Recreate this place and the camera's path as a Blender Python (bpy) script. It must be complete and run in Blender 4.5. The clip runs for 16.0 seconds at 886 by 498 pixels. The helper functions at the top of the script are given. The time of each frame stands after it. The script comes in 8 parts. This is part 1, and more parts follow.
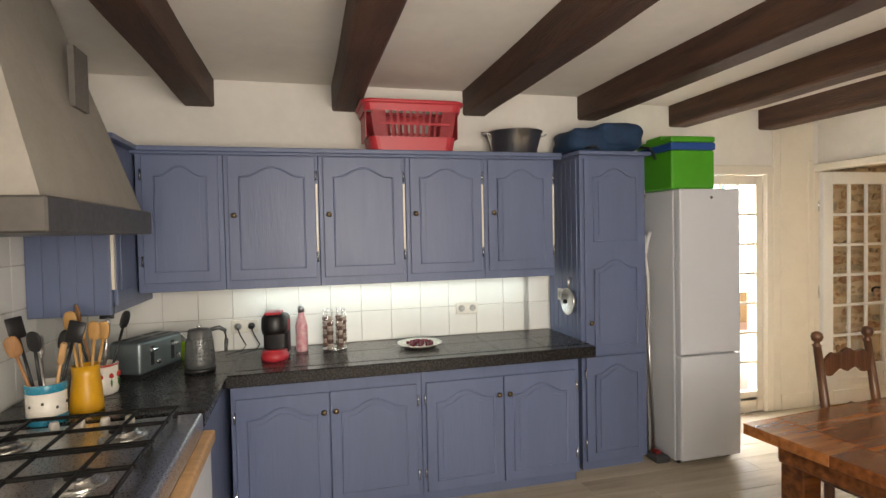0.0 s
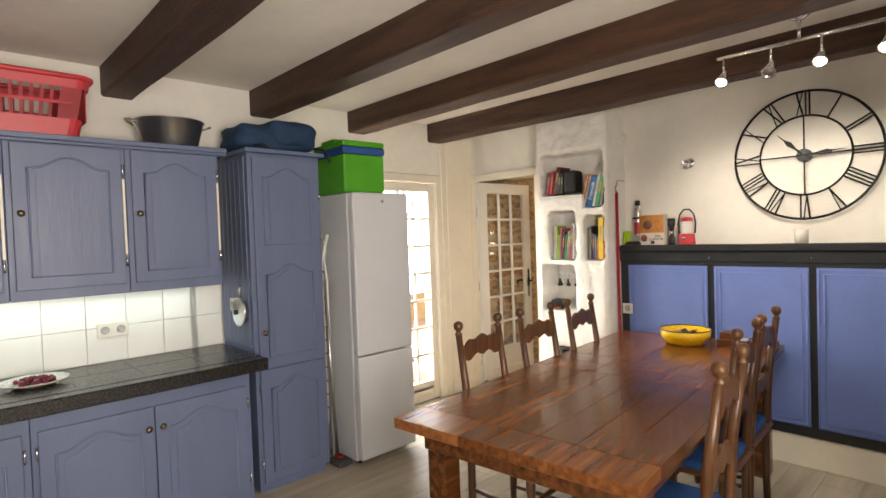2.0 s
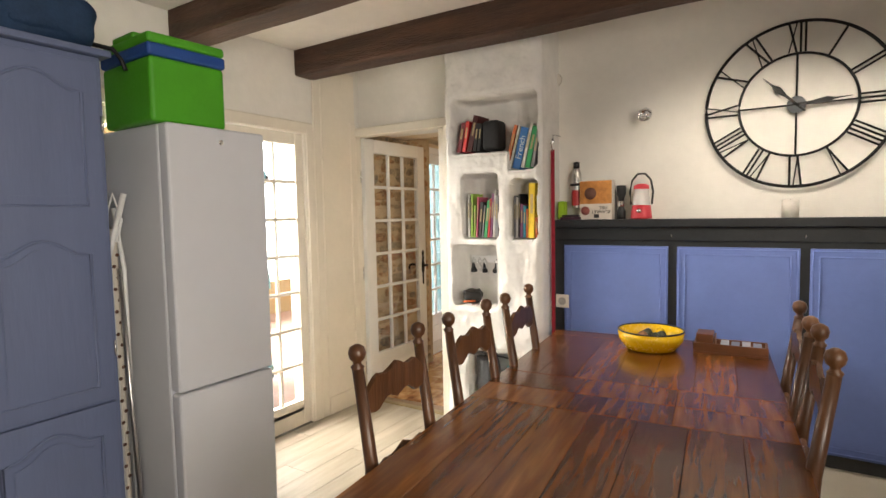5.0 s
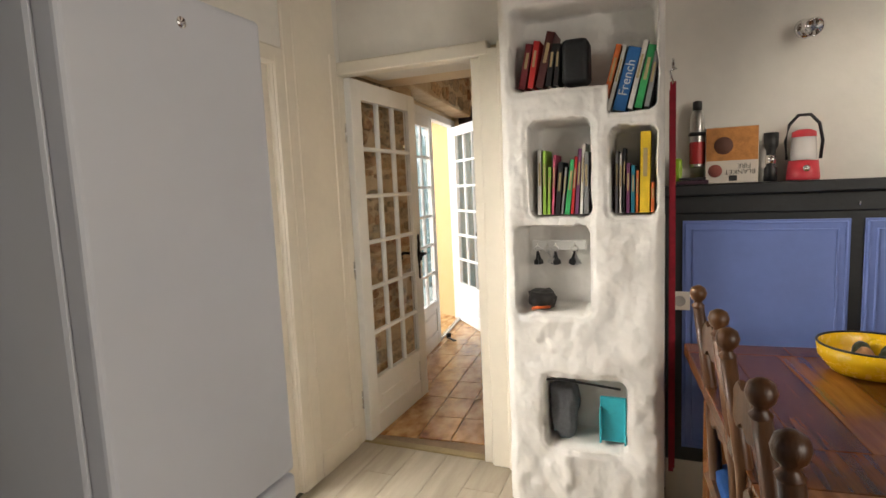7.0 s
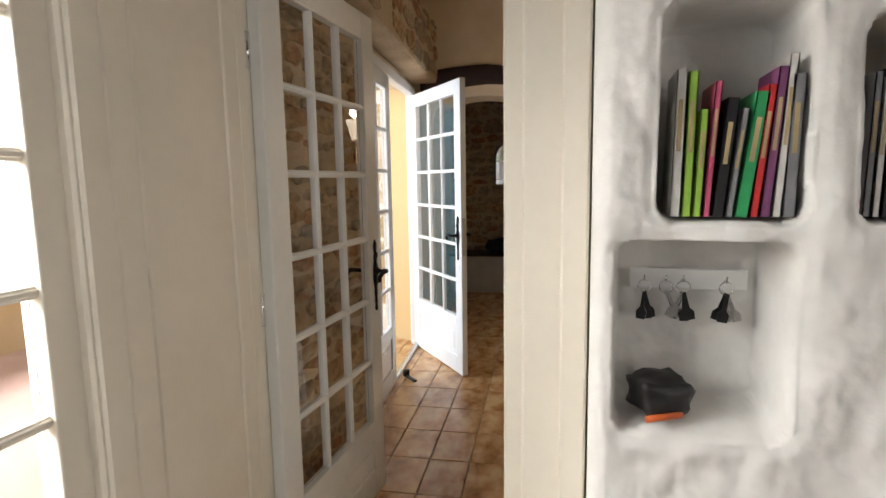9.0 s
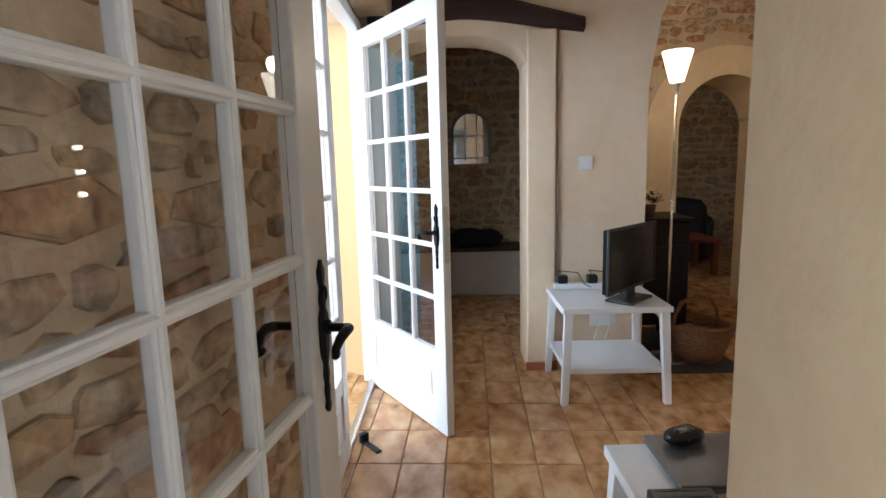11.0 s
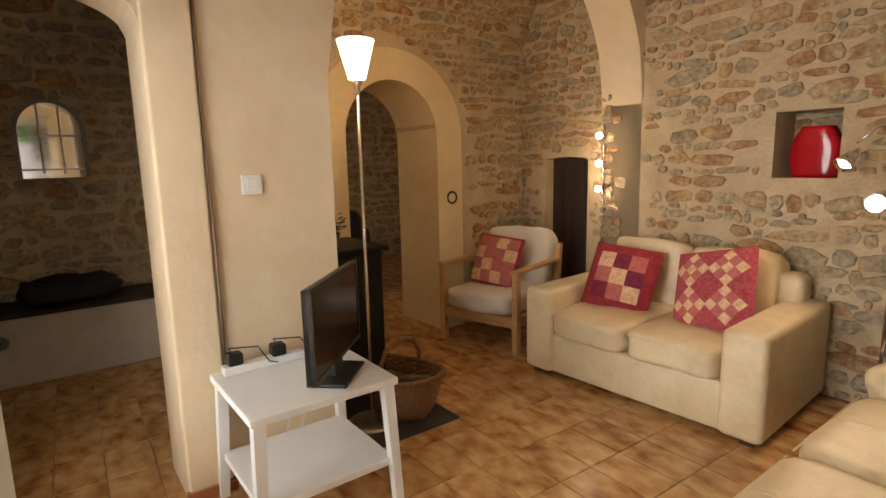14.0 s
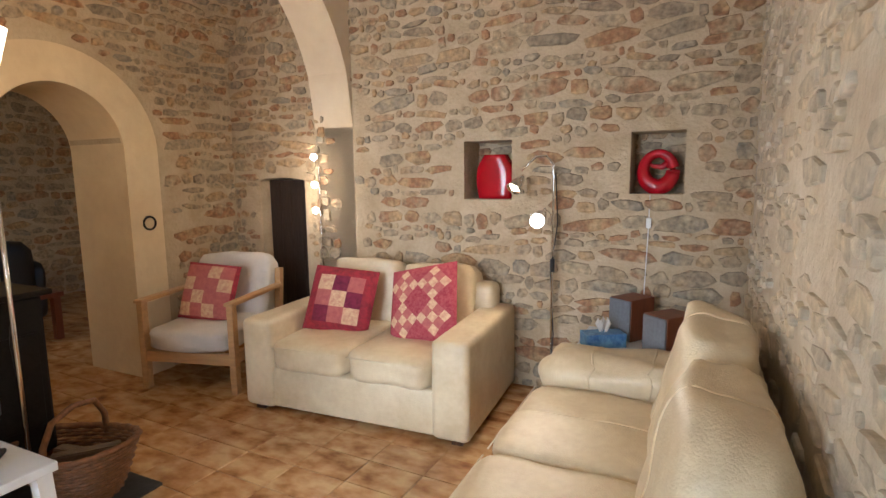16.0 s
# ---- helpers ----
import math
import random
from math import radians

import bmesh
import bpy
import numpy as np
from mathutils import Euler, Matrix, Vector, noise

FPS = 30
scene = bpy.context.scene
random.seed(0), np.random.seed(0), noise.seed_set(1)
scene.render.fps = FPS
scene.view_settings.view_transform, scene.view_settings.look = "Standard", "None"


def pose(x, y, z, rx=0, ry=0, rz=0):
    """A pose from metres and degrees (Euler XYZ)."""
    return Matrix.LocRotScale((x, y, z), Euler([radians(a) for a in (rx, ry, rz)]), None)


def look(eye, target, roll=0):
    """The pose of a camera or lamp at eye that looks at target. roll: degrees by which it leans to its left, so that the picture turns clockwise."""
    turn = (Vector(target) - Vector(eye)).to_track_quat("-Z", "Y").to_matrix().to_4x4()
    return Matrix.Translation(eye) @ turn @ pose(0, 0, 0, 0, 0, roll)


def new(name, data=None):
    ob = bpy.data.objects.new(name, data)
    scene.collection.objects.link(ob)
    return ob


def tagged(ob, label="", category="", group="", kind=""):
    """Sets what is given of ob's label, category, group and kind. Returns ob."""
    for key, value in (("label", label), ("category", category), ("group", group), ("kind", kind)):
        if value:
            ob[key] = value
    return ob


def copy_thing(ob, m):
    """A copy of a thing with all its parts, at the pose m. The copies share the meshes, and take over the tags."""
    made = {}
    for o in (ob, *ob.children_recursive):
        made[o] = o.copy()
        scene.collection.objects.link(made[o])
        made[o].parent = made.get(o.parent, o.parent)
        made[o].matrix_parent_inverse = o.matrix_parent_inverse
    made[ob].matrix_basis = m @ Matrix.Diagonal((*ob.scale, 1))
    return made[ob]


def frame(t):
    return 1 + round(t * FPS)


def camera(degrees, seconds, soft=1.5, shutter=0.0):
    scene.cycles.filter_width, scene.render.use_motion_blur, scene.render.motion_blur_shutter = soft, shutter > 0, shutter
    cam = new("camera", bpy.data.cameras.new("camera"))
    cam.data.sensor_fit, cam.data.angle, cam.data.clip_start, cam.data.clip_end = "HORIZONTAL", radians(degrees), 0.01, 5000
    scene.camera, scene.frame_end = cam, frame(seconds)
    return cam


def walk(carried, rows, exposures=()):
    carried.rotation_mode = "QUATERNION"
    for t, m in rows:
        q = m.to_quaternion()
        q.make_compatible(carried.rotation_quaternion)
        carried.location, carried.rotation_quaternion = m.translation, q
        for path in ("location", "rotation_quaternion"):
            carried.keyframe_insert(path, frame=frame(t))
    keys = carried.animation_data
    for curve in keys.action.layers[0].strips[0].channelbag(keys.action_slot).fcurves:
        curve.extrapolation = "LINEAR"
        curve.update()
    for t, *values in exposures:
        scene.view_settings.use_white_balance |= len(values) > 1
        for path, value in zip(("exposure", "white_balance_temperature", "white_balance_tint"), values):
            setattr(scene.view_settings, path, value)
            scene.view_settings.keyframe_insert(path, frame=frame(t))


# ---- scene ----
cam = camera(79.0, 16.0)
PATH = [
    (0, (0.706, 0.572, 1.575), (1.205, 2.508, 1.518), -1.2),
    (0.5, (0.785, 0.572, 1.568), (1.547, 2.42, 1.526), -0.9),
    (1, (0.861, 0.584, 1.559), (1.838, 2.329, 1.516), -1.5),
    (1.5, (0.948, 0.602, 1.544), (2.133, 2.212, 1.497), -1.9),
    (2, (1.06, 0.599, 1.532), (2.436, 2.05, 1.479), -2.0),
    (2.5, (1.178, 0.587, 1.512), (2.716, 1.865, 1.454), -1.4),
    (3, (1.273, 0.609, 1.499), (2.918, 1.743, 1.412), -0.5),
    (3.5, (1.387, 0.746, 1.481), (3.095, 1.78, 1.365), -0.2),
    (4, (1.5, 0.964, 1.484), (3.237, 1.947, 1.354), -0.6),
    (4.5, (1.645, 1.225, 1.448), (3.371, 2.226, 1.31), -0.8),
    (5, (1.847, 1.513, 1.453), (3.531, 2.584, 1.321), -1.1),
    (5.2, (1.907, 1.633, 1.442), (3.581, 2.719, 1.311), -1.3),
    (7.5, (2.755, 2.906, 1.432), (4.631, 3.549, 1.174), -2.3),
    (8, (3.079, 3.044, 1.408), (4.973, 3.627, 1.14), -1.5),
    (8.5, (3.387, 3.187, 1.387), (5.29, 3.747, 1.133), -1.0),
    (10.8, (4.685, 3.821, 1.311), (6.638, 4.126, 1.006), -1.6),
    (11, (4.811, 3.85, 1.3), (6.768, 4.127, 0.997), -1.5),
    (11.5, (5.059, 3.88, 1.308), (7.028, 4.07, 1.009), -1.0),
    (12, (5.277, 3.976, 1.339), (7.251, 4.002, 1.017), -1.5),
    (12.5, (5.463, 3.994, 1.347), (7.423, 3.773, 1.02), -1.7),
    (13, (5.66, 3.969, 1.354), (7.576, 3.504, 1.023), -1.9),
    (13.5, (5.78, 3.89, 1.359), (7.621, 3.173, 1.047), -1.6),
    (14, (5.85, 3.876, 1.379), (7.564, 2.896, 1.055), -1.3),
    (14.5, (5.887, 3.836, 1.388), (7.454, 2.631, 1.084), -1.0),
    (15, (5.888, 3.797, 1.39), (7.292, 2.404, 1.095), -0.7),
    (15.5, (5.875, 3.754, 1.393), (7.101, 2.199, 1.11), -0.8),
    (16, (5.852, 3.713, 1.403), (6.912, 2.04, 1.127), -0.6),
]
EXPOSURES = [(0, 0.05, 6500, 10), (3, 0.16, 6500, 10), (4.5, 0.05, 6400, 10), (7.5, -0.72, 6250, 10), (8.5, -0.88, 6000, 10), (11, -0.6, 5200, 10), (12, -0.6, 5000, 10), (12.5, -0.78, 5000, 10), (13, -0.75, 6500, 14), (13.5, -0.5, 7100, 14), (14.5, -0.15, 6900, 12), (15.5, 0.0, 7300, 12), (16, 0.18, 5400, 10)]
walk(cam, [(t, look(eye, target, roll)) for t, eye, target, roll in PATH], EXPOSURES)

# ---- world, sun, lamps ----
world = bpy.data.worlds.new("sky")
scene.world = world
world.use_nodes = True
wn = world.node_tree.nodes
sky = wn.new("ShaderNodeTexSky")
sky.sky_type, sky.sun_disc = "NISHITA", False
sky.sun_elevation, sky.sun_rotation = radians(65), radians(221)
world.node_tree.links.new(sky.outputs[0], wn["Background"].inputs[0])
wn["Background"].inputs[1].default_value = 0.09
sun = new("sun", bpy.data.lights.new("sun", "SUN"))
sun.data.energy, sun.data.angle, sun.data.color = 2.0, radians(0.6), (1.0, 0.95, 0.87)
sun.matrix_world = look((0, 0, 10), (2.0, 2.3, 3.5))


def area_light(name, m, w, h, energy, color):
    ob = new(name, bpy.data.lights.new(name, "AREA"))
    ob.data.shape, ob.data.size, ob.data.size_y = "RECTANGLE", w, h
    ob.data.energy, ob.data.color = energy, color
    ob.matrix_world = m
    return ob


def point_light(name, loc, energy, color, radius=0.03):
    ob = new(name, bpy.data.lights.new(name, "POINT"))
    ob.data.energy, ob.data.color, ob.data.shadow_soft_size = energy, color, radius
    ob.location = loc
    return ob


# the living room stands turned against the kitchen
LIV = Matrix.Rotation(radians(7.0), 4, "Z")
DAY = (0.93, 0.97, 1.0)
KDAY = (1.0, 0.90, 0.78)
area_light("south_window_light", look((1.3, -0.30, 1.55), (1.6, 3, 1.9)), 1.7, 1.2, 98, KDAY)
area_light("kitchen_window_light", look((2.95, 5.75, 2.35), (4.05, 3.6, 0.9)), 3.0, 1.5, 560, (1.0, 0.93, 0.82))
area_light("french_door_light", LIV @ look((6.95, 6.5, 1.6), (6.9, 0.0, 0.75)), 3.3, 2.1, 380, (0.92, 0.97, 1.0))
area_light("led_strip_light", look((1.28, 4.02, 1.26), (1.28, 4.03, 0)), 1.9, 0.04, 2.2, (0.86, 1.0, 0.97))
# fill lamp added to brighten the room beyond; no window is built there
area_light("far_room_window_light", LIV @ look((11.8, 3.3, 1.7), (12.4, 0.5, 0.8)), 0.9, 0.9, 26, (1.0, 0.85, 0.6))
WARM = (1.0, 0.76, 0.50)

# ---- materials ----
MATS = {}


def mat(name, color, rough=0.6, metal=0.0, var=0.12, scale=8.0, bump=0.0, bscale=60.0, color2=None, stretch=(1, 1, 1), island=0.0, spec=0.5, trans=0.0, emit=None, power=0.0, coat=0.0):
    """A surface with broad and fine variation, grain and relief."""
    if name in MATS:
        return MATS[name]
    m = bpy.data.materials.new(name)
    m.use_nodes = True
    n, l = m.node_tree.nodes, m.node_tree.links
    b = n["Principled BSDF"]
    b.inputs["Roughness"].default_value = rough
    b.inputs["Metallic"].default_value = metal
    b.inputs["Specular IOR Level"].default_value = spec
    b.inputs["Transmission Weight"].default_value = trans
    b.inputs["Coat Weight"].default_value = coat
    c2 = color2 or tuple(c * (1 - 2.2 * var) for c in color)
    tc = n.new("ShaderNodeTexCoord")
    mp = n.new("ShaderNodeMapping")
    mp.inputs["Scale"].default_value = stretch
    l.new(tc.outputs["Object"], mp.inputs["Vector"])
    n1 = n.new("ShaderNodeTexNoise")
    n1.inputs["Scale"].default_value, n1.inputs["Detail"].default_value = scale, 6
    n1.inputs["Distortion"].default_value = 0.4
    l.new(mp.outputs[0], n1.inputs["Vector"])
    n2 = n.new("ShaderNodeTexNoise")
    n2.inputs["Scale"].default_value, n2.inputs["Detail"].default_value = scale * 7, 4
    l.new(mp.outputs[0], n2.inputs["Vector"])
    mix = n.new("ShaderNodeMath")
    mix.operation = "MULTIPLY_ADD"
    mix.inputs[1].default_value = 0.35
    l.new(n2.outputs[0], mix.inputs[0])
    l.new(n1.outputs[0], mix.inputs[2])
    rp = n.new("ShaderNodeMapRange")
    rp.inputs[1].default_value, rp.inputs[2].default_value = 0.45, 0.9
    l.new(mix.outputs[0], rp.inputs[0])
    cm = n.new("ShaderNodeMix")
    cm.data_type = "RGBA"
    cm.inputs[6].default_value, cm.inputs[7].default_value = (*color, 1), (*c2, 1)
    l.new(rp.outputs[0], cm.inputs[0])
    out = cm.outputs[2]
    if island:
        geo, obi = n.new("ShaderNodeNewGeometry"), n.new("ShaderNodeObjectInfo")
        ad = n.new("ShaderNodeMath")
        ad.operation = "ADD"
        l.new(geo.outputs["Random Per Island"], ad.inputs[0])
        l.new(obi.outputs["Random"], ad.inputs[1])
        fr = n.new("ShaderNodeMath")
        fr.operation = "FRACT"
        l.new(ad.outputs[0], fr.inputs[0])
        hs = n.new("ShaderNodeHueSaturation")
        mr = n.new("ShaderNodeMapRange")
        mr.inputs[3].default_value, mr.inputs[4].default_value = 1 - island, 1 + island
        l.new(fr.outputs[0], mr.inputs[0])
        l.new(mr.outputs[0], hs.inputs["Value"])
        l.new(out, hs.inputs["Color"])
        out = hs.outputs[0]
    l.new(out, b.inputs["Base Color"])
    rr = n.new("ShaderNodeMapRange")
    rr.inputs[3].default_value, rr.inputs[4].default_value = max(0.02, rough - 0.08), min(1, rough + 0.1)
    l.new(n2.outputs[0], rr.inputs[0])
    l.new(rr.outputs[0], b.inputs["Roughness"])
    if bump:
        nb = n.new("ShaderNodeTexNoise")
        nb.inputs["Scale"].default_value, nb.inputs["Detail"].default_value = bscale, 5
        l.new(mp.outputs[0], nb.inputs["Vector"])
        bp = n.new("ShaderNodeBump")
        bp.inputs["Strength"].default_value, bp.inputs["Distance"].default_value = min(1, bump), 0.01
        l.new(nb.outputs[0], bp.inputs["Height"])
        l.new(bp.outputs[0], b.inputs["Normal"])
    if emit:
        b.inputs["Emission Color"].default_value = (*emit, 1)
        b.inputs["Emission Strength"].default_value = power
    MATS[name] = m
    return m


def ramp_mat(name, stops, rough, scale, stretch=(1, 1, 1), island=0.25, bump=0.3, bscale=25.0, rand_pick=0.6, spec=0.5, coat=0.0):
    """Pieces that each take their own tone from a row of colours, with clouding inside a piece."""
    m = bpy.data.materials.new(name)
    m.use_nodes = True
    n, l = m.node_tree.nodes, m.node_tree.links
    b = n["Principled BSDF"]
    b.inputs["Roughness"].default_value, b.inputs["Specular IOR Level"].default_value = rough, spec
    b.inputs["Coat Weight"].default_value = coat
    tc, mp = n.new("ShaderNodeTexCoord"), n.new("ShaderNodeMapping")
    mp.inputs["Scale"].default_value = stretch
    l.new(tc.outputs["Object"], mp.inputs[0])
    geo, obi = n.new("ShaderNodeNewGeometry"), n.new("ShaderNodeObjectInfo")
    ad, fr = n.new("ShaderNodeMath"), n.new("ShaderNodeMath")
    ad.operation, fr.operation = "ADD", "FRACT"
    l.new(geo.outputs["Random Per Island"], ad.inputs[0])
    l.new(obi.outputs["Random"], ad.inputs[1])
    l.new(ad.outputs[0], fr.inputs[0])
    sh = n.new("ShaderNodeVectorMath")
    sh.operation = "MULTIPLY_ADD"
    cv = n.new("ShaderNodeCombineXYZ")
    l.new(fr.outputs[0], cv.inputs[0])
    l.new(fr.outputs[0], cv.inputs[1])
    sh.inputs[1].default_value = (37, 19, 11)
    l.new(cv.outputs[0], sh.inputs[0])
    l.new(mp.outputs[0], sh.inputs[2])
    nz, nf = n.new("ShaderNodeTexNoise"), n.new("ShaderNodeTexNoise")
    nz.inputs["Scale"].default_value, nz.inputs["Detail"].default_value = scale, 7
    nf.inputs["Scale"].default_value, nf.inputs["Detail"].default_value = bscale, 6
    l.new(sh.outputs[0], nz.inputs["Vector"])
    l.new(sh.outputs[0], nf.inputs["Vector"])
    a1 = n.new("ShaderNodeMath")
    a1.operation = "MULTIPLY"
    a1.inputs[1].default_value = rand_pick
    l.new(fr.outputs[0], a1.inputs[0])
    a2 = n.new("ShaderNodeMath")
    a2.operation = "MULTIPLY_ADD"
    a2.inputs[1].default_value = (1 - rand_pick) * 1.3
    l.new(nz.outputs[0], a2.inputs[0])
    l.new(a1.outputs[0], a2.inputs[2])
    rp = n.new("ShaderNodeValToRGB")
    e = rp.color_ramp.elements
    while len(e) < len(stops):
        e.new(0.5)
    for el, (p, c) in zip(e, stops):
        el.position, el.color = p, (*c, 1)
    l.new(a2.outputs[0], rp.inputs[0])
    hs, mr = n.new("ShaderNodeHueSaturation"), n.new("ShaderNodeMapRange")
    mr.inputs[3].default_value, mr.inputs[4].default_value = 1 - island, 1 + island
    l.new(nf.outputs[0], mr.inputs[0])
    l.new(mr.outputs[0], hs.inputs["Value"])
    l.new(rp.outputs[0], hs.inputs["Color"])
    l.new(hs.outputs[0], b.inputs["Base Color"])
    bp = n.new("ShaderNodeBump")
    bp.inputs["Strength"].default_value, bp.inputs["Distance"].default_value = bump, 0.01
    l.new(nf.outputs[0], bp.inputs["Height"])
    l.new(bp.outputs[0], b.inputs["Normal"])
    return m


def glass_mat(name, tint=(1, 1, 1), rough=0.0):
    """Clear glass that bends and mirrors light."""
    m = bpy.data.materials.new(name)
    m.use_nodes = True
    n, l = m.node_tree.nodes, m.node_tree.links
    n.remove(n["Principled BSDF"])
    g = n.new("ShaderNodeBsdfGlass")
    g.inputs["Color"].default_value, g.inputs["Roughness"].default_value, g.inputs["IOR"].default_value = (*tint, 1), rough, 1.5
    l.new(g.outputs[0], n["Material Output"].inputs[0])
    return m


def lit(name, color, power):
    return mat(name, color, 0.5, emit=color, power=power, var=0.0)


WHITE_WALL = mat("white_plaster", (0.80, 0.77, 0.71), 0.85, var=0.05, scale=2.5, bump=0.35, bscale=14)
ROUGH_WHITE = mat("hand_trowelled_white_plaster", (0.80, 0.78, 0.74), 0.8, var=0.06, scale=5, bump=0.9, bscale=9)
CEIL_WHITE = mat("ceiling_plaster", (0.80, 0.76, 0.70), 0.9, var=0.05, scale=2, bump=0.3, bscale=10)
OCHRE_RENDER = mat("sunlit_ochre_render", (0.54, 0.39, 0.19), 0.9, var=0.08, scale=2.2, bump=0.3, bscale=30, color2=(0.56, 0.38, 0.17))
LIMEWASH = mat("limewashed_mortar", (0.74, 0.67, 0.54), 0.95, var=0.12, scale=4, bump=1.0, bscale=30, color2=(0.60, 0.50, 0.36))
YELLOW_WALL = mat("ochre_lime_plaster", (0.78, 0.64, 0.41), 0.9, var=0.08, scale=2.2, bump=0.3, bscale=30, color2=(0.66, 0.51, 0.31))
CREAM_WALL = mat("cream_lime_plaster", (0.76, 0.64, 0.46), 0.9, var=0.08, scale=1.7, bump=0.18, bscale=28, color2=(0.66, 0.52, 0.34))
MORTAR = mat("sandy_mortar", (0.58, 0.46, 0.30), 0.95, var=0.14, scale=6, bump=1.0, bscale=45, color2=(0.44, 0.33, 0.20))
WHITE_PAINT = mat("white_gloss_paint", (0.80, 0.80, 0.78), 0.35, var=0.03, scale=5, bump=0.05, bscale=40)
CREAM_PAINT = mat("cream_gloss_paint", (0.80, 0.74, 0.63), 0.4, var=0.04, scale=4, bump=0.06, bscale=30)
BLUE_PAINT = mat("lavender_blue_cabinet_paint", (0.130, 0.162, 0.275), 0.42, var=0.07, scale=6, bump=0.12, bscale=90, stretch=(1, 1, 0.15))
PANEL_BLUE = mat("violet_blue_panel_paint", (0.165, 0.235, 0.56), 0.5, var=0.05, scale=4, bump=0.06)
DARK_TRIM = mat("charcoal_trim_paint", (0.022, 0.025, 0.028), 0.4, var=0.15, scale=8, bump=0.08)
BEAM_WOOD = ramp_mat("dark_stained_beam", [(0.1, (0.014, 0.006, 0.004)), (0.45, (0.038, 0.016, 0.009)), (0.8, (0.085, 0.038, 0.020))], 0.6, 3.0, (6, 0.6, 6), 0.35, 0.8, 26, 0.15)
TABLE_WOOD = ramp_mat("varnished_sheesham_wood", [(0.15, (0.024, 0.007, 0.002)), (0.40, (0.080, 0.024, 0.005)), (0.62, (0.16, 0.052, 0.011)), (0.97, (0.32, 0.125, 0.033))], 0.26, 3.8, (0.8, 8, 8), 0.28, 0.12, 9, 0.36, coat=0.15)
CHAIR_WOOD = ramp_mat("turned_walnut_stain", [(0.1, (0.022, 0.009, 0.004)), (0.5, (0.07, 0.028, 0.010)), (0.9, (0.16, 0.072, 0.028))], 0.33, 3.0, (7, 7, 0.7), 0.3, 0.15, 20, 0.3)
PINE = mat("pale_beech", (0.56, 0.33, 0.14), 0.45, var=0.12, scale=5, stretch=(1, 8, 8), bump=0.08)
COUNTER = mat("charcoal_counter_tile", (0.021, 0.019, 0.018), 0.26, var=0.12, scale=14, bump=0.1, bscale=120)
GROUT = mat("grey_grout", (0.16, 0.15, 0.13), 0.9, var=0.1)
WALL_TILE = mat("white_glazed_tile", (0.80, 0.79, 0.74), 0.18, var=0.02, scale=5, island=0.03)
FRIDGE_WHITE = mat("white_enamel", (0.63, 0.645, 0.68), 0.36, var=0.02, scale=3)
STEEL = mat("brushed_steel", (0.62, 0.61, 0.59), 0.28, 1.0, var=0.06, scale=20, stretch=(1, 1, 12))
DARK_STEEL = mat("hood_metal", (0.16, 0.15, 0.14), 0.42, 0.8, var=0.1, scale=6)
CHROME = mat("chrome", (0.85, 0.85, 0.85), 0.08, 1.0, var=0.02)
BRASS = mat("aged_brass", (0.24, 0.18, 0.11), 0.35, 1.0, var=0.15, scale=30)
BLACK = mat("black_plastic", (0.012, 0.012, 0.013), 0.4, var=0.1)
IRON = mat("black_iron", (0.014, 0.013, 0.012), 0.5, 0.6, var=0.2, scale=40, bump=0.2)
RED_PLASTIC = mat("red_plastic", (0.52, 0.035, 0.05), 0.4, var=0.05)
GREEN_PLASTIC = mat("green_plastic", (0.075, 0.36, 0.012), 0.45, var=0.05)
BLUE_PLASTIC = mat("blue_plastic", (0.02, 0.075, 0.30), 0.45, var=0.05)
NAVY = mat("navy_nylon", (0.014, 0.045, 0.11), 0.75, var=0.15, scale=12, bump=0.4, bscale=200)
YELLOW = mat("yellow_glaze", (0.80, 0.50, 0.01), 0.25, var=0.04)
BLUE_CLOTH = mat("royal_blue_cushion", (0.008, 0.07, 0.26), 0.9, var=0.15, scale=9, bump=0.5, bscale=300)
LEATHER = mat("cream_leather", (0.75, 0.63, 0.42), 0.36, var=0.07, scale=5, bump=0.25, bscale=140, color2=(0.60, 0.47, 0.28))


def crease(m, scale, depth):
    """Soft folds under the grain of a hide."""
    n, l = m.node_tree.nodes, m.node_tree.links
    fine = next(x for x in n if x.bl_idname == "ShaderNodeBump")
    w, b = n.new("ShaderNodeTexNoise"), n.new("ShaderNodeBump")
    w.noise_type = "RIDGED_MULTIFRACTAL"
    w.inputs["Scale"].default_value, w.inputs["Detail"].default_value, w.inputs["Distortion"].default_value = scale, 3, 0.8
    b.inputs["Strength"].default_value, b.inputs["Distance"].default_value = 0.5, depth
    l.new(next(x for x in n if x.bl_idname == "ShaderNodeTexCoord").outputs["Object"], w.inputs["Vector"])
    l.new(w.outputs[0], b.inputs["Height"])
    l.new(b.outputs[0], fine.inputs["Normal"])


crease(LEATHER, 3.2, 0.007)
WHITE_CLOTH = mat("off_white_cotton", (0.74, 0.69, 0.62), 0.92, var=0.06, scale=8, bump=0.4, bscale=250)
GLASS = glass_mat("window_glass")
SHUTTER = mat("pale_turquoise_shutter_paint", (0.12, 0.27, 0.31), 0.6, var=0.08, scale=5, bump=0.1, stretch=(4, 4, 0.5))
FLOOR_TILE = ramp_mat("mottled_terracotta_tile", [(0.25, (0.12, 0.048, 0.017)), (0.42, (0.30, 0.132, 0.046)), (0.58, (0.48, 0.25, 0.095)), (0.8, (0.64, 0.41, 0.19))], 0.26, 7.0, (1, 1.5, 1), 0.1, 0.1, 24, 0.1)
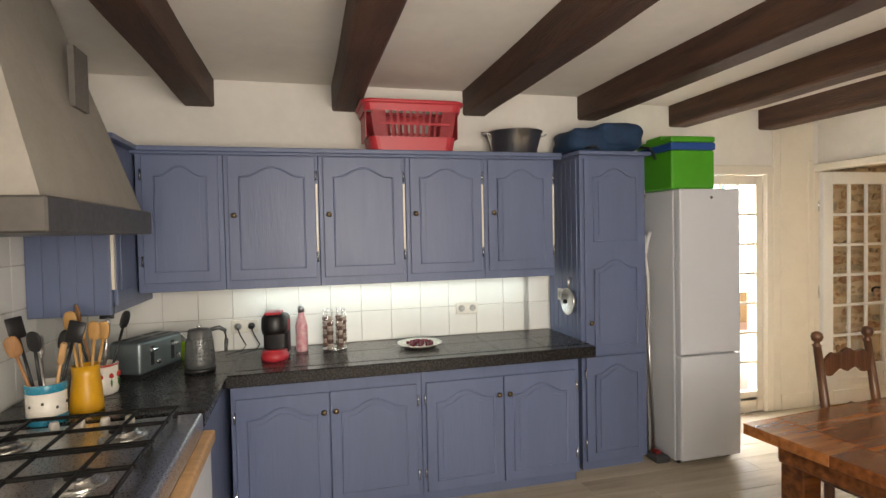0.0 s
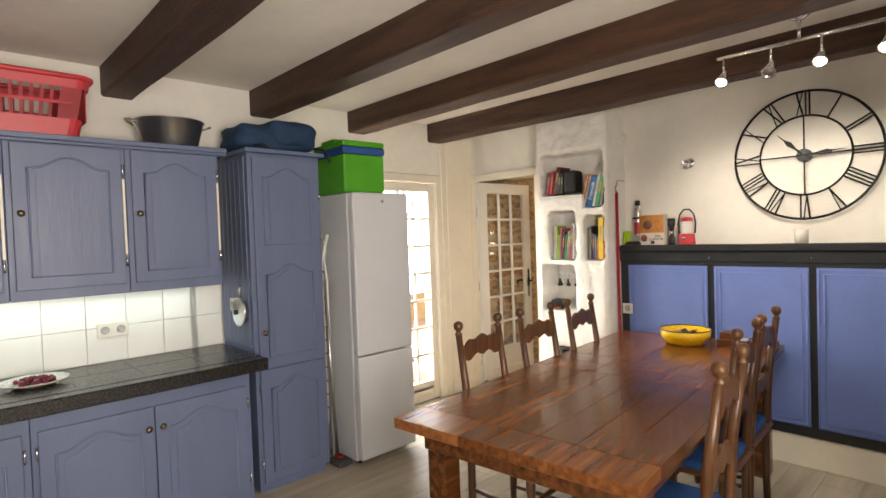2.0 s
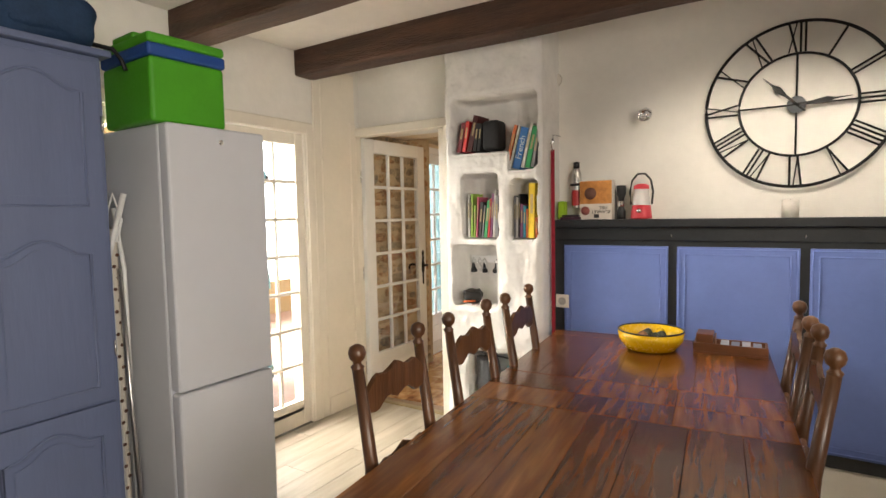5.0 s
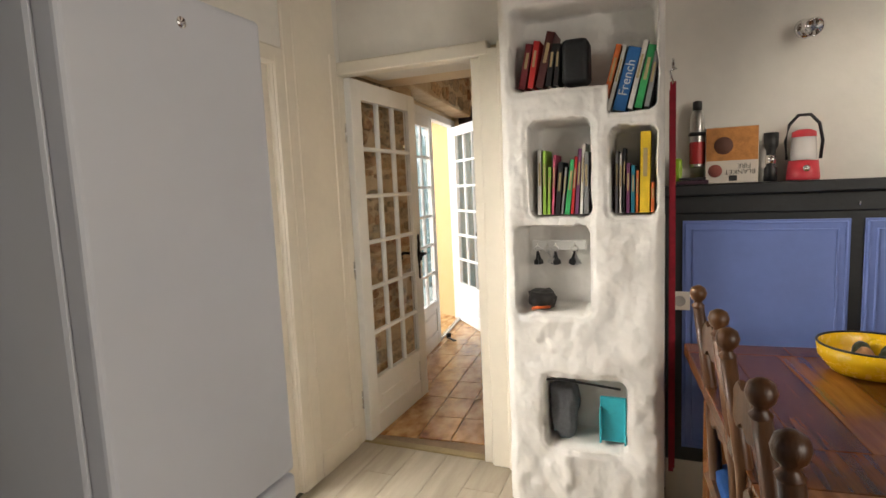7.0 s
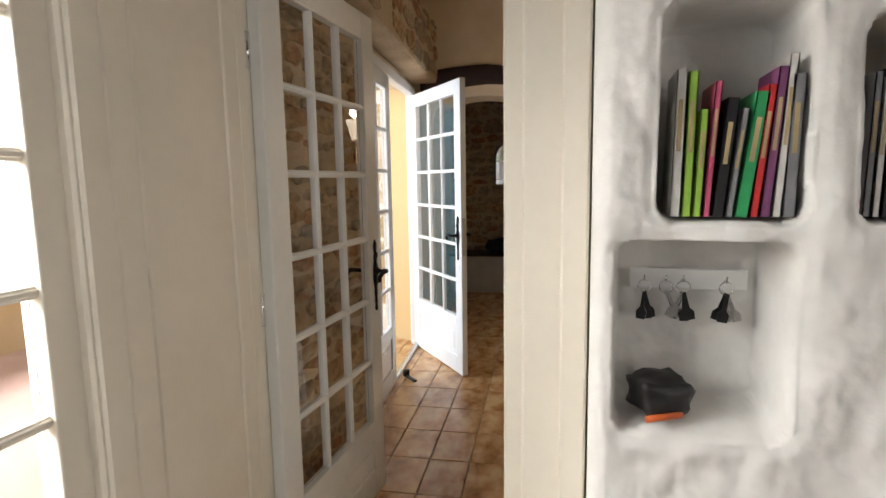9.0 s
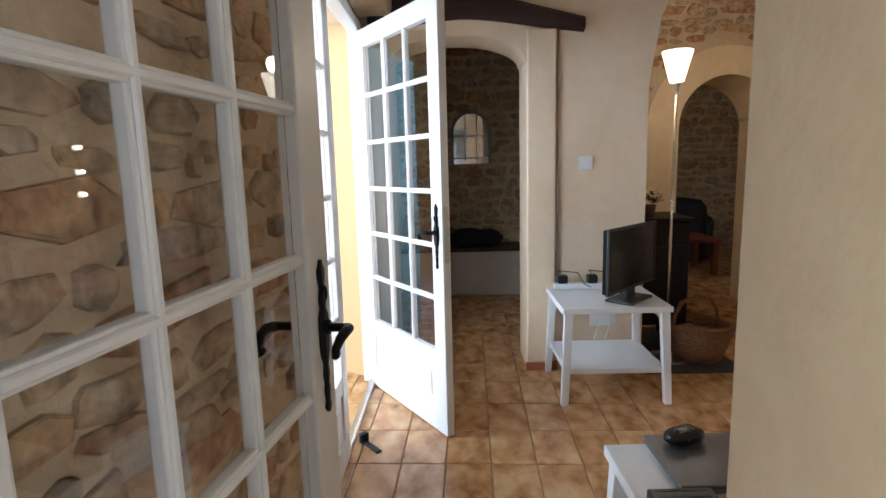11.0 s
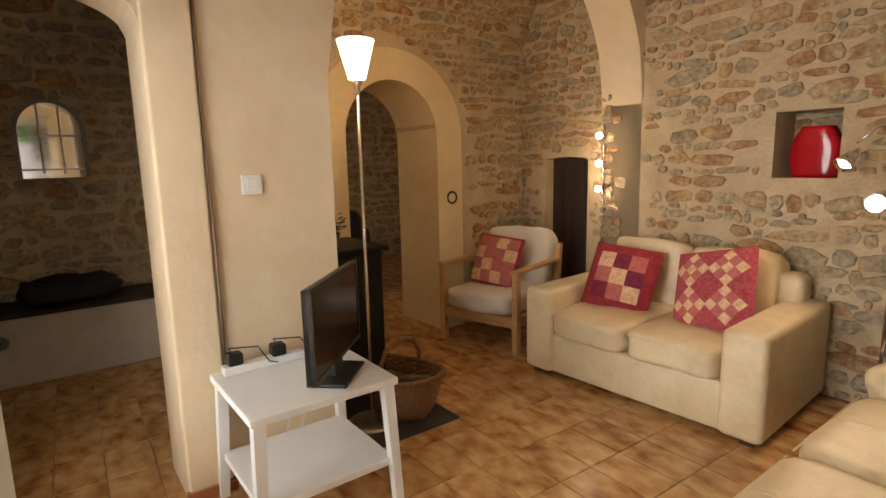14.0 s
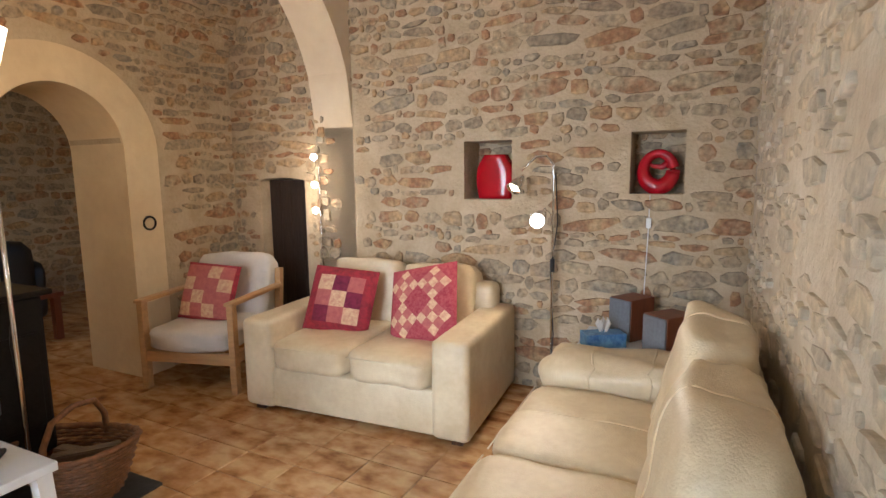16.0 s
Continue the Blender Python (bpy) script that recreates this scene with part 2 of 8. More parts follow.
TERRACE = ramp_mat("pale_red_terrace_tile", [(0.2, (0.36, 0.18, 0.12)), (0.8, (0.52, 0.34, 0.26))], 0.8, 4.0, (1, 1, 1), 0.15, 0.3, 30, 0.3)
PLANK = ramp_mat("grey_oak_vinyl", [(0.15, (0.20, 0.165, 0.12)), (0.5, (0.36, 0.31, 0.235)), (0.9, (0.50, 0.45, 0.36))], 0.42, 2.0, (0.9, 7, 7), 0.1, 0.06, 30, 0.25)
STONE = ramp_mat("rubble_limestone", [(0.06, (0.10, 0.08, 0.06)), (0.20, (0.25, 0.20, 0.135)), (0.36, (0.36, 0.275, 0.175)), (0.50, (0.43, 0.29, 0.145)), (0.60, (0.31, 0.155, 0.075)), (0.72, (0.43, 0.33, 0.20)), (0.92, (0.26, 0.225, 0.17))], 0.9, 9.0, (1, 1, 1), 0.95, 1.0, 34, 0.6)
STONE_LIMED = ramp_mat("limewashed_rubble", [(0.1, (0.34, 0.29, 0.21)), (0.4, (0.56, 0.49, 0.37)), (0.65, (0.62, 0.52, 0.36)), (0.9, (0.70, 0.63, 0.50))], 0.92, 7.0, (1, 1, 1), 0.5, 1.0, 26, 0.5)
PATCH_RED = mat("red_patchwork", (0.42, 0.03, 0.045), 0.9, var=0.2, scale=30, bump=0.3, bscale=200, color2=(0.20, 0.02, 0.03))
PATCH_WINE = mat("wine_red_print", (0.30, 0.018, 0.045), 0.9, var=0.2, scale=60, bump=0.3, bscale=200, color2=(0.46, 0.10, 0.10))
PATCH_PINK = mat("pink_patchwork", (0.52, 0.16, 0.13), 0.9, var=0.2, scale=40, bump=0.3, bscale=200, color2=(0.40, 0.10, 0.10))
PATCH_CREAM = mat("cream_patchwork", (0.76, 0.58, 0.33), 0.9, var=0.15, scale=45, bump=0.3, bscale=200, color2=(0.55, 0.26, 0.18))
PATCH_PLUM = mat("plum_patchwork", (0.24, 0.02, 0.06), 0.9, var=0.2, scale=40, bump=0.3, bscale=200)
RED_GLAZE = mat("red_lacquer", (0.42, 0.004, 0.012), 0.12, var=0.05)
WICKER = mat("brown_wicker", (0.24, 0.095, 0.028), 0.6, var=0.25, scale=40, bump=0.4, bscale=90)
SPEAKER_WOOD = mat("cherry_veneer", (0.22, 0.06, 0.022), 0.4, var=0.15, scale=4, stretch=(8, 8, 1))
GREY_CLOTH = mat("grey_cloth", (0.20, 0.21, 0.23), 0.95, var=0.1, scale=60, bump=0.4, bscale=300)
DARK_DOOR = mat("old_dark_door_wood", (0.035, 0.017, 0.010), 0.6, var=0.25, scale=4, stretch=(8, 8, 0.8), bump=0.4)
BLACK_LEATHER = mat("black_leather", (0.012, 0.011, 0.010), 0.4, var=0.1)
MAT_GREY = mat("slate_hearth", (0.055, 0.05, 0.045), 0.7, var=0.15, scale=7, bump=0.2)


# ---- mesh helpers ----
def box(bm, lo, hi, m=None, bevel=0.0, seg=2):
    """A box between two corners, its edges rounded."""
    r = bmesh.ops.create_cube(bm, size=1)
    vs = r["verts"]
    c = [(a + b) / 2 for a, b in zip(lo, hi)]
    s = [abs(b - a) for a, b in zip(lo, hi)]
    bmesh.ops.scale(bm, vec=s, verts=vs)
    bmesh.ops.translate(bm, vec=c, verts=vs)
    if bevel:
        es = list({e for v in vs for e in v.link_edges})
        r = bmesh.ops.bevel(bm, geom=es, offset=min(bevel, min(s) * 0.45), segments=seg, affect="EDGES", profile=0.5)
        vs = list({v for f in r["faces"] for v in f.verts})
        vs = list({v for v in vs} | {w for v in vs for e in v.link_edges for w in e.verts})
    if m is not None:
        bmesh.ops.transform(bm, matrix=m, verts=vs)
    return vs


def boxes(items, bevel=0.0, seg=1):
    bm = bmesh.new()
    for lo, hi in items:
        box(bm, lo, hi, None, bevel, seg)
    return bm


def b1(lo, hi, bevel=0.0, seg=2):
    return boxes([(lo, hi)], bevel, seg)


def lathe(profile, seg=20, m=None, bm=None):
    """A turned body from (radius, height) pairs."""
    bm = bm or bmesh.new()
    rings = []
    for r, z in profile:
        if r < 1e-5:
            rings.append([bm.verts.new((0, 0, z))])
        else:
            rings.append([bm.verts.new((r * math.cos(2 * math.pi * i / seg), r * math.sin(2 * math.pi * i / seg), z)) for i in range(seg)])
    for a, b in zip(rings, rings[1:]):
        for i in range(seg):
            j = (i + 1) % seg
            if len(a) == 1 and len(b) == 1:
                continue
            if len(a) == 1:
                bm.faces.new((a[0], b[i], b[j]))
            elif len(b) == 1:
                bm.faces.new((a[i], a[j], b[0]))
            else:
                bm.faces.new((a[i], a[j], b[j], b[i]))
    for f in bm.faces:
        f.smooth = True
    if m is not None:
        bmesh.ops.transform(bm, matrix=m, verts=[v for r in rings for v in r])
    return bm


def tube(path, r, seg=8, bm=None, closed=False):
    """A round rod along a path; r may be one radius or one a point."""
    bm = bm or bmesh.new()
    pts = [Vector(p) for p in path]
    rs = r if isinstance(r, (list, tuple)) else [r] * len(pts)
    rings = []
    for i, p in enumerate(pts):
        if closed:
            d = pts[(i + 1) % len(pts)] - pts[i - 1]
        else:
            d = pts[min(i + 1, len(pts) - 1)] - pts[max(i - 1, 0)]
        q = d.normalized().to_track_quat("Z", "Y") if abs(d.normalized().z) < 0.999 else Matrix.Identity(3).to_quaternion()
        rings.append([bm.verts.new(p + q @ Vector((rs[i] * math.cos(2 * math.pi * k / seg), rs[i] * math.sin(2 * math.pi * k / seg), 0))) for k in range(seg)])
    pairs = list(zip(rings, rings[1:]))
    if closed:
        pairs.append((rings[-1], rings[0]))
    for a, b in pairs:
        off = min(range(seg), key=lambda o: sum((a[k].co - b[(k + o) % seg].co).length for k in (0, seg // 2)))
        for k in range(seg):
            f = bm.faces.new((a[k], a[(k + 1) % seg], b[(k + 1 + off) % seg], b[(k + off) % seg]))
            f.smooth = True
    if not closed:
        bm.faces.new(rings[0][::-1])
        bm.faces.new(rings[-1])
    return bm


def prism(poly, depth, m=None, bm=None, bevel=0.0):
    """A polygon in x and z, drawn out along y to that depth."""
    bm = bm or bmesh.new()
    a = [bm.verts.new((x, 0, z)) for x, z in poly]
    b = [bm.verts.new((x, depth, z)) for x, z in poly]
    n = len(poly)
    fa = bm.faces.new(a)
    fb = bm.faces.new(b[::-1])
    for i in range(n):
        bm.faces.new((a[(i + 1) % n], a[i], b[i], b[(i + 1) % n]))
    vs = a + b
    if bevel:
        es = list({e for f in (fa, fb) for e in f.edges})
        bmesh.ops.bevel(bm, geom=es, offset=bevel, segments=2, affect="EDGES")
        vs = list(bm.verts)
    if m is not None:
        bmesh.ops.transform(bm, matrix=m, verts=vs)
    return bm


def link(name, bm, material, smooth=False):
    bmesh.ops.recalc_face_normals(bm, faces=bm.faces)
    me = bpy.data.meshes.new(name)
    bm.to_mesh(me)
    bm.free()
    me.materials.append(material)
    if smooth:
        for p in me.polygons:
            p.use_smooth = True
    return new(name, me)


def part(name, bm, material, parent, label="", smooth=False, m=None):
    """One mesh under a thing or a part; m places it within its parent."""
    ob = link(name, bm, material, smooth)
    ob.parent = parent
    if m is not None:
        ob.matrix_basis = m
    return tagged(ob, label)


def thing(name, m, label, category, group=""):
    ob = new(name)
    ob.empty_display_size = 0.05
    ob.matrix_basis = m
    return tagged(ob, label, category, group)


def struct(name, bm, material, label, category="", m=None, smooth=False):
    ob = link(name, bm, material, smooth)
    if m is not None:
        ob.matrix_basis = m
    return tagged(ob, label, category or name.split("_")[0], kind="structure")


def lump(bm, lo, hi, cuts=6, puff=0.35, wob=0.01, m=None, seed=0.0):
    """A soft padded block: a cube cut fine, rounded towards its middle and a little uneven."""
    t = bmesh.new()
    bmesh.ops.create_cube(t, size=2)
    bmesh.ops.subdivide_edges(t, edges=t.edges, cuts=cuts, use_grid_fill=True)
    c = Vector([(a + b) / 2 for a, b in zip(lo, hi)])
    s = Vector([abs(b - a) / 2 for a, b in zip(lo, hi)])
    e = 2.0 + 6.0 * (1 - puff)
    for v in t.verts:
        p = v.co
        n = (abs(p.x) ** e + abs(p.y) ** e + abs(p.z) ** e) ** (1 / e)
        q = p / n
        w = noise.noise(Vector((p.x * 1.6 + seed, p.y * 1.6, p.z * 1.6 + seed))) * wob
        v.co = Vector((c.x + q.x * (s.x + w), c.y + q.y * (s.y + w), c.z + q.z * (s.z + w)))
    me = bpy.data.meshes.new("tmp")
    t.to_mesh(me)
    t.free()
    start = len(bm.verts)
    bm.from_mesh(me)
    bpy.data.meshes.remove(me)
    bm.verts.ensure_lookup_table()
    vs = bm.verts[start:]
    for f in bm.faces:
        f.smooth = True
    if m is not None:
        bmesh.ops.transform(bm, matrix=m, verts=vs)
    return bm


def lump_loop(lo, hi, puff, wob, seed, f, axis=1):
    """A closed line round a padded block, at f along one axis, lying on its skin."""
    e = 2.0 + 6.0 * (1 - puff)
    c = [(a + b) / 2 for a, b in zip(lo, hi)]
    s = [abs(b - a) / 2 for a, b in zip(lo, hi)]
    out = []
    for k in range(40):
        a = 2 * math.pi * k / 40
        u, v = math.cos(a), math.sin(a)
        g = max(abs(u), abs(v))
        p = [u / g, v / g]
        p.insert(axis, f)
        n = sum(abs(x) ** e for x in p) ** (1 / e)
        w = noise.noise(Vector((p[0] * 1.6 + seed, p[1] * 1.6, p[2] * 1.6 + seed))) * wob
        out.append(tuple(c[i] + p[i] / n * (s[i] + w) for i in range(3)))
    return out


def T(x, y, z=0.0, rz=0.0):
    return pose(x, y, z, 0, 0, rz)


def arched_wall(lo_u, hi_u, z0, z1, y0, y1, openings, steps=24):
    """A wall along x from y0 to y1 with openings (u0, u1, sill, springing, rise)."""
    bm = bmesh.new()
    ops = sorted(openings)
    u = lo_u
    for a, b, sill, spring, rise in ops:
        if a > u:
            box(bm, (u, y0, z0), (a, y1, z1))
        if sill > z0:
            box(bm, (a, y0, z0), (b, y1, sill))
        n = steps if rise > 0 else 1
        for i in range(n):
            p, q = a + (b - a) * i / n, a + (b - a) * (i + 1) / n
            hs = []
            for w in (p, q):
                k = (w - (a + b) / 2) / ((b - a) / 2)
                hs.append(spring + rise * math.sqrt(max(0.0, 1 - k * k)))
            prism([(p, hs[0]), (q, hs[1]), (q, z1), (p, z1)], y1 - y0, Matrix.Translation((0, y0, 0)), bm)
        u = b
    if u < hi_u:
        box(bm, (u, y0, z0), (hi_u, y1, z1))
    bmesh.ops.remove_doubles(bm, verts=bm.verts, dist=0.0002)
    return bm

# ---- kitchen shell ----
NY, EX, WX, SY, CZ = 4.16, 5.05, -0.55, -0.30, 2.555
struct("wall_north", boxes([((WX - 0.25, NY, 0), (3.05, NY + 0.35, CZ)), ((3.05, 4.30, 2.06), (EX, 4.55, CZ)), ((3.05, 4.30, 0), (3.12, 4.55, 2.06)), ((4.54, 4.30, 0), (EX + 0.02, 4.55, 2.06))]), WHITE_WALL, "white plastered kitchen wall behind the cabinets", "wall")
struct("wall_west", b1((WX - 0.25, SY, 0), (WX, NY, CZ)), WHITE_WALL, "white plastered kitchen wall behind the hob", "wall")
struct("wall_south", boxes([((WX - 0.25, SY - 0.25, 0), (0.4, SY, CZ)), ((2.2, SY - 0.25, 0), (EX + 0.2, SY, CZ)), ((0.4, SY - 0.25, 0), (2.2, SY, 0.95)), ((0.4, SY - 0.25, 2.2), (2.2, SY, CZ))]), WHITE_WALL, "white plastered kitchen wall with a window opening", "wall")
struct("wall_clock", b1((EX, SY, 0), (EX + 0.2, 2.70, CZ)), WHITE_WALL, "white plastered wall that carries the large clock", "wall")
struct("wall_door_head", boxes([((EX, 3.34, 2.10), (5.5, 4.30, CZ)), ((EX, 2.70, 0), (5.3, 3.30, CZ))]), WHITE_WALL, "white wall around the inner doorway", "wall")
struct("ceiling", b1((WX - 0.2, SY - 0.2, CZ), (EX + 0.2, 4.5, CZ + 0.15)), CEIL_WHITE, "white uneven plaster ceiling between the beams", "ceiling")

# beams, a little crooked
for i, x in enumerate((0.105, 0.99, 1.875, 2.75, 3.625, 4.505)):
    bm = bmesh.new()
    rings = []
    y1 = 4.155 if x < 3 else 4.295
    for k in range(25):
        y = SY + (y1 - SY) * k / 24
        w = 0.085 + 0.006 * noise.noise(Vector((i * 7.1, y * 1.3, 0)))
        dz = 0.010 * noise.noise(Vector((i * 3.3, y * 1.7, 5)))
        dx = 0.012 * noise.noise(Vector((i * 5.7, y * 0.8, 9)))
        c = 0.012
        zb = 2.385 + dz
        sec = [(-w, CZ + 0.01), (-w, zb + c), (-w + c, zb), (w - c, zb), (w, zb + c), (w, CZ + 0.01)]
        rings.append([bm.verts.new((x + dx + a, y, z)) for a, z in sec])
    for a, b in zip(rings, rings[1:]):
        for k in range(5):
            bm.faces.new((a[k], a[k + 1], b[k + 1], b[k]))
    bm.faces.new(rings[0])
    bm.faces.new(rings[-1][::-1])
    struct("ceiling_beam", bm, BEAM_WOOD, "dark brown stained old ceiling beam", "beam")

# niche column of rough plaster
CX, CY0, CY1 = 4.75, 2.69, 3.34
NICHES = [(2.72, 3.285, 1.82, 2.15), (2.972, 3.215, 1.292, 1.69), (2.722, 2.89, 1.292, 1.645), (2.98, 3.29, 0.873, 1.25), (2.837, 3.172, 0.285, 0.59)]


def niche_column():
    ys = np.linspace(CY0, CY1, 118)
    zs = np.linspace(0, CZ, 430)

    def depth(y, z):
        best = 1.0
        for a, b, c, d in NICHES:
            if (a, c) == (2.72, 1.82) and y < 2.90:
                c = 1.705
            r = 0.035
            qx, qz = max(abs(y - (a + b) / 2) - ((b - a) / 2 - r), 0), max(abs(z - (c + d) / 2) - ((d - c) / 2 - r), 0)
            s = math.hypot(qx, qz) - r
            best = min(best, s)
        return best
    bm = bmesh.new()
    grid = []
    for y in ys:
        row = []
        for z in zs:
            s = depth(y, z)
            s += 0.006 * noise.noise(Vector((y * 11, z * 9, 1)))
            k = min(1.0, max(0.0, (0.005 - s) / 0.013))
            lip = 0.008 * max(0.0, 1 - abs(s - 0.012) / 0.02)
            edge = min(y - CY0, CY1 - y)
            rnd = 0.03 * max(0.0, 1 - edge / 0.04) ** 2
            bump = 0.013 * noise.noise(Vector((y * 7, z * 5, 3))) + 0.007 * noise.noise(Vector((y * 19, z * 15, 8))) + 0.002 * noise.noise(Vector((y * 55, z * 45, 5)))
            bulge = 0.05 * max(0.0, 0.75 - z) * 0.6
            row.append(bm.verts.new((CX + rnd - bulge + lip * (1 - k) + bump * (1 - 0.6 * k) + 0.215 * k, y, z)))
        grid.append(row)
    for a, b in zip(grid, grid[1:]):
        for k in range(len(zs) - 1):
            f = bm.faces.new((a[k], a[k + 1], b[k + 1], b[k]))
            f.smooth = True
    for row, y in ((grid[0], CY0), (grid[-1], CY1)):
        back = [bm.verts.new((EX + 0.02, y, z)) for z in zs]
        for k in range(len(zs) - 1):
            bm.faces.new((row[k], row[k + 1], back[k + 1], back[k]))
    return bm


struct("wall_niche_column", niche_column(), ROUGH_WHITE, "hand-trowelled white plaster column with five book niches", "wall")

# ---- passage between the rooms ----
struct("wall_passage_south", b1((EX + 0.005, 3.30, 0), (5.62, 3.545, 2.6), 0.03, 3), YELLOW_WALL, "thick ochre plastered jamb of the inner doorway", "wall")
struct("wall_passage_north", b1((EX + 0.03, 4.42, 0), (6.2, 4.9, 2.6)), MORTAR, "rubble stone reveal behind the glazed door", "wall")
struct("passage_soffit", b1((EX + 0.031, 3.50, 2.105), (5.74, 4.36, 2.30)), CREAM_WALL, "cream plastered soffit of the doorway", "soffit")

# ---- living room shell, in its own turned axes ----
A0, A1, B0, B1, LZ = 5.985, 8.555, -0.36, 3.76, 3.02
SN = [(7.355, 7.69, 1.235, 1.615), (6.335, 6.63, 1.275, 1.635)]
DD = (8.97, 9.47, 0.0, 1.37)


def south_openings():
    out = []
    for (x0, x1, z0, z1) in SN:
        out.append((x0 * 0.9925 + 0.047, x1 * 0.9925 + 0.047, z0, z1, 0))
    return out


SOUTH_OPEN = south_openings()
struct("wall_living_south", arched_wall(A0 - 0.3, 8.94, 0, LZ + 0.1, B0 - 0.30, B0, [(a, b, z0, z1, 0) for a, b, z0, z1, r in SOUTH_OPEN]), MORTAR, "sandy mortar of the rubble stone wall with two niches", "wall", LIV)
struct("wall_living_south_back", b1((A0 - 0.3, B0 - 0.45, 0), (10.2, B0 - 0.285, LZ)), MORTAR, "rough stone back of the wall niches", "wall", LIV)
struct("wall_living_south_east", arched_wall(8.94, 9.9, 0, LZ + 0.1, B0 - 0.29, B0 - 0.001, [(9.02, 9.47, 0.0, 1.36, 0.03)]), MORTAR, "rubble wall around the low dark door", "wall", LIV)
struct("wall_living_west", b1((A0 - 0.3, B0 - 0.3, 0), (A0, 2.79, LZ)), LIMEWASH, "limewashed rubble side wall with few bare stones", "wall", LIV)
struct("wall_living_west_top", b1((A0 - 0.28, 2.79, 2.25), (A0 - 0.005, 3.9, LZ)), CREAM_WALL, "cream wall over the doorway", "wall", LIV)
struct("ceiling_living", b1((A0 - 0.5, B0 - 0.3, LZ), (11.2, 4.1, LZ + 0.15)), CEIL_WHITE, "pale plastered ceiling", "ceiling", LIV)
# north wall with the double door; splayed outer reveal on the hinge side
ND0, ND1 = 6.66, 8.42
struct("wall_living_north", boxes([((6.45, B1, 0), (ND0 - 0.04, 4.12, LZ)), ((ND0 - 0.04, B1, 2.12), (ND1 + 0.03, 4.12, LZ)), ((8.72, B1 + 0.02, 0), (11.2, 4.12, LZ))]), CREAM_WALL, "cream lime-plastered outer wall round the double door", "wall", LIV)
bm = bmesh.new()
for z0, z1 in ((0, LZ),):
    q = [(ND1 + 0.03, B1), (8.73, B1), (8.73, 4.12), (8.68, 4.12)]
    a = [bm.verts.new((x, y, z0)) for x, y in q]
    b = [bm.verts.new((x, y, z1)) for x, y in q]
    bm.faces.new(a[::-1])
    bm.faces.new(b)
    for i in range(4):
        bm.faces.new((a[i], a[(i + 1) % 4], b[(i + 1) % 4], b[i]))
struct("wall_outer_reveal", bm, OCHRE_RENDER, "bright ochre splayed reveal of the double door", "wall", LIV)


# pillar wall: arch towards the back of the room, and the vestibule opening
def yz_wall(bm_x):
    """Turns a wall built along x into one along b at constant a."""
    bmesh.ops.transform(bm_x, matrix=Matrix(((0, 1, 0, 0), (1, 0, 0, 0), (0, 0, 1, 0), (0, 0, 0, 1))), verts=bm_x.verts)
    return bm_x


struct("wall_arch", yz_wall(arched_wall(B0 - 0.05, B1 + 0.02, 0, LZ, A1, A1 + 0.34, [(B0, 2.05, 0, 1.75, 1.2), (2.775, 3.60, 0, 1.90, 0.16)], 40)), CREAM_WALL, "cream plastered wall with a wide round arch", "wall", LIV)
struct("wall_partition", b1((A1 + 0.335, 2.06, 0), (11.15, 2.40, LZ)), CREAM_WALL, "cream partition between vestibule and vaulted bay", "wall", LIV)
struct("wall_vestibule_back", b1((11.0, 2.3, 0), (11.2, 3.9, LZ)), MORTAR, "dark rubble wall of the vestibule", "wall", LIV)
EA = 9.75
struct("wall_living_east", yz_wall(arched_wall(B0 - 0.3, 2.2, 0, LZ, EA, 10.3, [(0.585, 1.385, 0, 1.575, 0.40)], 28)), MORTAR, "rubble wall with a round-headed opening", "wall", LIV)
# plaster lining and band of the round-headed opening
bm = bmesh.new()
N = 56
prof = [(0.585, 0.0), (0.585, 1.0)] + [(0.985 - 0.4 * math.cos(math.pi * k / N), 1.575 + 0.4 * math.sin(math.pi * k / N)) for k in range(N + 1)] + [(1.385, 1.0), (1.385, 0.0)]
outer = [(0.34, 0.0), (0.34, 1.0)] + [(0.985 - 0.645 * math.cos(math.pi * k / N), 1.575 + 0.62 * math.sin(math.pi * k / N)) for k in range(N + 1)] + [(1.63, 1.0), (1.63, 0.0)]
inn = [(0.985 + (y - 0.985) * 0.985, 0.006 + (z - 0.006) * 0.997) for y, z in prof]
r0 = [bm.verts.new((EA - 0.012, y, z)) for y, z in outer]
r1 = [bm.verts.new((EA - 0.022, y, z)) for y, z in inn]
r2 = [bm.verts.new((10.31, y, z)) for y, z in inn]
r3 = [bm.verts.new((EA + 0.01, y, z)) for y, z in outer]
for p, q in ((r0, r1), (r1, r2), (r3, r0)):
    for k in range(len(p) - 1):
        bm.faces.new((p[k], p[k + 1], q[k + 1], q[k]))
struct("trim_round_arch", bm, YELLOW_WALL, "ochre plaster band lining the round-headed opening", "trim", LIV)
# far room
struct("wall_far_room", boxes([((13.2, -1.6, 0), (13.4, 3.6, 2.6)), ((10.25, -1.7, 0), (13.4, -1.5, 2.6)), ((11.25, 3.45, 0), (13.4, 3.65, 2.6))]), MORTAR, "rubble walls of the room beyond the opening", "wall", LIV)
struct("ceiling_far_room", b1((10.25, -1.7, 2.6), (13.5, 3.65, 2.75)), CREAM_WALL, "plaster ceiling of the room beyond", "ceiling", LIV)


# vault of the bay
def vault_point(u, v):
    """u along b, v from the springing on the back wall up towards the arch."""
    k = v * math.pi / 2
    return Vector((A1 + 0.30 + (EA - A1 - 0.30) * math.cos(k), u, 2.16 + 0.80 * math.sin(k)))


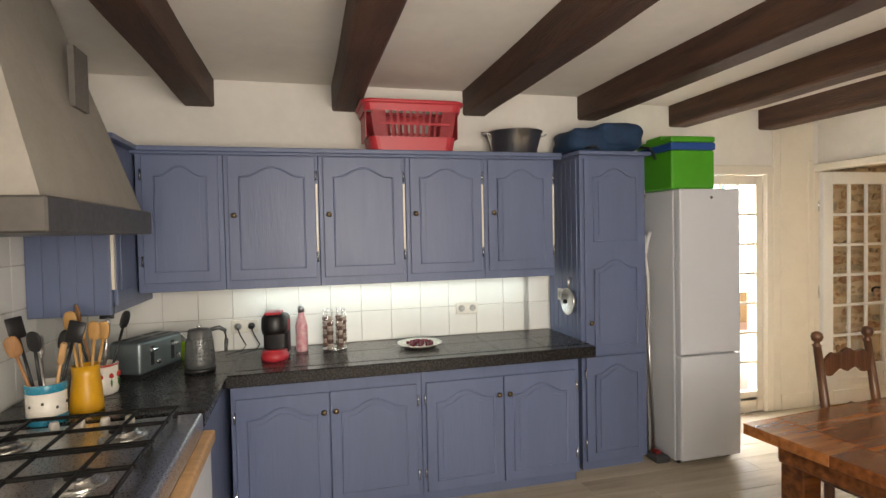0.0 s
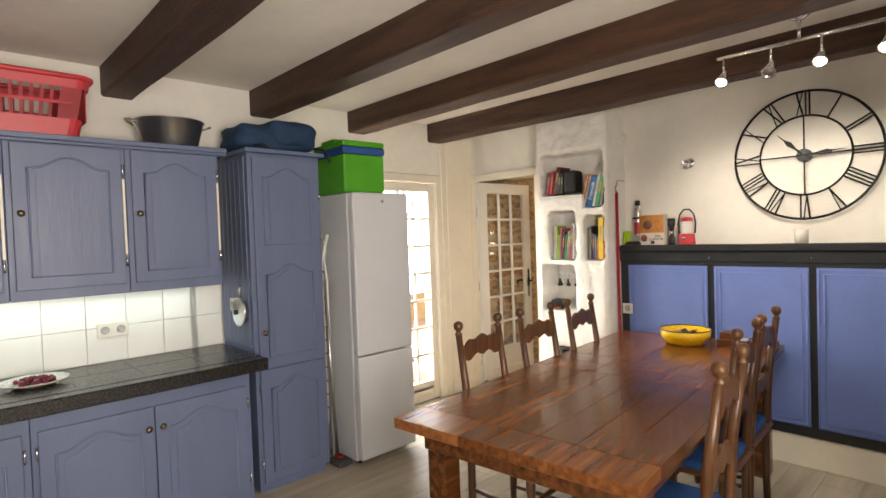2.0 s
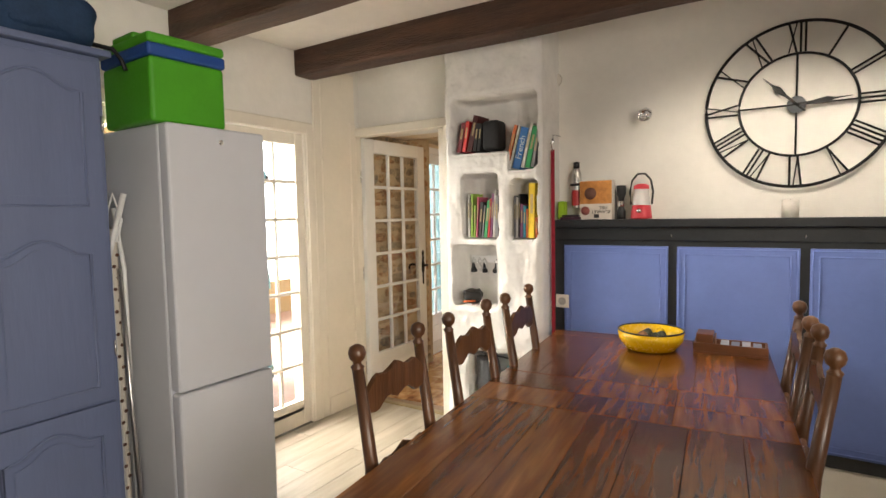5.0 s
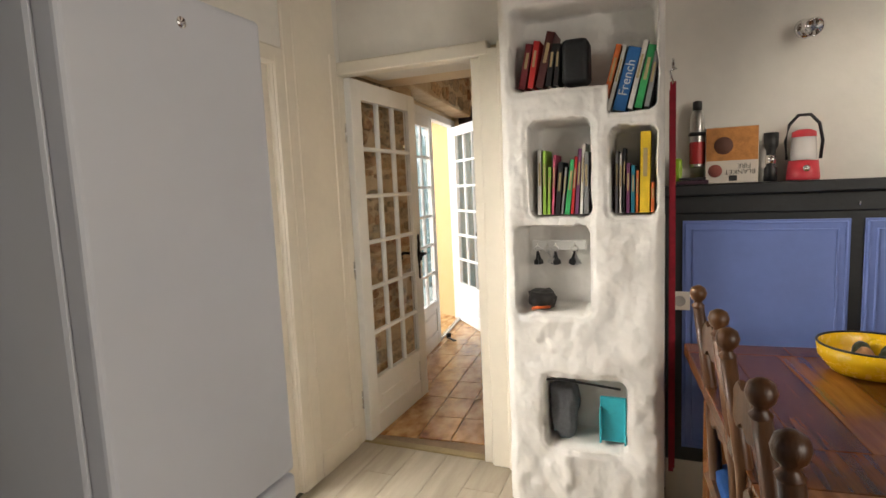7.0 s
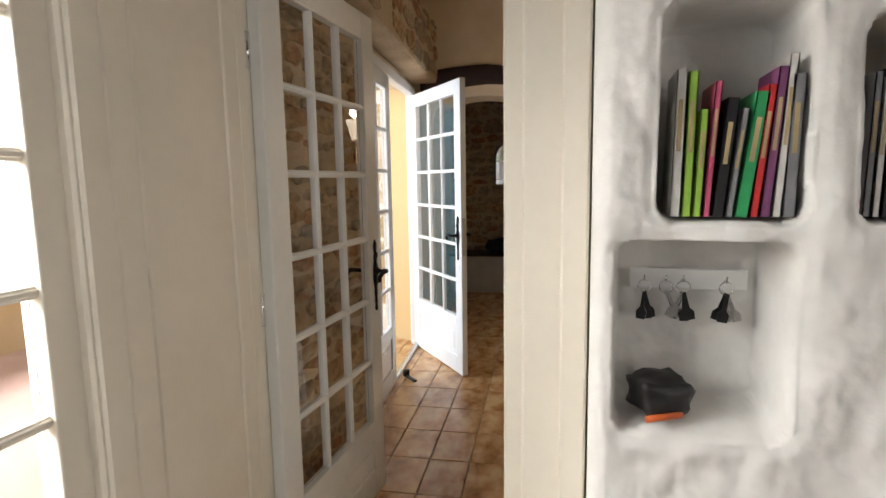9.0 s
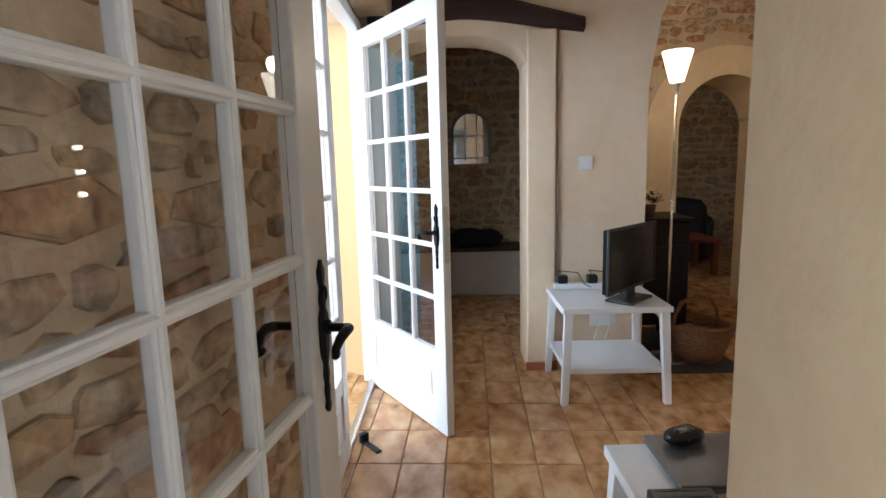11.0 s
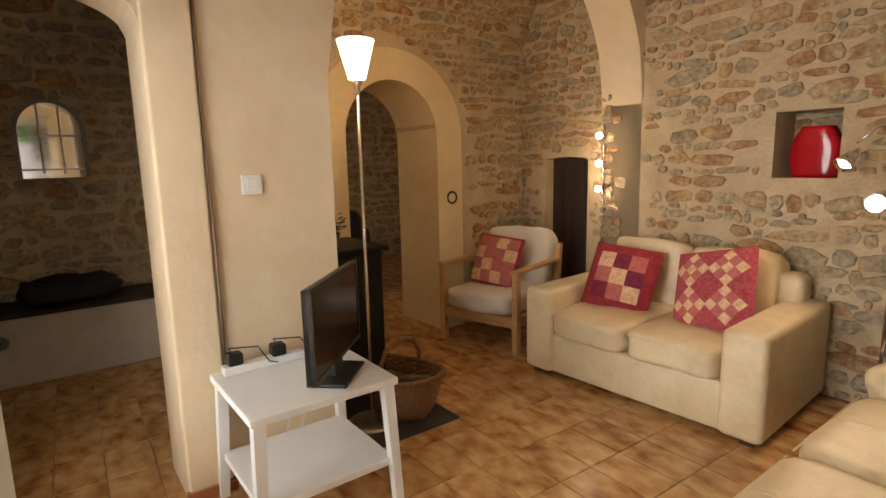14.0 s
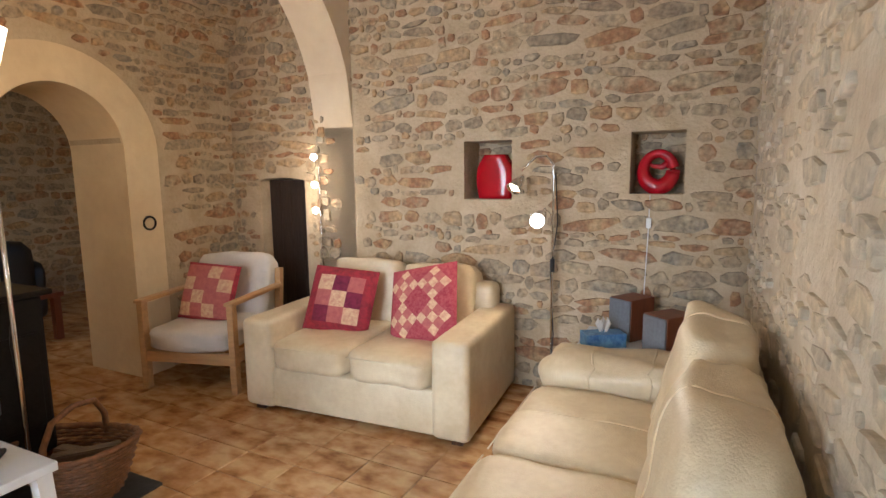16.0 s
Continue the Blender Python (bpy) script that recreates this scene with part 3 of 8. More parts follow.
bm = bmesh.new()
grid = [[bm.verts.new(vault_point(B0 - 0.02 + 2.46 * i / 6, j / 20)) for j in range(21)] for i in range(7)]
for p, q in zip(grid, grid[1:]):
    for j in range(20):
        bm.faces.new((p[j], p[j + 1], q[j + 1], q[j]))
struct("ceiling_vault", bm, MORTAR, "mortar of the rubble stone vault over the bay", "ceiling", LIV, True)

# floors
struct("floor_kitchen", b1((WX - 0.2, SY - 0.2, -0.12), (EX + 0.03, 4.5, -0.006)), GROUT, "subfloor of the kitchen", "floor")
struct("floor_living", b1((5.2, -2.0, -0.12), (13.5, 4.12, -0.008)), mat("beige_grout", (0.40, 0.29, 0.19), 0.9, var=0.15), "grouted bed of the tiled floor", "floor", LIV)
struct("threshold", b1((EX - 0.01, 3.52, -0.02), (EX + 0.04, 4.33, 0.008), 0.004), mat("brass_strip", (0.45, 0.36, 0.2), 0.4, 0.8), "worn metal strip at the inner doorway", "threshold")
struct("ground", b1((-60, -60, -0.4), (90, 90, -0.16)), mat("pale_gravel_ground", (0.42, 0.38, 0.31), 0.95, var=0.15, scale=3, bump=0.6), "pale dry ground outside", "ground")
struct("terrace", boxes([((5.0, 4.12, -0.16), (11.5, 8.0, -0.03))]), TERRACE, "red tiled terrace outside the double door", "pavement", LIV)
struct("terrace_kitchen", b1((2.4, 4.55, -0.16), (5.4, 8.0, -0.031)), TERRACE, "red tiled terrace outside the kitchen window", "pavement")

# ---- outside ----
struct("wall_courtyard", boxes([((2.2, 6.6, -0.2), (5.2, 6.9, 4.4)), ((5.2, 8.1, -0.2), (9.5, 8.4, 4.4)), ((4.9, 6.9, -0.2), (5.2, 8.4, 4.4))]), OCHRE_RENDER, "sunlit ochre rendered courtyard wall", "wall")

# ---- doors ----
def glazed_leaf(w, h, cols, rows, sill, group_label, m, name="door_1", stile=0.095, paint=None, handle_side=1, with_handle=True, th=0.042):
    """A glazed door leaf: stiles, rails, glazing bars, panes and a solid foot panel; x from the hinge."""
    paint = paint or WHITE_PAINT
    d = tagged(new(name), group_label, "door", kind="structure")
    d.matrix_basis = m
    t = th / 2
    for x0 in (0, w - stile):
        part("stile", b1((x0, -t, 0.006), (x0 + stile, t, h), 0.005), paint, d)
    part("rail", b1((stile, -t + 0.001, h - stile), (w - stile, t - 0.001, h), 0.004), paint, d)
    part("rail", b1((stile, -t + 0.001, 0.006), (w - stile, t - 0.001, 0.13), 0.004), paint, d)
    part("rail", b1((stile, -t + 0.001, sill - 0.08), (w - stile, t - 0.001, sill), 0.004), paint, d)
    if sill > 0.25:
        part("foot_panel", boxes([((stile - 0.005, -0.010, 0.12), (w - stile + 0.005, 0.010, sill - 0.07)), ((stile + 0.05, -0.016, 0.17), (w - stile - 0.05, 0.016, sill - 0.12))], 0.004), paint, d)
    gx0, gx1, gz0, gz1 = stile, w - stile, sill, h - stile
    bar = 0.024
    pw, ph = (gx1 - gx0) / cols, (gz1 - gz0) / rows
    for c in range(1, cols):
        x = gx0 + pw * c
        bm = b1((x - bar / 2, -t * 0.55, gz0), (x + bar / 2, t * 0.55, gz1), 0.004)
        box(bm, (x - bar * 0.28, -t * 0.8, gz0), (x + bar * 0.28, t * 0.8, gz1), None, 0.003, 1)
        part("glazing_bar", bm, paint, d)
    for r in range(1, rows):
        z = gz0 + ph * r
        bm = b1((gx0, -t * 0.56, z - bar / 2), (gx1, t * 0.56, z + bar / 2), 0.004)
        box(bm, (gx0, -t * 0.81, z - bar * 0.28), (gx1, t * 0.81, z + bar * 0.28), None, 0.003, 1)
        part("glazing_bar", bm, paint, d)
    for c in range(cols):
        for r in range(rows):
            x0, z0 = gx0 + pw * c + bar * 0.4, gz0 + ph * r + bar * 0.4
            ob = part("pane", b1((x0, -0.002, z0), (x0 + pw - bar * 0.8, 0.002, z0 + ph - bar * 0.8)), GLASS, d)
            ob.visible_shadow = False
    if with_handle:
        hx = w - stile / 2
        for s in (-1, 1):
            edge = [(-0.172, 0.002), (-0.160, 0.010), (-0.147, 0.004), (-0.128, 0.009), (-0.112, 0.0045), (-0.094, 0.010), (-0.074, 0.005), (-0.055, 0.015), (-0.030, 0.018), (0.020, 0.018), (0.038, 0.008), (0.055, 0.012), (0.078, 0.005), (0.095, 0.011), (0.112, 0.013), (0.122, 0.005), (0.132, 0.002)]
            pl = prism([(hx + wd, 1.0 + dz) for dz, wd in edge] + [(hx - wd, 1.0 + dz) for dz, wd in reversed(edge)], 0.007, Matrix.Translation((0, s * t - (0.007 if s < 0 else 0), 0)))
            tube([(hx + 0.010 * math.cos(q * 0.7854), s * (t + 0.008), 1.066 + 0.014 * math.sin(q * 0.7854)) for q in range(8)], 0.0035, 6, pl, True)
            lathe([(0, 0), (0.016, 0), (0.014, 0.010), (0, 0.012)], 14, Matrix.Translation((hx, s * (t + 0.006), 1.0)) @ Matrix.Rotation(radians(-90 * s), 4, "X"), pl)
            e = part("handle_plate", pl, IRON, d, "black wrought-iron door plate")
            lv = tube([(hx, s * t, 1.0), (hx, s * (t + 0.05), 1.0), (hx - 0.010, s * (t + 0.057), 1.002), (hx - 0.032, s * (t + 0.06), 1.004), (hx - 0.060, s * (t + 0.058), 0.997), (hx - 0.076, s * (t + 0.055), 0.984), (hx - 0.074, s * (t + 0.053), 0.970), (hx - 0.063, s * (t + 0.052), 0.972)], [0.008, 0.009, 0.010, 0.010, 0.009, 0.008, 0.008, 0.007], 10)
            part("lever", lv, IRON, e, "curled black iron lever")
        part("lock", b1((w - 0.001, -0.012, 0.86), (w + 0.003, 0.012, 1.12)), STEEL, d)
    for z in (0.25, 1.0, 1.75):
        part("hinge", lathe([(0.0, z - 0.05), (0.008, z - 0.05), (0.008, z + 0.05), (0, z + 0.05)], 10, Matrix.Translation((-0.004, t, 0))), CHROME, d)
    return d


# inner door, swung back through the passage
glazed_leaf(0.78, 2.04, 3, 6, 0.345, "open white glazed inner door with eighteen panes", T(5.045, 4.262, 0.0, -1.2), "door_1", stile=0.105, paint=WHITE_PAINT)
# outer double door: one leaf shut, the other swung into the room
glazed_leaf(0.85, 2.05, 3, 6, 0.42, "closed white glazed leaf of the double door", LIV @ T(6.68, 3.742, 0.0, 0), "door_2", with_handle=False)
glazed_leaf(0.853, 2.05, 3, 6, 0.42, "white glazed leaf of the double door, swung open into the room", LIV @ T(8.39, 3.742, 0.0, 180 + 34.2), "door_3")
# kitchen glazed door in the north wall
glazed_leaf(0.675, 2.01, 3, 7, 0.18, "closed cream glazed door with small panes beside the fridge", T(3.81, 4.335, 0.0, 0), "door_4", stile=0.075, paint=CREAM_PAINT, with_handle=False)
glazed_leaf(0.675, 2.01, 3, 7, 0.18, "closed cream glazed door leaf behind the fridge", T(3.13, 4.335, 0.0, 0), "door_5", stile=0.075, paint=CREAM_PAINT, with_handle=False)
struct("trim_kitchen_window", boxes([((4.487, 4.282, 0), (4.56, 4.34, 2.05)), ((4.475, 4.290, 0), (4.500, 4.33, 2.03)), ((3.1, 4.283, 2.013), (4.56, 4.34, 2.09)), ((3.1, 4.29, 0), (3.128, 4.34, 2.013))], 0.006), CREAM_PAINT, "cream painted frame of the glazed kitchen door", "trim")
struct("trim_corner_panel", boxes([((4.561, 4.284, 0.0), (4.632, 4.302, 2.5)), ((4.636, 4.287, 0.0), (4.99, 4.302, 2.5)), ((4.636, 4.279, 0.0), (4.97, 4.304, 0.13)), ((4.93, 4.281, 0.13), (4.99, 4.303, 2.14))], 0.004), CREAM_PAINT, "cream painted boarding beside the doorway", "trim")
for hz in (0.55, 1.17, 1.85):
    struct("board_hinge", lathe([(0, -0.022), (0.005, -0.022), (0.005, 0.022), (0, 0.022)], 8, Matrix.Translation((4.634, 4.283, hz))), CREAM_PAINT, "small painted pin hinge on the boarding", "hinge")
struct("wall_kitchen_reveal", prism([(4.462, 4.362), (4.556, 4.362), (4.556, 4.556), (5.05, 4.556), (5.05, 4.80), (4.55, 4.80)], 2.35, Matrix.Translation((0, 0, 2.2)) @ Matrix.Rotation(radians(-90), 4, "X") @ Matrix.Scale(-1, 4, (0, 0, 1))), OCHRE_RENDER, "ochre rendered splayed reveal outside the kitchen door", "wall")
# inner door frame
struct("trim_door_frame", boxes([((EX - 0.06, 4.285, 0), (EX + 0.03, 4.335, 2.10)), ((EX - 0.06, 3.46, 2.045), (EX + 0.03, 4.335, 2.11)), ((EX - 0.03, 3.50, 0), (EX + 0.03, 3.555, 2.045)), ((EX - 0.055, 3.405, 0), (EX - 0.018, 3.505, 2.075)), ((EX - 0.075, 3.345, 0), (EX - 0.045, 3.41, 2.10))], 0.006), CREAM_PAINT, "cream moulded frame of the inner doorway", "trim")
# outer double door frame and sill bar
struct("trim_double_door_frame", boxes([((ND0 - 0.04, 3.73, 0), (ND0 + 0.015, 3.80, 2.12)), ((8.395, 3.73, 0), (8.455, 3.80, 2.12)), ((ND0 - 0.04, 3.73, 2.055), (8.455, 3.80, 2.125))], 0.006), WHITE_PAINT, "white frame of the double door", "trim", LIV)
struct("door_sill", b1((ND0, 3.725, 0.0), (8.40, 3.765, 0.03), 0.012), STEEL, "grey metal sill bar under the double door", "sill", LIV)


def shutter(m, w, h, label):
    s = thing("shutter", m, label, "shutter", "shutters of the double door")
    n = 7
    for i in range(n):
        x = w * i / n
        part("plank", b1((x + 0.002, 0, 0.02), (x + w / n - 0.002, 0.026, h), 0.003), SHUTTER, s)
    for z in (0.22, 0.92, 1.72):
        part("ledge", b1((0.03, -0.026, z), (w - 0.03, 0.0, z + 0.10), 0.004), SHUTTER, s)
    for z0, z1 in ((0.32, 0.92), (1.02, 1.72)):
        part("brace", prism([(0.06, z0), (0.15, z0), (w - 0.06, z1), (w - 0.15, z1)], 0.026, Matrix.Translation((0, -0.026, 0))), SHUTTER, s)
    for z in (0.27, 1.77):
        part("strap_hinge", b1((-0.02, -0.032, z - 0.015), (w * 0.6, -0.026, z + 0.015)), IRON, s)
    return s


shutter(LIV @ T(8.72, 4.14, -0.02, 94), 0.86, 2.15, "pale turquoise planked shutter with a Z brace, standing open")
shutter(LIV @ T(6.45, 4.16, -0.02, 172), 0.86, 2.15, "pale turquoise planked shutter folded back on the wall")
shutter(T(4.565, 4.83, -0.02, 62), 0.66, 2.12, "pale turquoise planked shutter open outside the kitchen")

# ---- kitchen fittings ----
def arch_path(w, h, x0, z0, rise, arched, n=14):
    """A panel outline with a cathedral head."""
    pts = [(x0, z0), (x0 + w, z0)]
    if not arched:
        return pts + [(x0 + w, z0 + h), (x0, z0 + h)]
    sh = z0 + h - rise
    for k in range(n + 1):
        u = 1 - k / n
        f = 0.5 - 0.5 * math.cos(2 * math.pi * min(1, max(0, (u - 0.1) / 0.8)))
        pts.append((x0 + w * u, sh + rise * f ** 0.8))
    return pts


def cab_door(parent, x0, z0, w, h, y, knob_side, knob_z, arched=True, hinge=True, panels=None):
    """One raised-panel cabinet door whose face looks along -y."""
    d = part("door", b1((x0, y - 0.02, z0), (x0 + w, y, z0 + h), 0.004), BLUE_PAINT, parent)
    for (pz, ph, ar) in (panels or [(0.0, h, arched)]):
        mgn = 0.062
        pw, pz0, hh = w - 2 * mgn, z0 + pz + mgn, ph - 2 * mgn
        rise = min(0.055, hh * 0.2)
        out = arch_path(pw, hh, x0 + mgn, pz0, rise, ar)
        inn = arch_path(pw - 0.06, hh - 0.055, x0 + mgn + 0.03, pz0 + 0.03, rise, ar)
        part("moulding", tube([(x, y - 0.021, z) for x, z in out], 0.0065, 6, closed=True), BLUE_PAINT, d)
        part("raised_panel", prism(inn, 0.007, Matrix.Translation((0, y - 0.027, 0)), bevel=0.003), BLUE_PAINT, d)
    if knob_side:
        kx = x0 + 0.03 if knob_side < 0 else x0 + w - 0.03
        part("knob", lathe([(0, 0), (0.006, 0), (0.006, 0.012), (0.014, 0.016), (0.016, 0.022), (0.011, 0.028), (0, 0.03)], 14, Matrix.Translation((kx, y - 0.02, knob_z)) @ Matrix.Rotation(radians(90), 4, "X")), BRASS, d, "small aged brass knob")
    if hinge:
        hx = x0 + w + 0.006 if knob_side < 0 else x0 - 0.006
        for zz in (z0 + 0.13 * h, z0 + 0.80 * h):
            part("hinge", lathe([(0, 0), (0.005, 0), (0.005, 0.06), (0, 0.06)], 8, Matrix.Translation((hx, y - 0.018, zz))), CHROME, d, "thin chrome hinge")
    return d


# upper cabinets
UY = 3.80
for i, (x0, x1) in enumerate(((0.275, 0.795), (0.795, 1.31), (1.31, 1.81), (1.81, 2.295))):
    c = thing("wall_cabinet", T(0, 0), "blue-painted wall cabinet with a cathedral-panel door", "cabinet", "blue wall cabinets")
    part("body", b1((x0 + 0.001, UY, 1.285), (x1 - 0.001, NY - 0.004, 2.055), 0.003), BLUE_PAINT, c)
    cab_door(c, x0 + 0.025, 1.335, x1 - x0 - 0.045, 0.70, UY, -1, 1.70)
    part("piano_hinge", b1((x1 - 0.018, UY - 0.012, 1.47), (x1 - 0.007, UY - 0.001, 1.88)), CREAM_PAINT, c, "pale strip beside the door")
# corner cabinet and the narrow one beside the hood
c = thing("corner_cabinet", T(0, 0), "blue-painted corner wall cabinet with a cathedral-panel door", "cabinet", "blue wall cabinets")
part("body", b1((-0.168, UY, 1.285), (0.274, NY - 0.004, 2.055), 0.003), BLUE_PAINT, c)
cab_door(c, -0.135, 1.335, 0.385, 0.70, UY, 0, 1.7)
c = thing("wall_cabinet", T(0, 0), "narrow blue-painted wall cabinet with a grooved side", "cabinet", "blue wall cabinets")
part("body", b1((WX + 0.004, 3.44, 1.22), (-0.19, NY - 0.006, 2.055), 0.003), BLUE_PAINT, c)
for k in range(5):
    part("groove_board", b1((WX + 0.012 + k * 0.0695, 3.433, 1.225), (WX + 0.078 + k * 0.0695, 3.4405, 2.04), 0.002), BLUE_PAINT, c)
part("door", b1((-0.189, 3.47, 1.26), (-0.171, 3.77, 2.03), 0.004), BLUE_PAINT, c)
part("raised_panel", b1((-0.172, 3.52, 1.33), (-0.165, 3.72, 1.95), 0.003), BLUE_PAINT, c)
part("piano_hinge", b1((-0.189, 3.445, 1.34), (-0.175, 3.462, 1.66)), CREAM_PAINT, c)
tagged(link("cornice", boxes([((-0.2, UY - 0.03, 2.056), (2.34, UY + 0.02, 2.083)), ((-0.19, UY - 0.018, 2.04), (2.34, UY + 0.015, 2.057))], 0.004), BLUE_PAINT), "blue-painted cornice along the wall cabinets", "cornice", kind="structure")
tagged(link("cornice", b1((WX + 0.01, 3.41, 2.0562), (-0.15, UY - 0.031, 2.083), 0.004), BLUE_PAINT), "blue-painted cornice over the corner cabinet", "cornice", kind="structure")
tagged(link("cabinet_top_board", boxes([((0.29, UY + 0.021, 2.058), (2.33, NY - 0.005, 2.068))]), BLUE_PAINT), "blue board over the wall cabinets", "board", kind="structure")
struct("led_strip", b1((0.32, 3.985, 1.272), (2.26, 4.015, 1.284)), lit("led_glow", (0.86, 1.0, 0.97), 3.5), "bright white light strip under the wall cabinets", "lamp")

# tall cabinet
c = thing("tall_cabinet", T(0, 0), "tall blue-painted larder cabinet with three cathedral panels", "cabinet")
part("body", b1((2.425, 3.70, 0.06), (2.905, NY - 0.004, 2.06), 0.004), BLUE_PAINT, c)
part("plinth", b1((2.44, 3.73, 0.0), (2.89, NY - 0.01, 0.06)), BLUE_PAINT, c)
for k in range(6):
    part("groove_board", b1((2.4185, 3.74 + k * 0.068, 0.9), (2.4255, 3.803 + k * 0.068, 2.04), 0.002), BLUE_PAINT, c)
cab_door(c, 2.45, 0.765, 0.435, 1.27, 3.70, -1, 0.98, True, True, [(0.0, 0.68, True), (0.68, 0.59, True)])
cab_door(c, 2.45, 0.07, 0.435, 0.685, 3.70, 0, 0.6)
part("cornice", b1((2.40, 3.66, 2.06), (2.93, NY - 0.004, 2.085), 0.006), BLUE_PAINT, c)

# base units and worktop
for i, (x0, x1) in enumerate(((0.305, 1.335), (1.335, 2.335))):
    c = thing("base_cabinet", T(0, 0), "blue-painted base cabinet with two cathedral-panel doors", "cabinet", "blue base cabinets")
    part("body", b1((x0 + 0.001, 3.58, 0.07), (x1 - 0.001, NY - 0.006, 0.795), 0.003), BLUE_PAINT, c)
    part("plinth", b1((x0 + 0.001, 3.63, 0.0), (x1 - 0.001, NY - 0.01, 0.07)), BLUE_PAINT, c)
    w = (x1 - x0 - 0.06) / 2
    cab_door(c, x0 + 0.025, 0.085, w, 0.635, 3.58, 1, 0.615)
    cab_door(c, x0 + 0.03 + w, 0.085, w, 0.635, 3.58, -1, 0.615)
c = thing("base_cabinet", T(0, 0), "blue-painted side of the base cabinet by the cooker", "cabinet", "blue base cabinets")
part("body", b1((WX + 0.01, 2.93, 0.02), (0.275, NY - 0.01, 0.795), 0.003), BLUE_PAINT, c)
tagged(link("worktop", boxes([((0.29, 3.50, 0.80), (2.415, NY - 0.004, 0.868)), ((WX + 0.006, 2.93, 0.80), (0.2899, NY - 0.004, 0.868))], 0.006), COUNTER), "dark tiled worktop with a rounded edge", "worktop")
c = thing("side_counter", T(0, 0), "dark tiled counter on a blue base beside the cooker", "counter")
part("top", b1((WX + 0.006, 1.60, 0.80), (0.30, 2.04, 0.868), 0.006), COUNTER, c)
part("body", b1((WX + 0.01, 1.61, 0.0), (0.27, 2.035, 0.80)), BLUE_PAINT, c)
# worktop tiles, flush and a hair proud
wt = []
for k in range(7):
    x0 = 0.335 + k * 0.2975
    wt.append(((x0, 3.585, 0.866), (x0 + 0.2935, 3.87, 0.8705)))
    wt.append(((x0, 3.874, 0.866), (x0 + 0.2935, 4.152, 0.8705)))
for k in range(4):
    for j in range(3):
        wt.append(((WX + 0.02 + j * 0.28, 2.945 + k * 0.302, 0.866), (WX + 0.296 + j * 0.28, 3.243 + k * 0.302, 0.8705)))
worktop = bpy.data.objects["worktop"]
for lo, hi in wt:
    part("tile", b1(lo, hi, 0.002, 1), COUNTER, worktop)

# cooker with a hob
c = thing("cooker", T(0, 0), "white cooker with a steel gas hob and cast-iron grates", "cooker")
part("body", b1((WX + 0.03, 2.05, 0.0), (0.285, 2.92, 0.80), 0.006), FRIDGE_WHITE, c)
part("oven_door", b1((0.286, 2.10, 0.12), (0.32, 2.88, 0.74), 0.008), FRIDGE_WHITE, c, "white oven door")
part("front_rail", b1((0.286, 2.06, 0.75), (0.335, 2.91, 0.80), 0.01), PINE, c, "pale wooden edge strip")
part("hob_plate", b1((WX + 0.05, 2.06, 0.80), (0.29, 2.91, 0.872), 0.01), STEEL, c, "brushed steel hob plate")
for bx, by, r in ((-0.30, 2.70, 0.045), (0.06, 2.70, 0.05), (-0.30, 2.32, 0.055), (0.06, 2.32, 0.045)):
    br = part("burner", lathe([(0, 0.872), (r + 0.03, 0.873), (r + 0.02, 0.884), (r, 0.886), (r, 0.894), (r - 0.008, 0.899), (0, 0.899)], 22, Matrix.Translation((bx, by, 0))), STEEL, c)
    part("burner_cap", lathe([(0, 0.899), (r - 0.006, 0.899), (r - 0.008, 0.906), (0, 0.908)], 20, Matrix.Translation((bx, by, 0))), BLACK, br)
for gy in (2.12, 2.51):
    bm = bmesh.new()
    for y in (gy, gy + 0.19, gy + 0.37):
        box(bm, (-0.46, y - 0.006, 0.905), (0.21, y + 0.006, 0.918), None, 0.003, 1)
    for x in (-0.46, -0.30, -0.12, 0.06, 0.20):
        box(bm, (x - 0.006, gy, 0.904), (x + 0.006, gy + 0.37, 0.917), None, 0.003, 1)
    for x in (-0.45, 0.195):
        for y in (gy + 0.01, gy + 0.36):
            box(bm, (x - 0.008, y - 0.008, 0.872), (x + 0.008, y + 0.008, 0.905))
    part("grate", bm, IRON, c, "black cast-iron pan grate")
for k in range(4):
    part("control_knob", lathe([(0, 0.872), (0.018, 0.872), (0.016, 0.895), (0.013, 0.9), (0, 0.9)], 16, Matrix.Translation((-0.22 + k * 0.085, 2.87, 0))), mat("ivory_plastic", (0.7, 0.66, 0.58), 0.4), c)

# extractor hood
c = thing("extractor_hood", T(0, 0), "plastered extractor hood with a dark metal rim over the hob", "hood")
bm = bmesh.new()
lo = [(WX + 0.003, 2.25), (0.02, 2.25), (0.02, 3.19), (WX + 0.003, 3.19)]
hi = [(WX + 0.003, 2.42), (-0.24, 2.42), (-0.24, 3.0), (WX + 0.003, 3.0)]
a, b = [bm.verts.new((x, y, 1.70)) for x, y in lo], [bm.verts.new((x, y, CZ)) for x, y in hi]
bm.faces.new(a[::-1]), bm.faces.new(b)
for i in range(4):
    bm.faces.new((a[i], a[(i + 1) % 4], b[(i + 1) % 4], b[i]))
part("canopy", bm, mat("hood_plaster", (0.31, 0.285, 0.25), 0.8, var=0.06, bump=0.2), c)
part("rim", boxes([((WX + 0.004, 2.21, 1.60), (0.05, 3.22, 1.70))], 0.006), DARK_STEEL, c, "dark grey metal rim")
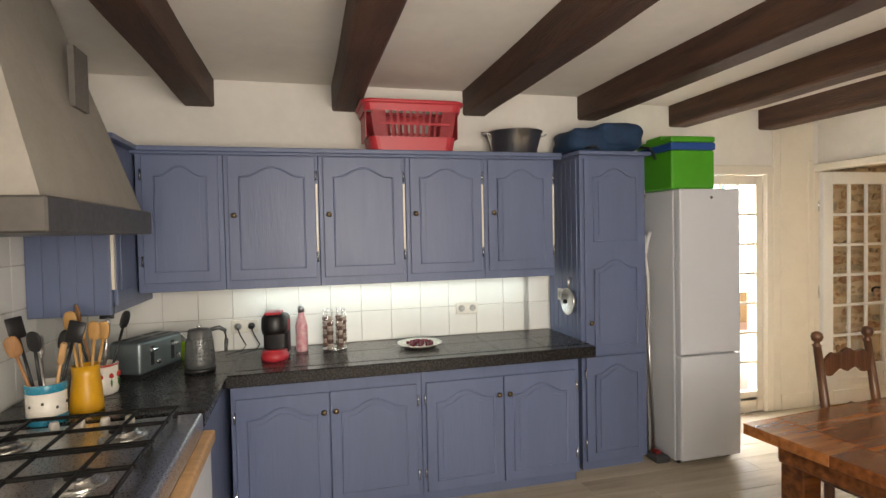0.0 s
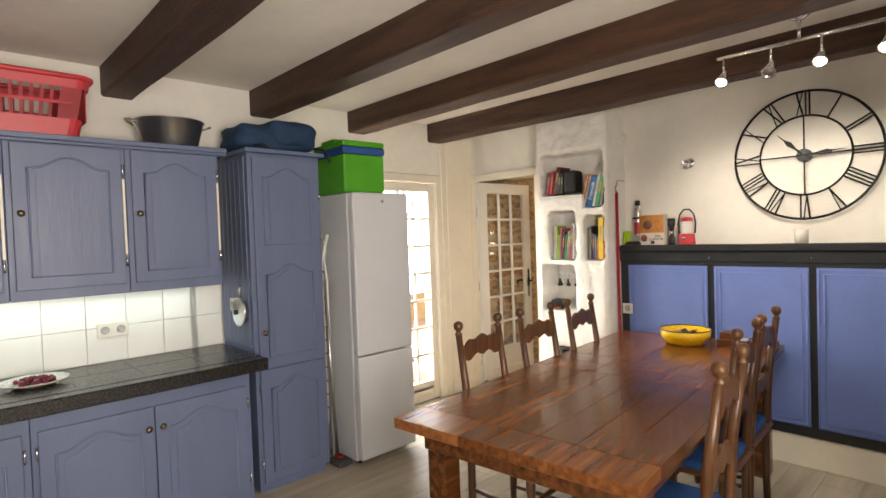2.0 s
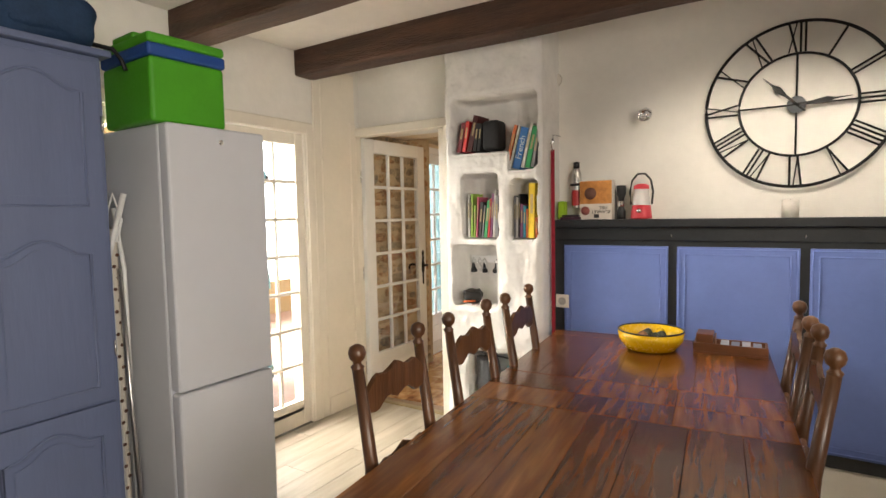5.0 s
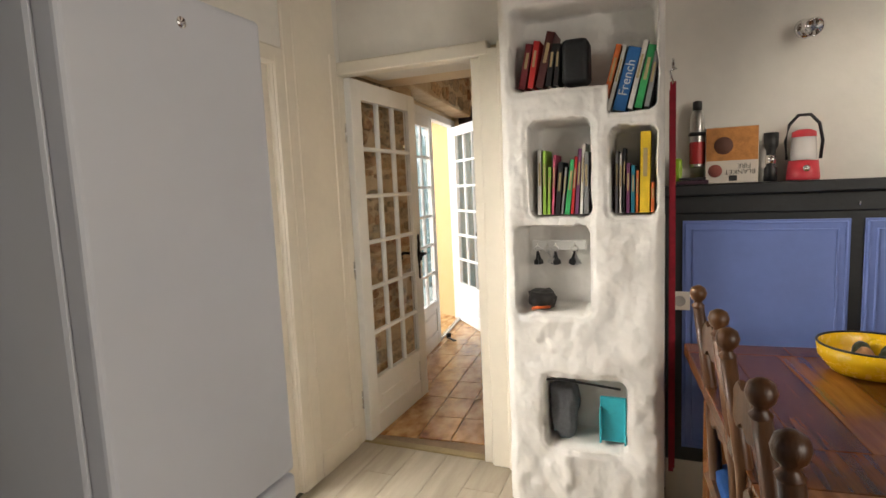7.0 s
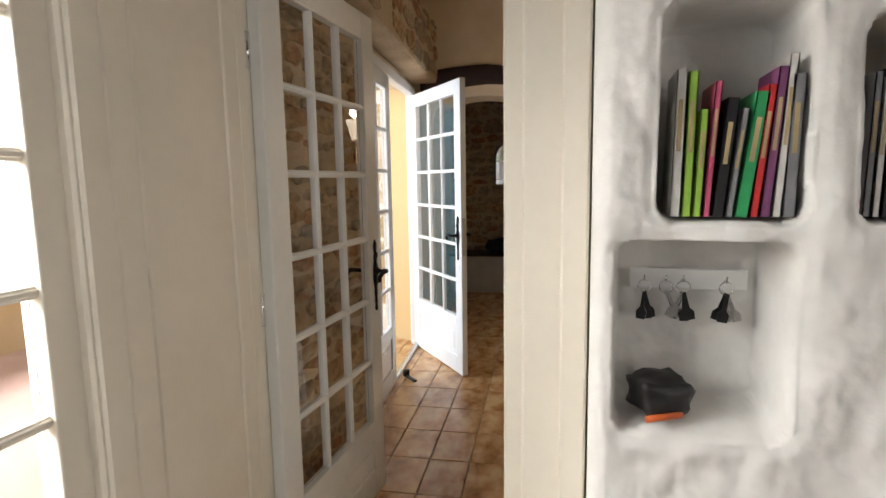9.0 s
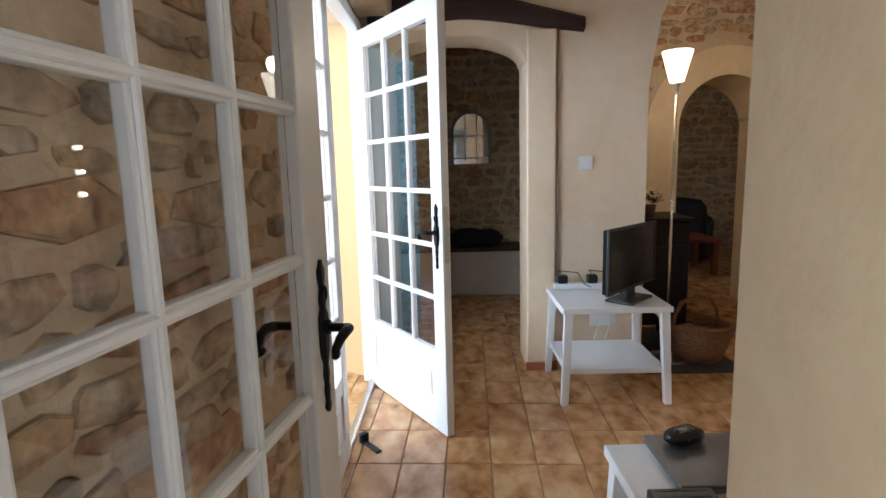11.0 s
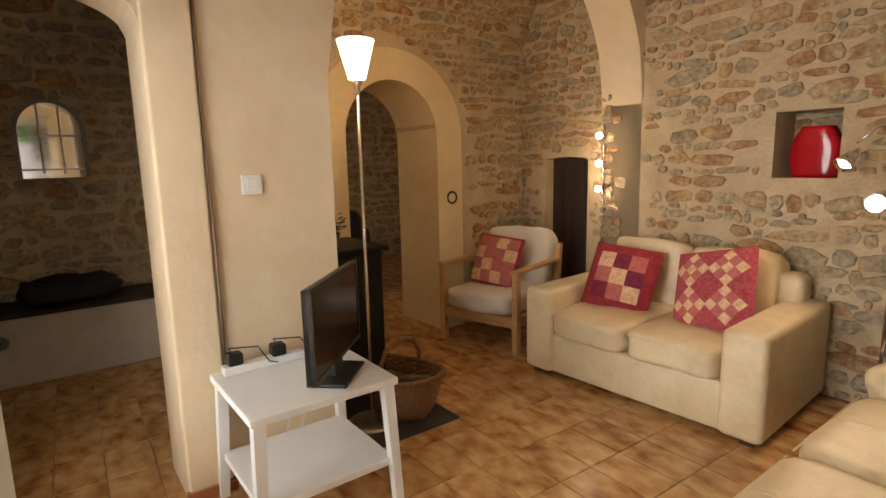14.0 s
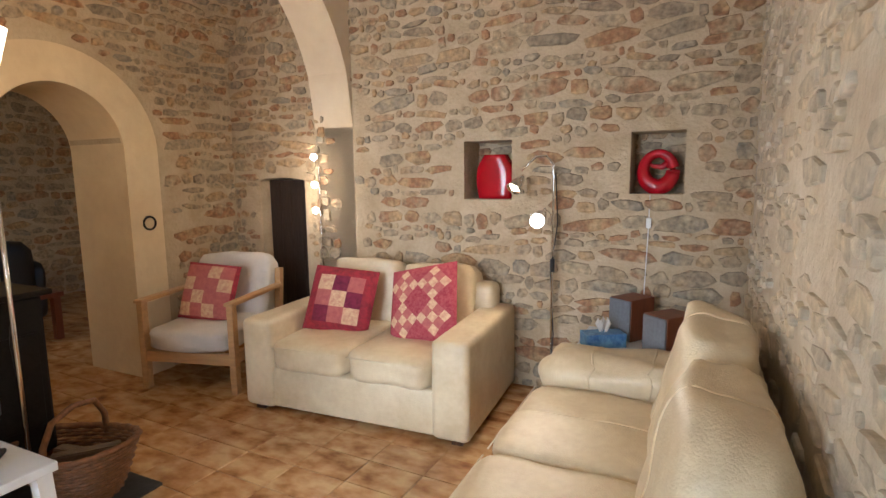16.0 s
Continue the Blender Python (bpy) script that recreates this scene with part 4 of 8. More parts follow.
part("vent_grille", prism([(0.0, 2.06), (0.13, 2.06), (0.13, 2.28), (0.0, 2.28)], 0.02, Matrix.Translation((-0.075, 2.78, 0)) @ Matrix.Rotation(radians(90), 4, "Z") @ Matrix.Translation((0, -0.0, 0))), mat("grille_grey", (0.12, 0.11, 0.10), 0.5), c, "small grey vent grille")

# fridge
c = thing("fridge_freezer", T(0, 0), "tall white fridge-freezer on the kitchen floor", "fridge")
part("cabinet", b1((3.07, 3.63, 0.02), (3.54, 4.17, 1.835), 0.012), FRIDGE_WHITE, c)
part("fridge_door", b1((3.07, 3.565, 0.742), (3.54, 3.628, 1.835), 0.012, 3), FRIDGE_WHITE, c)
part("freezer_door", b1((3.07, 3.565, 0.04), (3.54, 3.628, 0.734), 0.012, 3), FRIDGE_WHITE, c)
for x in (3.11, 3.50):
    part("foot", lathe([(0, 0), (0.02, 0), (0.02, 0.03), (0, 0.03)], 10, Matrix.Translation((x, 3.66, 0))), BLACK, c)
part("badge", lathe([(0, 0), (0.011, 0), (0.011, 0.002), (0, 0.002)], 14, Matrix.Translation((3.31, 3.564, 1.775)) @ Matrix.Rotation(radians(90), 4, "X")), CHROME, c)

# ---- dining table and chairs ----
tb = thing("dining_table", T(3.675, 1.985, 0, 5.3), "long varnished dark hardwood dining table", "table")
TL, TW = 1.19, 0.525
planks = [(-TL, -TL + 0.18, -TW, TW, True), (-0.05, 0.13, -TW, TW, True), (0.134, 0.32, -TW, TW, True), (TL - 0.12, TL, -TW, TW, True)]
for seg0, seg1, n in ((-TL + 0.183, -0.053, 7), (0.323, TL - 0.123, 7)):
    for k in range(n):
        y0 = -TW + 2 * TW * k / n
        planks.append((seg0, seg1, y0, y0 + 2 * TW / n, False))
for x0, x1, y0, y1, cross in planks:
    if cross:
        for k in range(3):
            ya, yb = y0 + (y1 - y0) * k / 3, y0 + (y1 - y0) * (k + 1) / 3
            part("plank", b1((x0 + 0.0008, ya + 0.0006, 0.722), (x1 - 0.0008, yb - 0.0006, 0.766), 0.0015, 1), TABLE_WOOD, tb)
    else:
        part("plank", b1((x0 + 0.0006, y0 + 0.0006, 0.722), (x1 - 0.0006, y1 - 0.0006, 0.766), 0.0015, 1), TABLE_WOOD, tb)
part("apron", boxes([((-TL + 0.12, -TW + 0.06, 0.62), (TL - 0.12, -TW + 0.085, 0.722)), ((-TL + 0.12, TW - 0.085, 0.62), (TL - 0.12, TW - 0.06, 0.722)), ((-TL + 0.1, -TW + 0.08, 0.62), (-TL + 0.125, TW - 0.08, 0.722)), ((TL - 0.125, -TW + 0.08, 0.62), (TL - 0.1, TW - 0.08, 0.722))], 0.003), TABLE_WOOD, tb)
for sx in (-1, 1):
    for sy in (-1, 1):
        x, y = sx * (TL - 0.20), sy * (TW - 0.10)
        part("leg", b1((x - 0.05, y - 0.05, 0.0), (x + 0.05, y + 0.05, 0.722), 0.006), TABLE_WOOD, tb)


def dining_chair():
    """Ladder-back chair, seat towards +y, back posts at y = 0."""
    c = thing("dining_chair", T(0, 0), "turned walnut-stained ladder-back chair with a blue cushion", "chair", "chairs round the table")
    hw = 0.165
    for s in (-1, 1):
        part("back_post", tube([(s * (hw + 0.015), 0.03, 0.0), (s * (hw + 0.01), 0.035, 0.20), (s * (hw + 0.005), 0.03, 0.45), (s * hw, 0.01, 0.75), (s * hw, -0.03, 1.03)], [0.017, 0.02, 0.021, 0.02, 0.017], 10), CHAIR_WOOD, c)
        part("finial", lathe([(0.016, 1.02), (0.020, 1.028), (0.012, 1.036), (0.012, 1.042), (0.022, 1.052), (0.026, 1.068), (0.021, 1.084), (0.008, 1.092), (0, 1.093)], 14, Matrix.Translation((s * hw, -0.03, 0))), CHAIR_WOOD, c)
        part("front_leg", lathe([(0.0, 0), (0.015, 0), (0.019, 0.04), (0.022, 0.12), (0.016, 0.14), (0.022, 0.16), (0.022, 0.30), (0.016, 0.33), (0.022, 0.36), (0.021, 0.44), (0, 0.445)], 12, Matrix.Translation((s * 0.20, 0.40, 0))), CHAIR_WOOD, c)
        for z in (0.14, 0.26):
            part("stretcher", tube([(s * (hw + 0.012), 0.035, z), (s * 0.19, 0.22, z), (s * 0.20, 0.40, z)], [0.009, 0.012, 0.009], 8), CHAIR_WOOD, c)
    for z in (0.18, 0.30):
        part("stretcher", tube([(-0.2, 0.40, z), (0, 0.40, z), (0.2, 0.40, z)], [0.009, 0.014, 0.009], 8), CHAIR_WOOD, c)
    part("seat_frame", boxes([((-0.22, 0.0, 0.425), (0.22, 0.43, 0.452))], 0.012), CHAIR_WOOD, c)
    bm = bmesh.new()
    lump(bm, (-0.215, 0.02, 0.445), (0.215, 0.43, 0.50), 6, 0.5, 0.006)
    part("cushion", bm, BLUE_CLOTH, c, "royal blue tie-on cushion", True)
    # two shaped slats
    for zb, hh, yb in ((0.893, 0.112, -0.012), (0.655, 0.098, 0.012)):
        top, bot = [], []
        for k in range(17):
            u = -1 + k / 8
            x = u * (hw - 0.008)
            arch = 0.035 * (1 - u * u)
            wave = 0.011 * math.cos(u * math.pi * 3)
            top.append((x, zb + hh * 0.62 + arch + wave))
            bot.append((x, zb - hh * 0.1 + arch * 0.8 - 0.013 * math.cos(u * math.pi * 3)))
        part("slat", prism(bot + top[::-1], 0.016, Matrix.Translation((0, yb - 0.008, 0)), bevel=0.003), CHAIR_WOOD, c)
    return c


chair = dining_chair()
chair.matrix_basis = T(3.135, 2.50, 0, 184)
for m in (T(3.665, 2.525, 0, 183), T(4.18, 2.55, 0, 185), T(4.14, 1.475, 0, 4), T(3.68, 1.435, 0, 3), T(3.04, 1.29, 0, 6)):
    copy_thing(chair, m)

# ---- clock wall ----
panel = tagged(link("wainscot", boxes([((4.945, -0.28, 0.20), (EX - 0.001, 2.685, 1.28))]), DARK_TRIM), "charcoal framing with four violet-blue panels", "panelling", kind="structure")
for y0, y1 in ((2.04, 2.62), (1.445, 1.995), (0.85, 1.405), (0.265, 0.81), (-0.28, 0.225)):
    p = part("panel", b1((4.936, y0, 0.265), (4.944, y1, 1.252)), PANEL_BLUE, panel)
    for k, o in enumerate((0.0, 0.028)):
        pts = [(4.936, y0 + o + 0.012, 0.277 + o), (4.936, y1 - o - 0.012, 0.277 + o), (4.936, y1 - o - 0.012, 1.24 - o), (4.936, y0 + o + 0.012, 1.24 - o)]
        part("bead", tube(pts, 0.006, 6, closed=True), PANEL_BLUE, p)
struct("baseboard_clock_wall", b1((4.952, -0.28, 0.0), (EX, 2.685, 0.20), 0.006), CREAM_PAINT, "cream painted baseboard under the panels", "baseboard")
struct("mantel_shelf", boxes([((4.915, -0.28, 1.355), (EX - 0.002, 2.70, 1.40)), ((4.935, -0.28, 1.28), (EX - 0.002, 2.69, 1.356))], 0.006), DARK_TRIM, "charcoal shelf along the clock wall", "shelf")


def wall_clock(m):
    c = thing("wall_clock", m, "large open black metal wall clock with roman numerals", "clock")
    part("outer_ring", tube([(0.395 * math.cos(a), 0, 0.395 * math.sin(a)) for a in [2 * math.pi * k / 72 for k in range(72)]], 0.0075, 8, closed=True), IRON, c)
    part("inner_ring", tube([(0.245 * math.cos(a), 0, 0.245 * math.sin(a)) for a in [2 * math.pi * k / 60 for k in range(60)]], 0.006, 8, closed=True), IRON, c)
    for k in range(4):
        a = math.pi / 2 * k
        part("spoke", tube([(0.03 * math.cos(a), 0, 0.03 * math.sin(a)), (0.245 * math.cos(a), 0, 0.245 * math.sin(a))], 0.0045, 6), IRON, c)
    num = ["XII", "I", "II", "III", "IIII", "V", "VI", "VII", "VIII", "IX", "X", "XI"]
    for h, txt in enumerate(num):
        a = -2 * math.pi * h / 12
        bm = bmesh.new()
        wid = {"I": 0.02, "V": 0.045, "X": 0.045}
        tot = sum(wid[ch] for ch in txt)
        x = -tot / 2
        for ch in txt:
            w = wid[ch]
            cx = x + w / 2
            if ch == "I":
                tube([(cx, 0, 0.25), (cx, 0, 0.39)], 0.005, 6, bm)
            elif ch == "V":
                tube([(cx, 0, 0.25), (cx - w * 0.36, 0, 0.39)], 0.0055, 6, bm)
                tube([(cx, 0, 0.25), (cx + w * 0.36, 0, 0.39)], 0.0035, 6, bm)
            else:
                tube([(cx + w * 0.36, 0, 0.25), (cx - w * 0.36, 0, 0.39)], 0.0055, 6, bm)
                tube([(cx - w * 0.36, 0, 0.25), (cx + w * 0.36, 0, 0.39)], 0.0035, 6, bm)
            x += w
        bmesh.ops.transform(bm, matrix=Matrix.Rotation(-a, 4, "Y"), verts=bm.verts)
        part("numeral", bm, IRON, c)
    part("hub", lathe([(0, -0.02), (0.04, -0.02), (0.04, 0.012), (0, 0.012)], 24, Matrix.Rotation(radians(90), 4, "X")), mat("clock_hub_grey", (0.10, 0.11, 0.12), 0.5), c)
    for ang, ln, wd in ((radians(-45), 0.20, 0.012), (radians(86), 0.22, 0.011)):
        bm = prism([(-wd * 0.4, -0.05), (wd * 0.4, -0.05), (wd * 0.5, 0.06), (wd * 1.3, ln * 0.55), (wd * 0.4, ln * 0.7), (0.001, ln), (-0.001, ln), (-wd * 0.4, ln * 0.7), (-wd * 1.3, ln * 0.55), (-wd * 0.5, 0.06)], 0.004, Matrix.Rotation(ang, 4, "Y") @ Matrix.Translation((0, -0.02, 0)))
        part("clock_hand", bm, IRON, c)
    return c


wall_clock(T(5.015, 1.475, 1.948, -90))

# ceiling track spots
tr = thing("track_spotlight", T(0, 0), "brushed steel four-spot ceiling bar, lit", "lamp")
part("bar", tube([(4.12, 1.66, 2.41), (4.13, 0.93, 2.41)], 0.009, 8), CHROME, tr)
part("canopy", lathe([(0, 0), (0.045, 0), (0.05, -0.03), (0.02, -0.05), (0, -0.05)], 20, Matrix.Translation((4.125, 1.29, CZ))), CHROME, tr)
part("stem", tube([(4.125, 1.29, CZ - 0.04), (4.125, 1.29, 2.41)], 0.008, 8), CHROME, tr)
for y, on in ((1.63, 1), (1.41, 0), (1.20, 1), (0.96, 1)):
    x = 4.12
    part("arm", tube([(x, y, 2.41), (x, y, 2.33)], 0.006, 8), CHROME, tr)
    hd = Matrix.Translation((x, y, 2.32)) @ Matrix.Rotation(radians(42), 4, "Y")
    s = part("spot_head", lathe([(0.012, 0.02), (0.016, 0.0), (0.030, -0.05), (0.033, -0.065), (0.028, -0.065), (0.02, -0.03)], 18, hd), CHROME, tr)
    part("bulb", lathe([(0, -0.058), (0.026, -0.058), (0.02, -0.03), (0, -0.028)], 16, hd), lit("spot_glow", (1.0, 0.93, 0.82), 25.0) if on else STEEL, s)
    if not on:
        continue
    sp = new("spot_light", bpy.data.lights.new("spot_light", "SPOT"))
    sp.data.energy, sp.data.spot_size, sp.data.spot_blend, sp.data.color, sp.data.shadow_soft_size = 32, radians(110), 0.7, (1.0, 0.88, 0.72), 0.025
    sp.matrix_world = look((x - 0.055, y, 2.24), (x + 0.75 if y > 1.0 else x - 0.9, y + 0.05, 1.2))

# ---- living room furniture ----
def stool_table(m, w, d, h, label, shelf=0.17):
    """White side table with slightly splayed square legs and a lower shelf."""
    t = thing("side_table", m, label, "table")
    part("tabletop", b1((-w / 2, -d / 2, h - 0.03), (w / 2, d / 2, h), 0.004), WHITE_PAINT, t)
    for sx in (-1, 1):
        for sy in (-1, 1):
            bm = bmesh.new()
            x0, y0, x1, y1 = sx * (w / 2 - 0.035), sy * (d / 2 - 0.035), sx * (w / 2 - 0.012), sy * (d / 2 - 0.012)
            p = [bm.verts.new((x1 + a * 0.018, y1 + b * 0.018, 0)) for a, b in ((-1, -1), (1, -1), (1, 1), (-1, 1))]
            q = [bm.verts.new((x0 + a * 0.022, y0 + b * 0.022, h - 0.03)) for a, b in ((-1, -1), (1, -1), (1, 1), (-1, 1))]
            bm.faces.new(p[::-1]), bm.faces.new(q)
            for i in range(4):
                bm.faces.new((p[i], p[(i + 1) % 4], q[(i + 1) % 4], q[i]))
            part("leg", bm, WHITE_PAINT, t)
    if shelf:
        part("shelf", b1((-w / 2 + 0.02, -d / 2 + 0.02, shelf), (w / 2 - 0.02, d / 2 - 0.02, shelf + 0.03), 0.003), WHITE_PAINT, t)
        for sy in (-1, 1):
            part("apron", b1((-w / 2 + 0.05, sy * (d / 2 - 0.045), h - 0.075), (w / 2 - 0.05, sy * (d / 2 - 0.03), h - 0.031)), WHITE_PAINT, t)
    return t


stool_table(LIV @ T(8.265, 2.37), 0.52, 0.58, 0.54, "white painted side table with a lower shelf, holding the television")
stool_table(T(6.01, 3.355, 0, 8), 0.46, 0.48, 0.55, "white painted side table by the doorway, holding a laptop", 0.2)
stool_table(LIV @ T(6.55, -0.03), 0.55, 0.55, 0.47, "low white side table in the corner, holding two speakers", 0.12)


def sofa(m, w, d, label, arm_round=False, seats=2, flip=False):
    """Leather sofa; front along -y, x across, origin at the middle of the front foot line."""
    s = thing("sofa", m, label, "sofa", "cream leather sofas")
    aw = 0.21 if not arm_round else 0.30
    bm = bmesh.new()
    box(bm, (-w / 2 + 0.02, 0.012, 0.035), (w / 2 - 0.02, d - 0.02, 0.285), None, 0.02, 3)
    part("base", bm, LEATHER, s, "", True)
    for sx in (-1, 1):
        bm = bmesh.new()
        if arm_round:
            lump(bm, (sx * (w / 2) - (aw if sx > 0 else 0), -0.01, 0.05), (sx * (w / 2) + (aw if sx < 0 else 0), d - 0.12, 0.40), 6, 0.25, 0.006, None, sx)
            lump(bm, (sx * (w / 2) - (aw if sx > 0 else -0.0) - 0.02, -0.03, 0.32), (sx * (w / 2) + (aw if sx < 0 else 0) + 0.02, d - 0.15, 0.565), 9, 0.5, 0.028, None, 5 + sx)
        else:
            box(bm, (sx * (w / 2) - (aw if sx > 0 else 0), -0.012, 0.03), (sx * (w / 2) + (aw if sx < 0 else 0), d - 0.02, 0.565), None, 0.035, 4)
        arm = part("armrest", bm, LEATHER, s, "", True)
        if arm_round:
            lo, hi = (sx * (w / 2) - (aw if sx > 0 else 0) - 0.02, -0.03, 0.32), (sx * (w / 2) + (aw if sx < 0 else 0) + 0.02, d - 0.15, 0.565)
            for f in (-0.35, 0.4):
                part("seam", tube(lump_loop(lo, hi, 0.5, 0.028, 5 + sx, f), 0.0045, 6, closed=True), LEATHER, arm)
        for y in (0.06, d - 0.12):
            part("foot", b1((sx * (w / 2 - 0.08) - 0.03, y - 0.03, 0.0), (sx * (w / 2 - 0.08) + 0.03, y + 0.03, 0.05)), CHAIR_WOOD, s)
    iw = w - 2 * aw
    for k in range(seats):
        x0 = -iw / 2 + iw * k / seats
        bm = bmesh.new()
        lump(bm, (x0 + 0.004, -0.045, 0.28), (x0 + iw / seats - 0.004, d - 0.26, 0.455), 10, 0.22, 0.010, None, 3 + k)
        c = part("seat_cushion", bm, LEATHER, s, "", True)
        z = 0.425
        if arm_round:
            part("seam", tube(lump_loop((x0 + 0.004, -0.045, 0.28), (x0 + iw / seats - 0.004, d - 0.26, 0.455), 0.22, 0.010, 3 + k, 0.0, 0), 0.0035, 6, closed=True), LEATHER, c)
        part("piping", tube([(x0 + 0.025, -0.040, z), (x0 + iw / seats - 0.025, -0.040, z)], 0.0035, 6), LEATHER, c)
        bm = bmesh.new()
        lo, hi = (x0 + 0.004, 0, 0.0), (x0 + iw / seats - 0.004, 0.24, (0.54 if arm_round else 0.46))
        mb = Matrix.Translation((0, d - 0.36, 0.40)) @ Matrix.Rotation(radians(-13), 4, "X")
        lump(bm, lo, hi, 10, 0.42 if arm_round else 0.22, 0.022, mb, 8 + k)
        bc = part("back_cushion", bm, LEATHER, s, "", True)
        if arm_round:
            for f in (0.05,):
                part("seam", tube([mb @ Vector(p) for p in lump_loop(lo, hi, 0.42, 0.022, 8 + k, f, 0)], 0.0045, 6, closed=True), LEATHER, bc)
    bm = bmesh.new()
    if arm_round:
        lump(bm, (-w / 2 + 0.03, d - 0.20, 0.10), (w / 2 - 0.03, d, 0.80), 8, 0.2, 0.004)
    else:
        box(bm, (-w / 2 + 0.10, d - 0.20, 0.10), (w / 2 - 0.10, d - 0.005, 0.71), None, 0.05, 4)
    part("backrest", bm, LEATHER, s, "", True)
    return s


sofa(T(7.835, 1.595, 0, 10 + 180), 1.44, 0.93, "cream leather two-seat sofa with square arms and patchwork cushions")
sofa(T(6.65, 2.12, 0, 97), 1.94, 0.82, "cream leather sofa with rounded padded arms along the stone wall", True)


def cushion(m, size, label, patches, seed=1):
    """A patchwork scatter cushion: a puffed pillow whose cloth squares lie on its front."""
    c = thing("scatter_cushion", m, label, "cushion", "patchwork cushions")
    h = size / 2

    def puff(x, z):
        e = max(0.0, (1 - (abs(x) / h) ** 2.6)) * max(0.0, (1 - (abs(z) / h) ** 2.6))
        return 0.015 + 0.065 * e ** 0.6

    n = len(patches)
    bm = bmesh.new()
    g = 24
    for sgn in (-1, 1):
        vs = [[bm.verts.new((-h + size * i / g, sgn * (puff(-h + size * i / g, -h + size * j / g) - 0.0145 - (0.003 if sgn < 0 else 0)), -h + size * j / g)) for j in range(g + 1)] for i in range(g + 1)]
        for i in range(g):
            for j in range(g):
                bm.faces.new((vs[i][j], vs[i + 1][j], vs[i + 1][j + 1], vs[i][j + 1]))
    bmesh.ops.remove_doubles(bm, verts=bm.verts, dist=0.0008)
    part("cover", bm, PATCH_WINE if n > 4 else PATCH_RED, c, "", True)
    mats = {"r": PATCH_RED, "p": PATCH_PINK, "c": PATCH_CREAM, "m": PATCH_PLUM}

    def patch(cx, cz, cell, turn, ch):
        bm = bmesh.new()
        q, ct, st = 5, math.cos(turn), math.sin(turn)
        vs = []
        for i in range(q + 1):
            row = []
            for j in range(q + 1):
                a, b = cell * (i / q - 0.5), cell * (j / q - 0.5)
                x, z = cx + a * ct - b * st, cz + a * st + b * ct
                row.append(bm.verts.new((x, -(puff(x, z) - 0.0115), z)))
            vs.append(row)
        for i in range(q):
            for j in range(q):
                bm.faces.new((vs[i][j], vs[i + 1][j], vs[i + 1][j + 1], vs[i][j + 1]))
        part("patch", bm, mats[ch], c, "", True)

    if n > 4:
        cell = size * 0.112
        for bx in (-0.225, 0.225):
            for bz in (-0.225, 0.225):
                for r in range(3):
                    for k in range(3):
                        a, b = (k - 1) * cell, (r - 1) * cell
                        patch(bx * size + (a - b) * 0.7071, bz * size + (a + b) * 0.7071, cell * 0.97, math.pi / 4, "c" if (r + k) % 2 == 0 else "p")
    else:
        mg = (0.15 if n == 3 else 0.05) * size
        cell = (size - 2 * mg) / n
        for r, row in enumerate(patches):
            for k, ch in enumerate(row):
                if ch != "r":
                    patch(-h + mg + cell * (k + 0.5), h - mg - cell * (r + 0.5), cell, 0.0, ch)
    return c


SM = T(7.835, 1.595, 0, 190)
cushion(SM @ pose(-0.28, 0.40, 0.615, -26, 5, 10), 0.43, "square patchwork cushion with a red border", ["cmp", "pcm", "mpc"])
cushion(SM @ pose(0.29, 0.40, 0.645, -26, -13, -6), 0.46, "square wine-red cushion with four cream and pink nine-patch diamonds", ["cpcmrm", "pcprmr", "cpcmrm", "mrmcpc", "rmrpcp", "mrmcpc"])

# armchair
AM = T(9.075, 1.76, 0, 180 + 21.5)
c = thing("armchair", AM, "beech-framed armchair with white cotton cushions", "armchair")
for sx in (-1, 1):
    x = sx * 0.325
    part("front_leg", b1((x - 0.022, 0.0, 0.0), (x + 0.022, 0.055, 0.585), 0.005), PINE, c)
    part("rear_leg", prism([(0.56, 0.0), (0.615, 0.0), (0.70, 0.72), (0.65, 0.72)], 0.044, Matrix.Translation((x + 0.022, 0, 0)) @ Matrix.Rotation(radians(90), 4, "Z")), PINE, c)
    part("armrest", b1((x - 0.032, -0.01, 0.585), (x + 0.032, 0.66, 0.61), 0.006), PINE, c)
    part("side_rail", b1((x - 0.018, 0.05, 0.20), (x + 0.018, 0.60, 0.27), 0.004), PINE, c)
part("front_rail", b1((-0.305, 0.01, 0.19), (0.305, 0.045, 0.265), 0.004), PINE, c)
bm = bmesh.new()
lump(bm, (-0.30, -0.02, 0.26), (0.30, 0.56, 0.42), 8, 0.3, 0.012)
part("seat_cushion", bm, WHITE_CLOTH, c, "off-white cotton seat cushion", True)
bm = bmesh.new()
lump(bm, (-0.30, 0, 0), (0.30, 0.17, 0.50), 8, 0.35, 0.014, Matrix.Translation((0, 0.47, 0.37)) @ Matrix.Rotation(radians(-16), 4, "X"))
part("back_cushion", bm, WHITE_CLOTH, c, "off-white cotton back cushion", True)
cushion(AM @ pose(-0.03, 0.33, 0.60, -22, 4, 0), 0.40, "faded pink patchwork cushion on the armchair", ["ppcp", "cppc", "pcpp", "cpcp"])

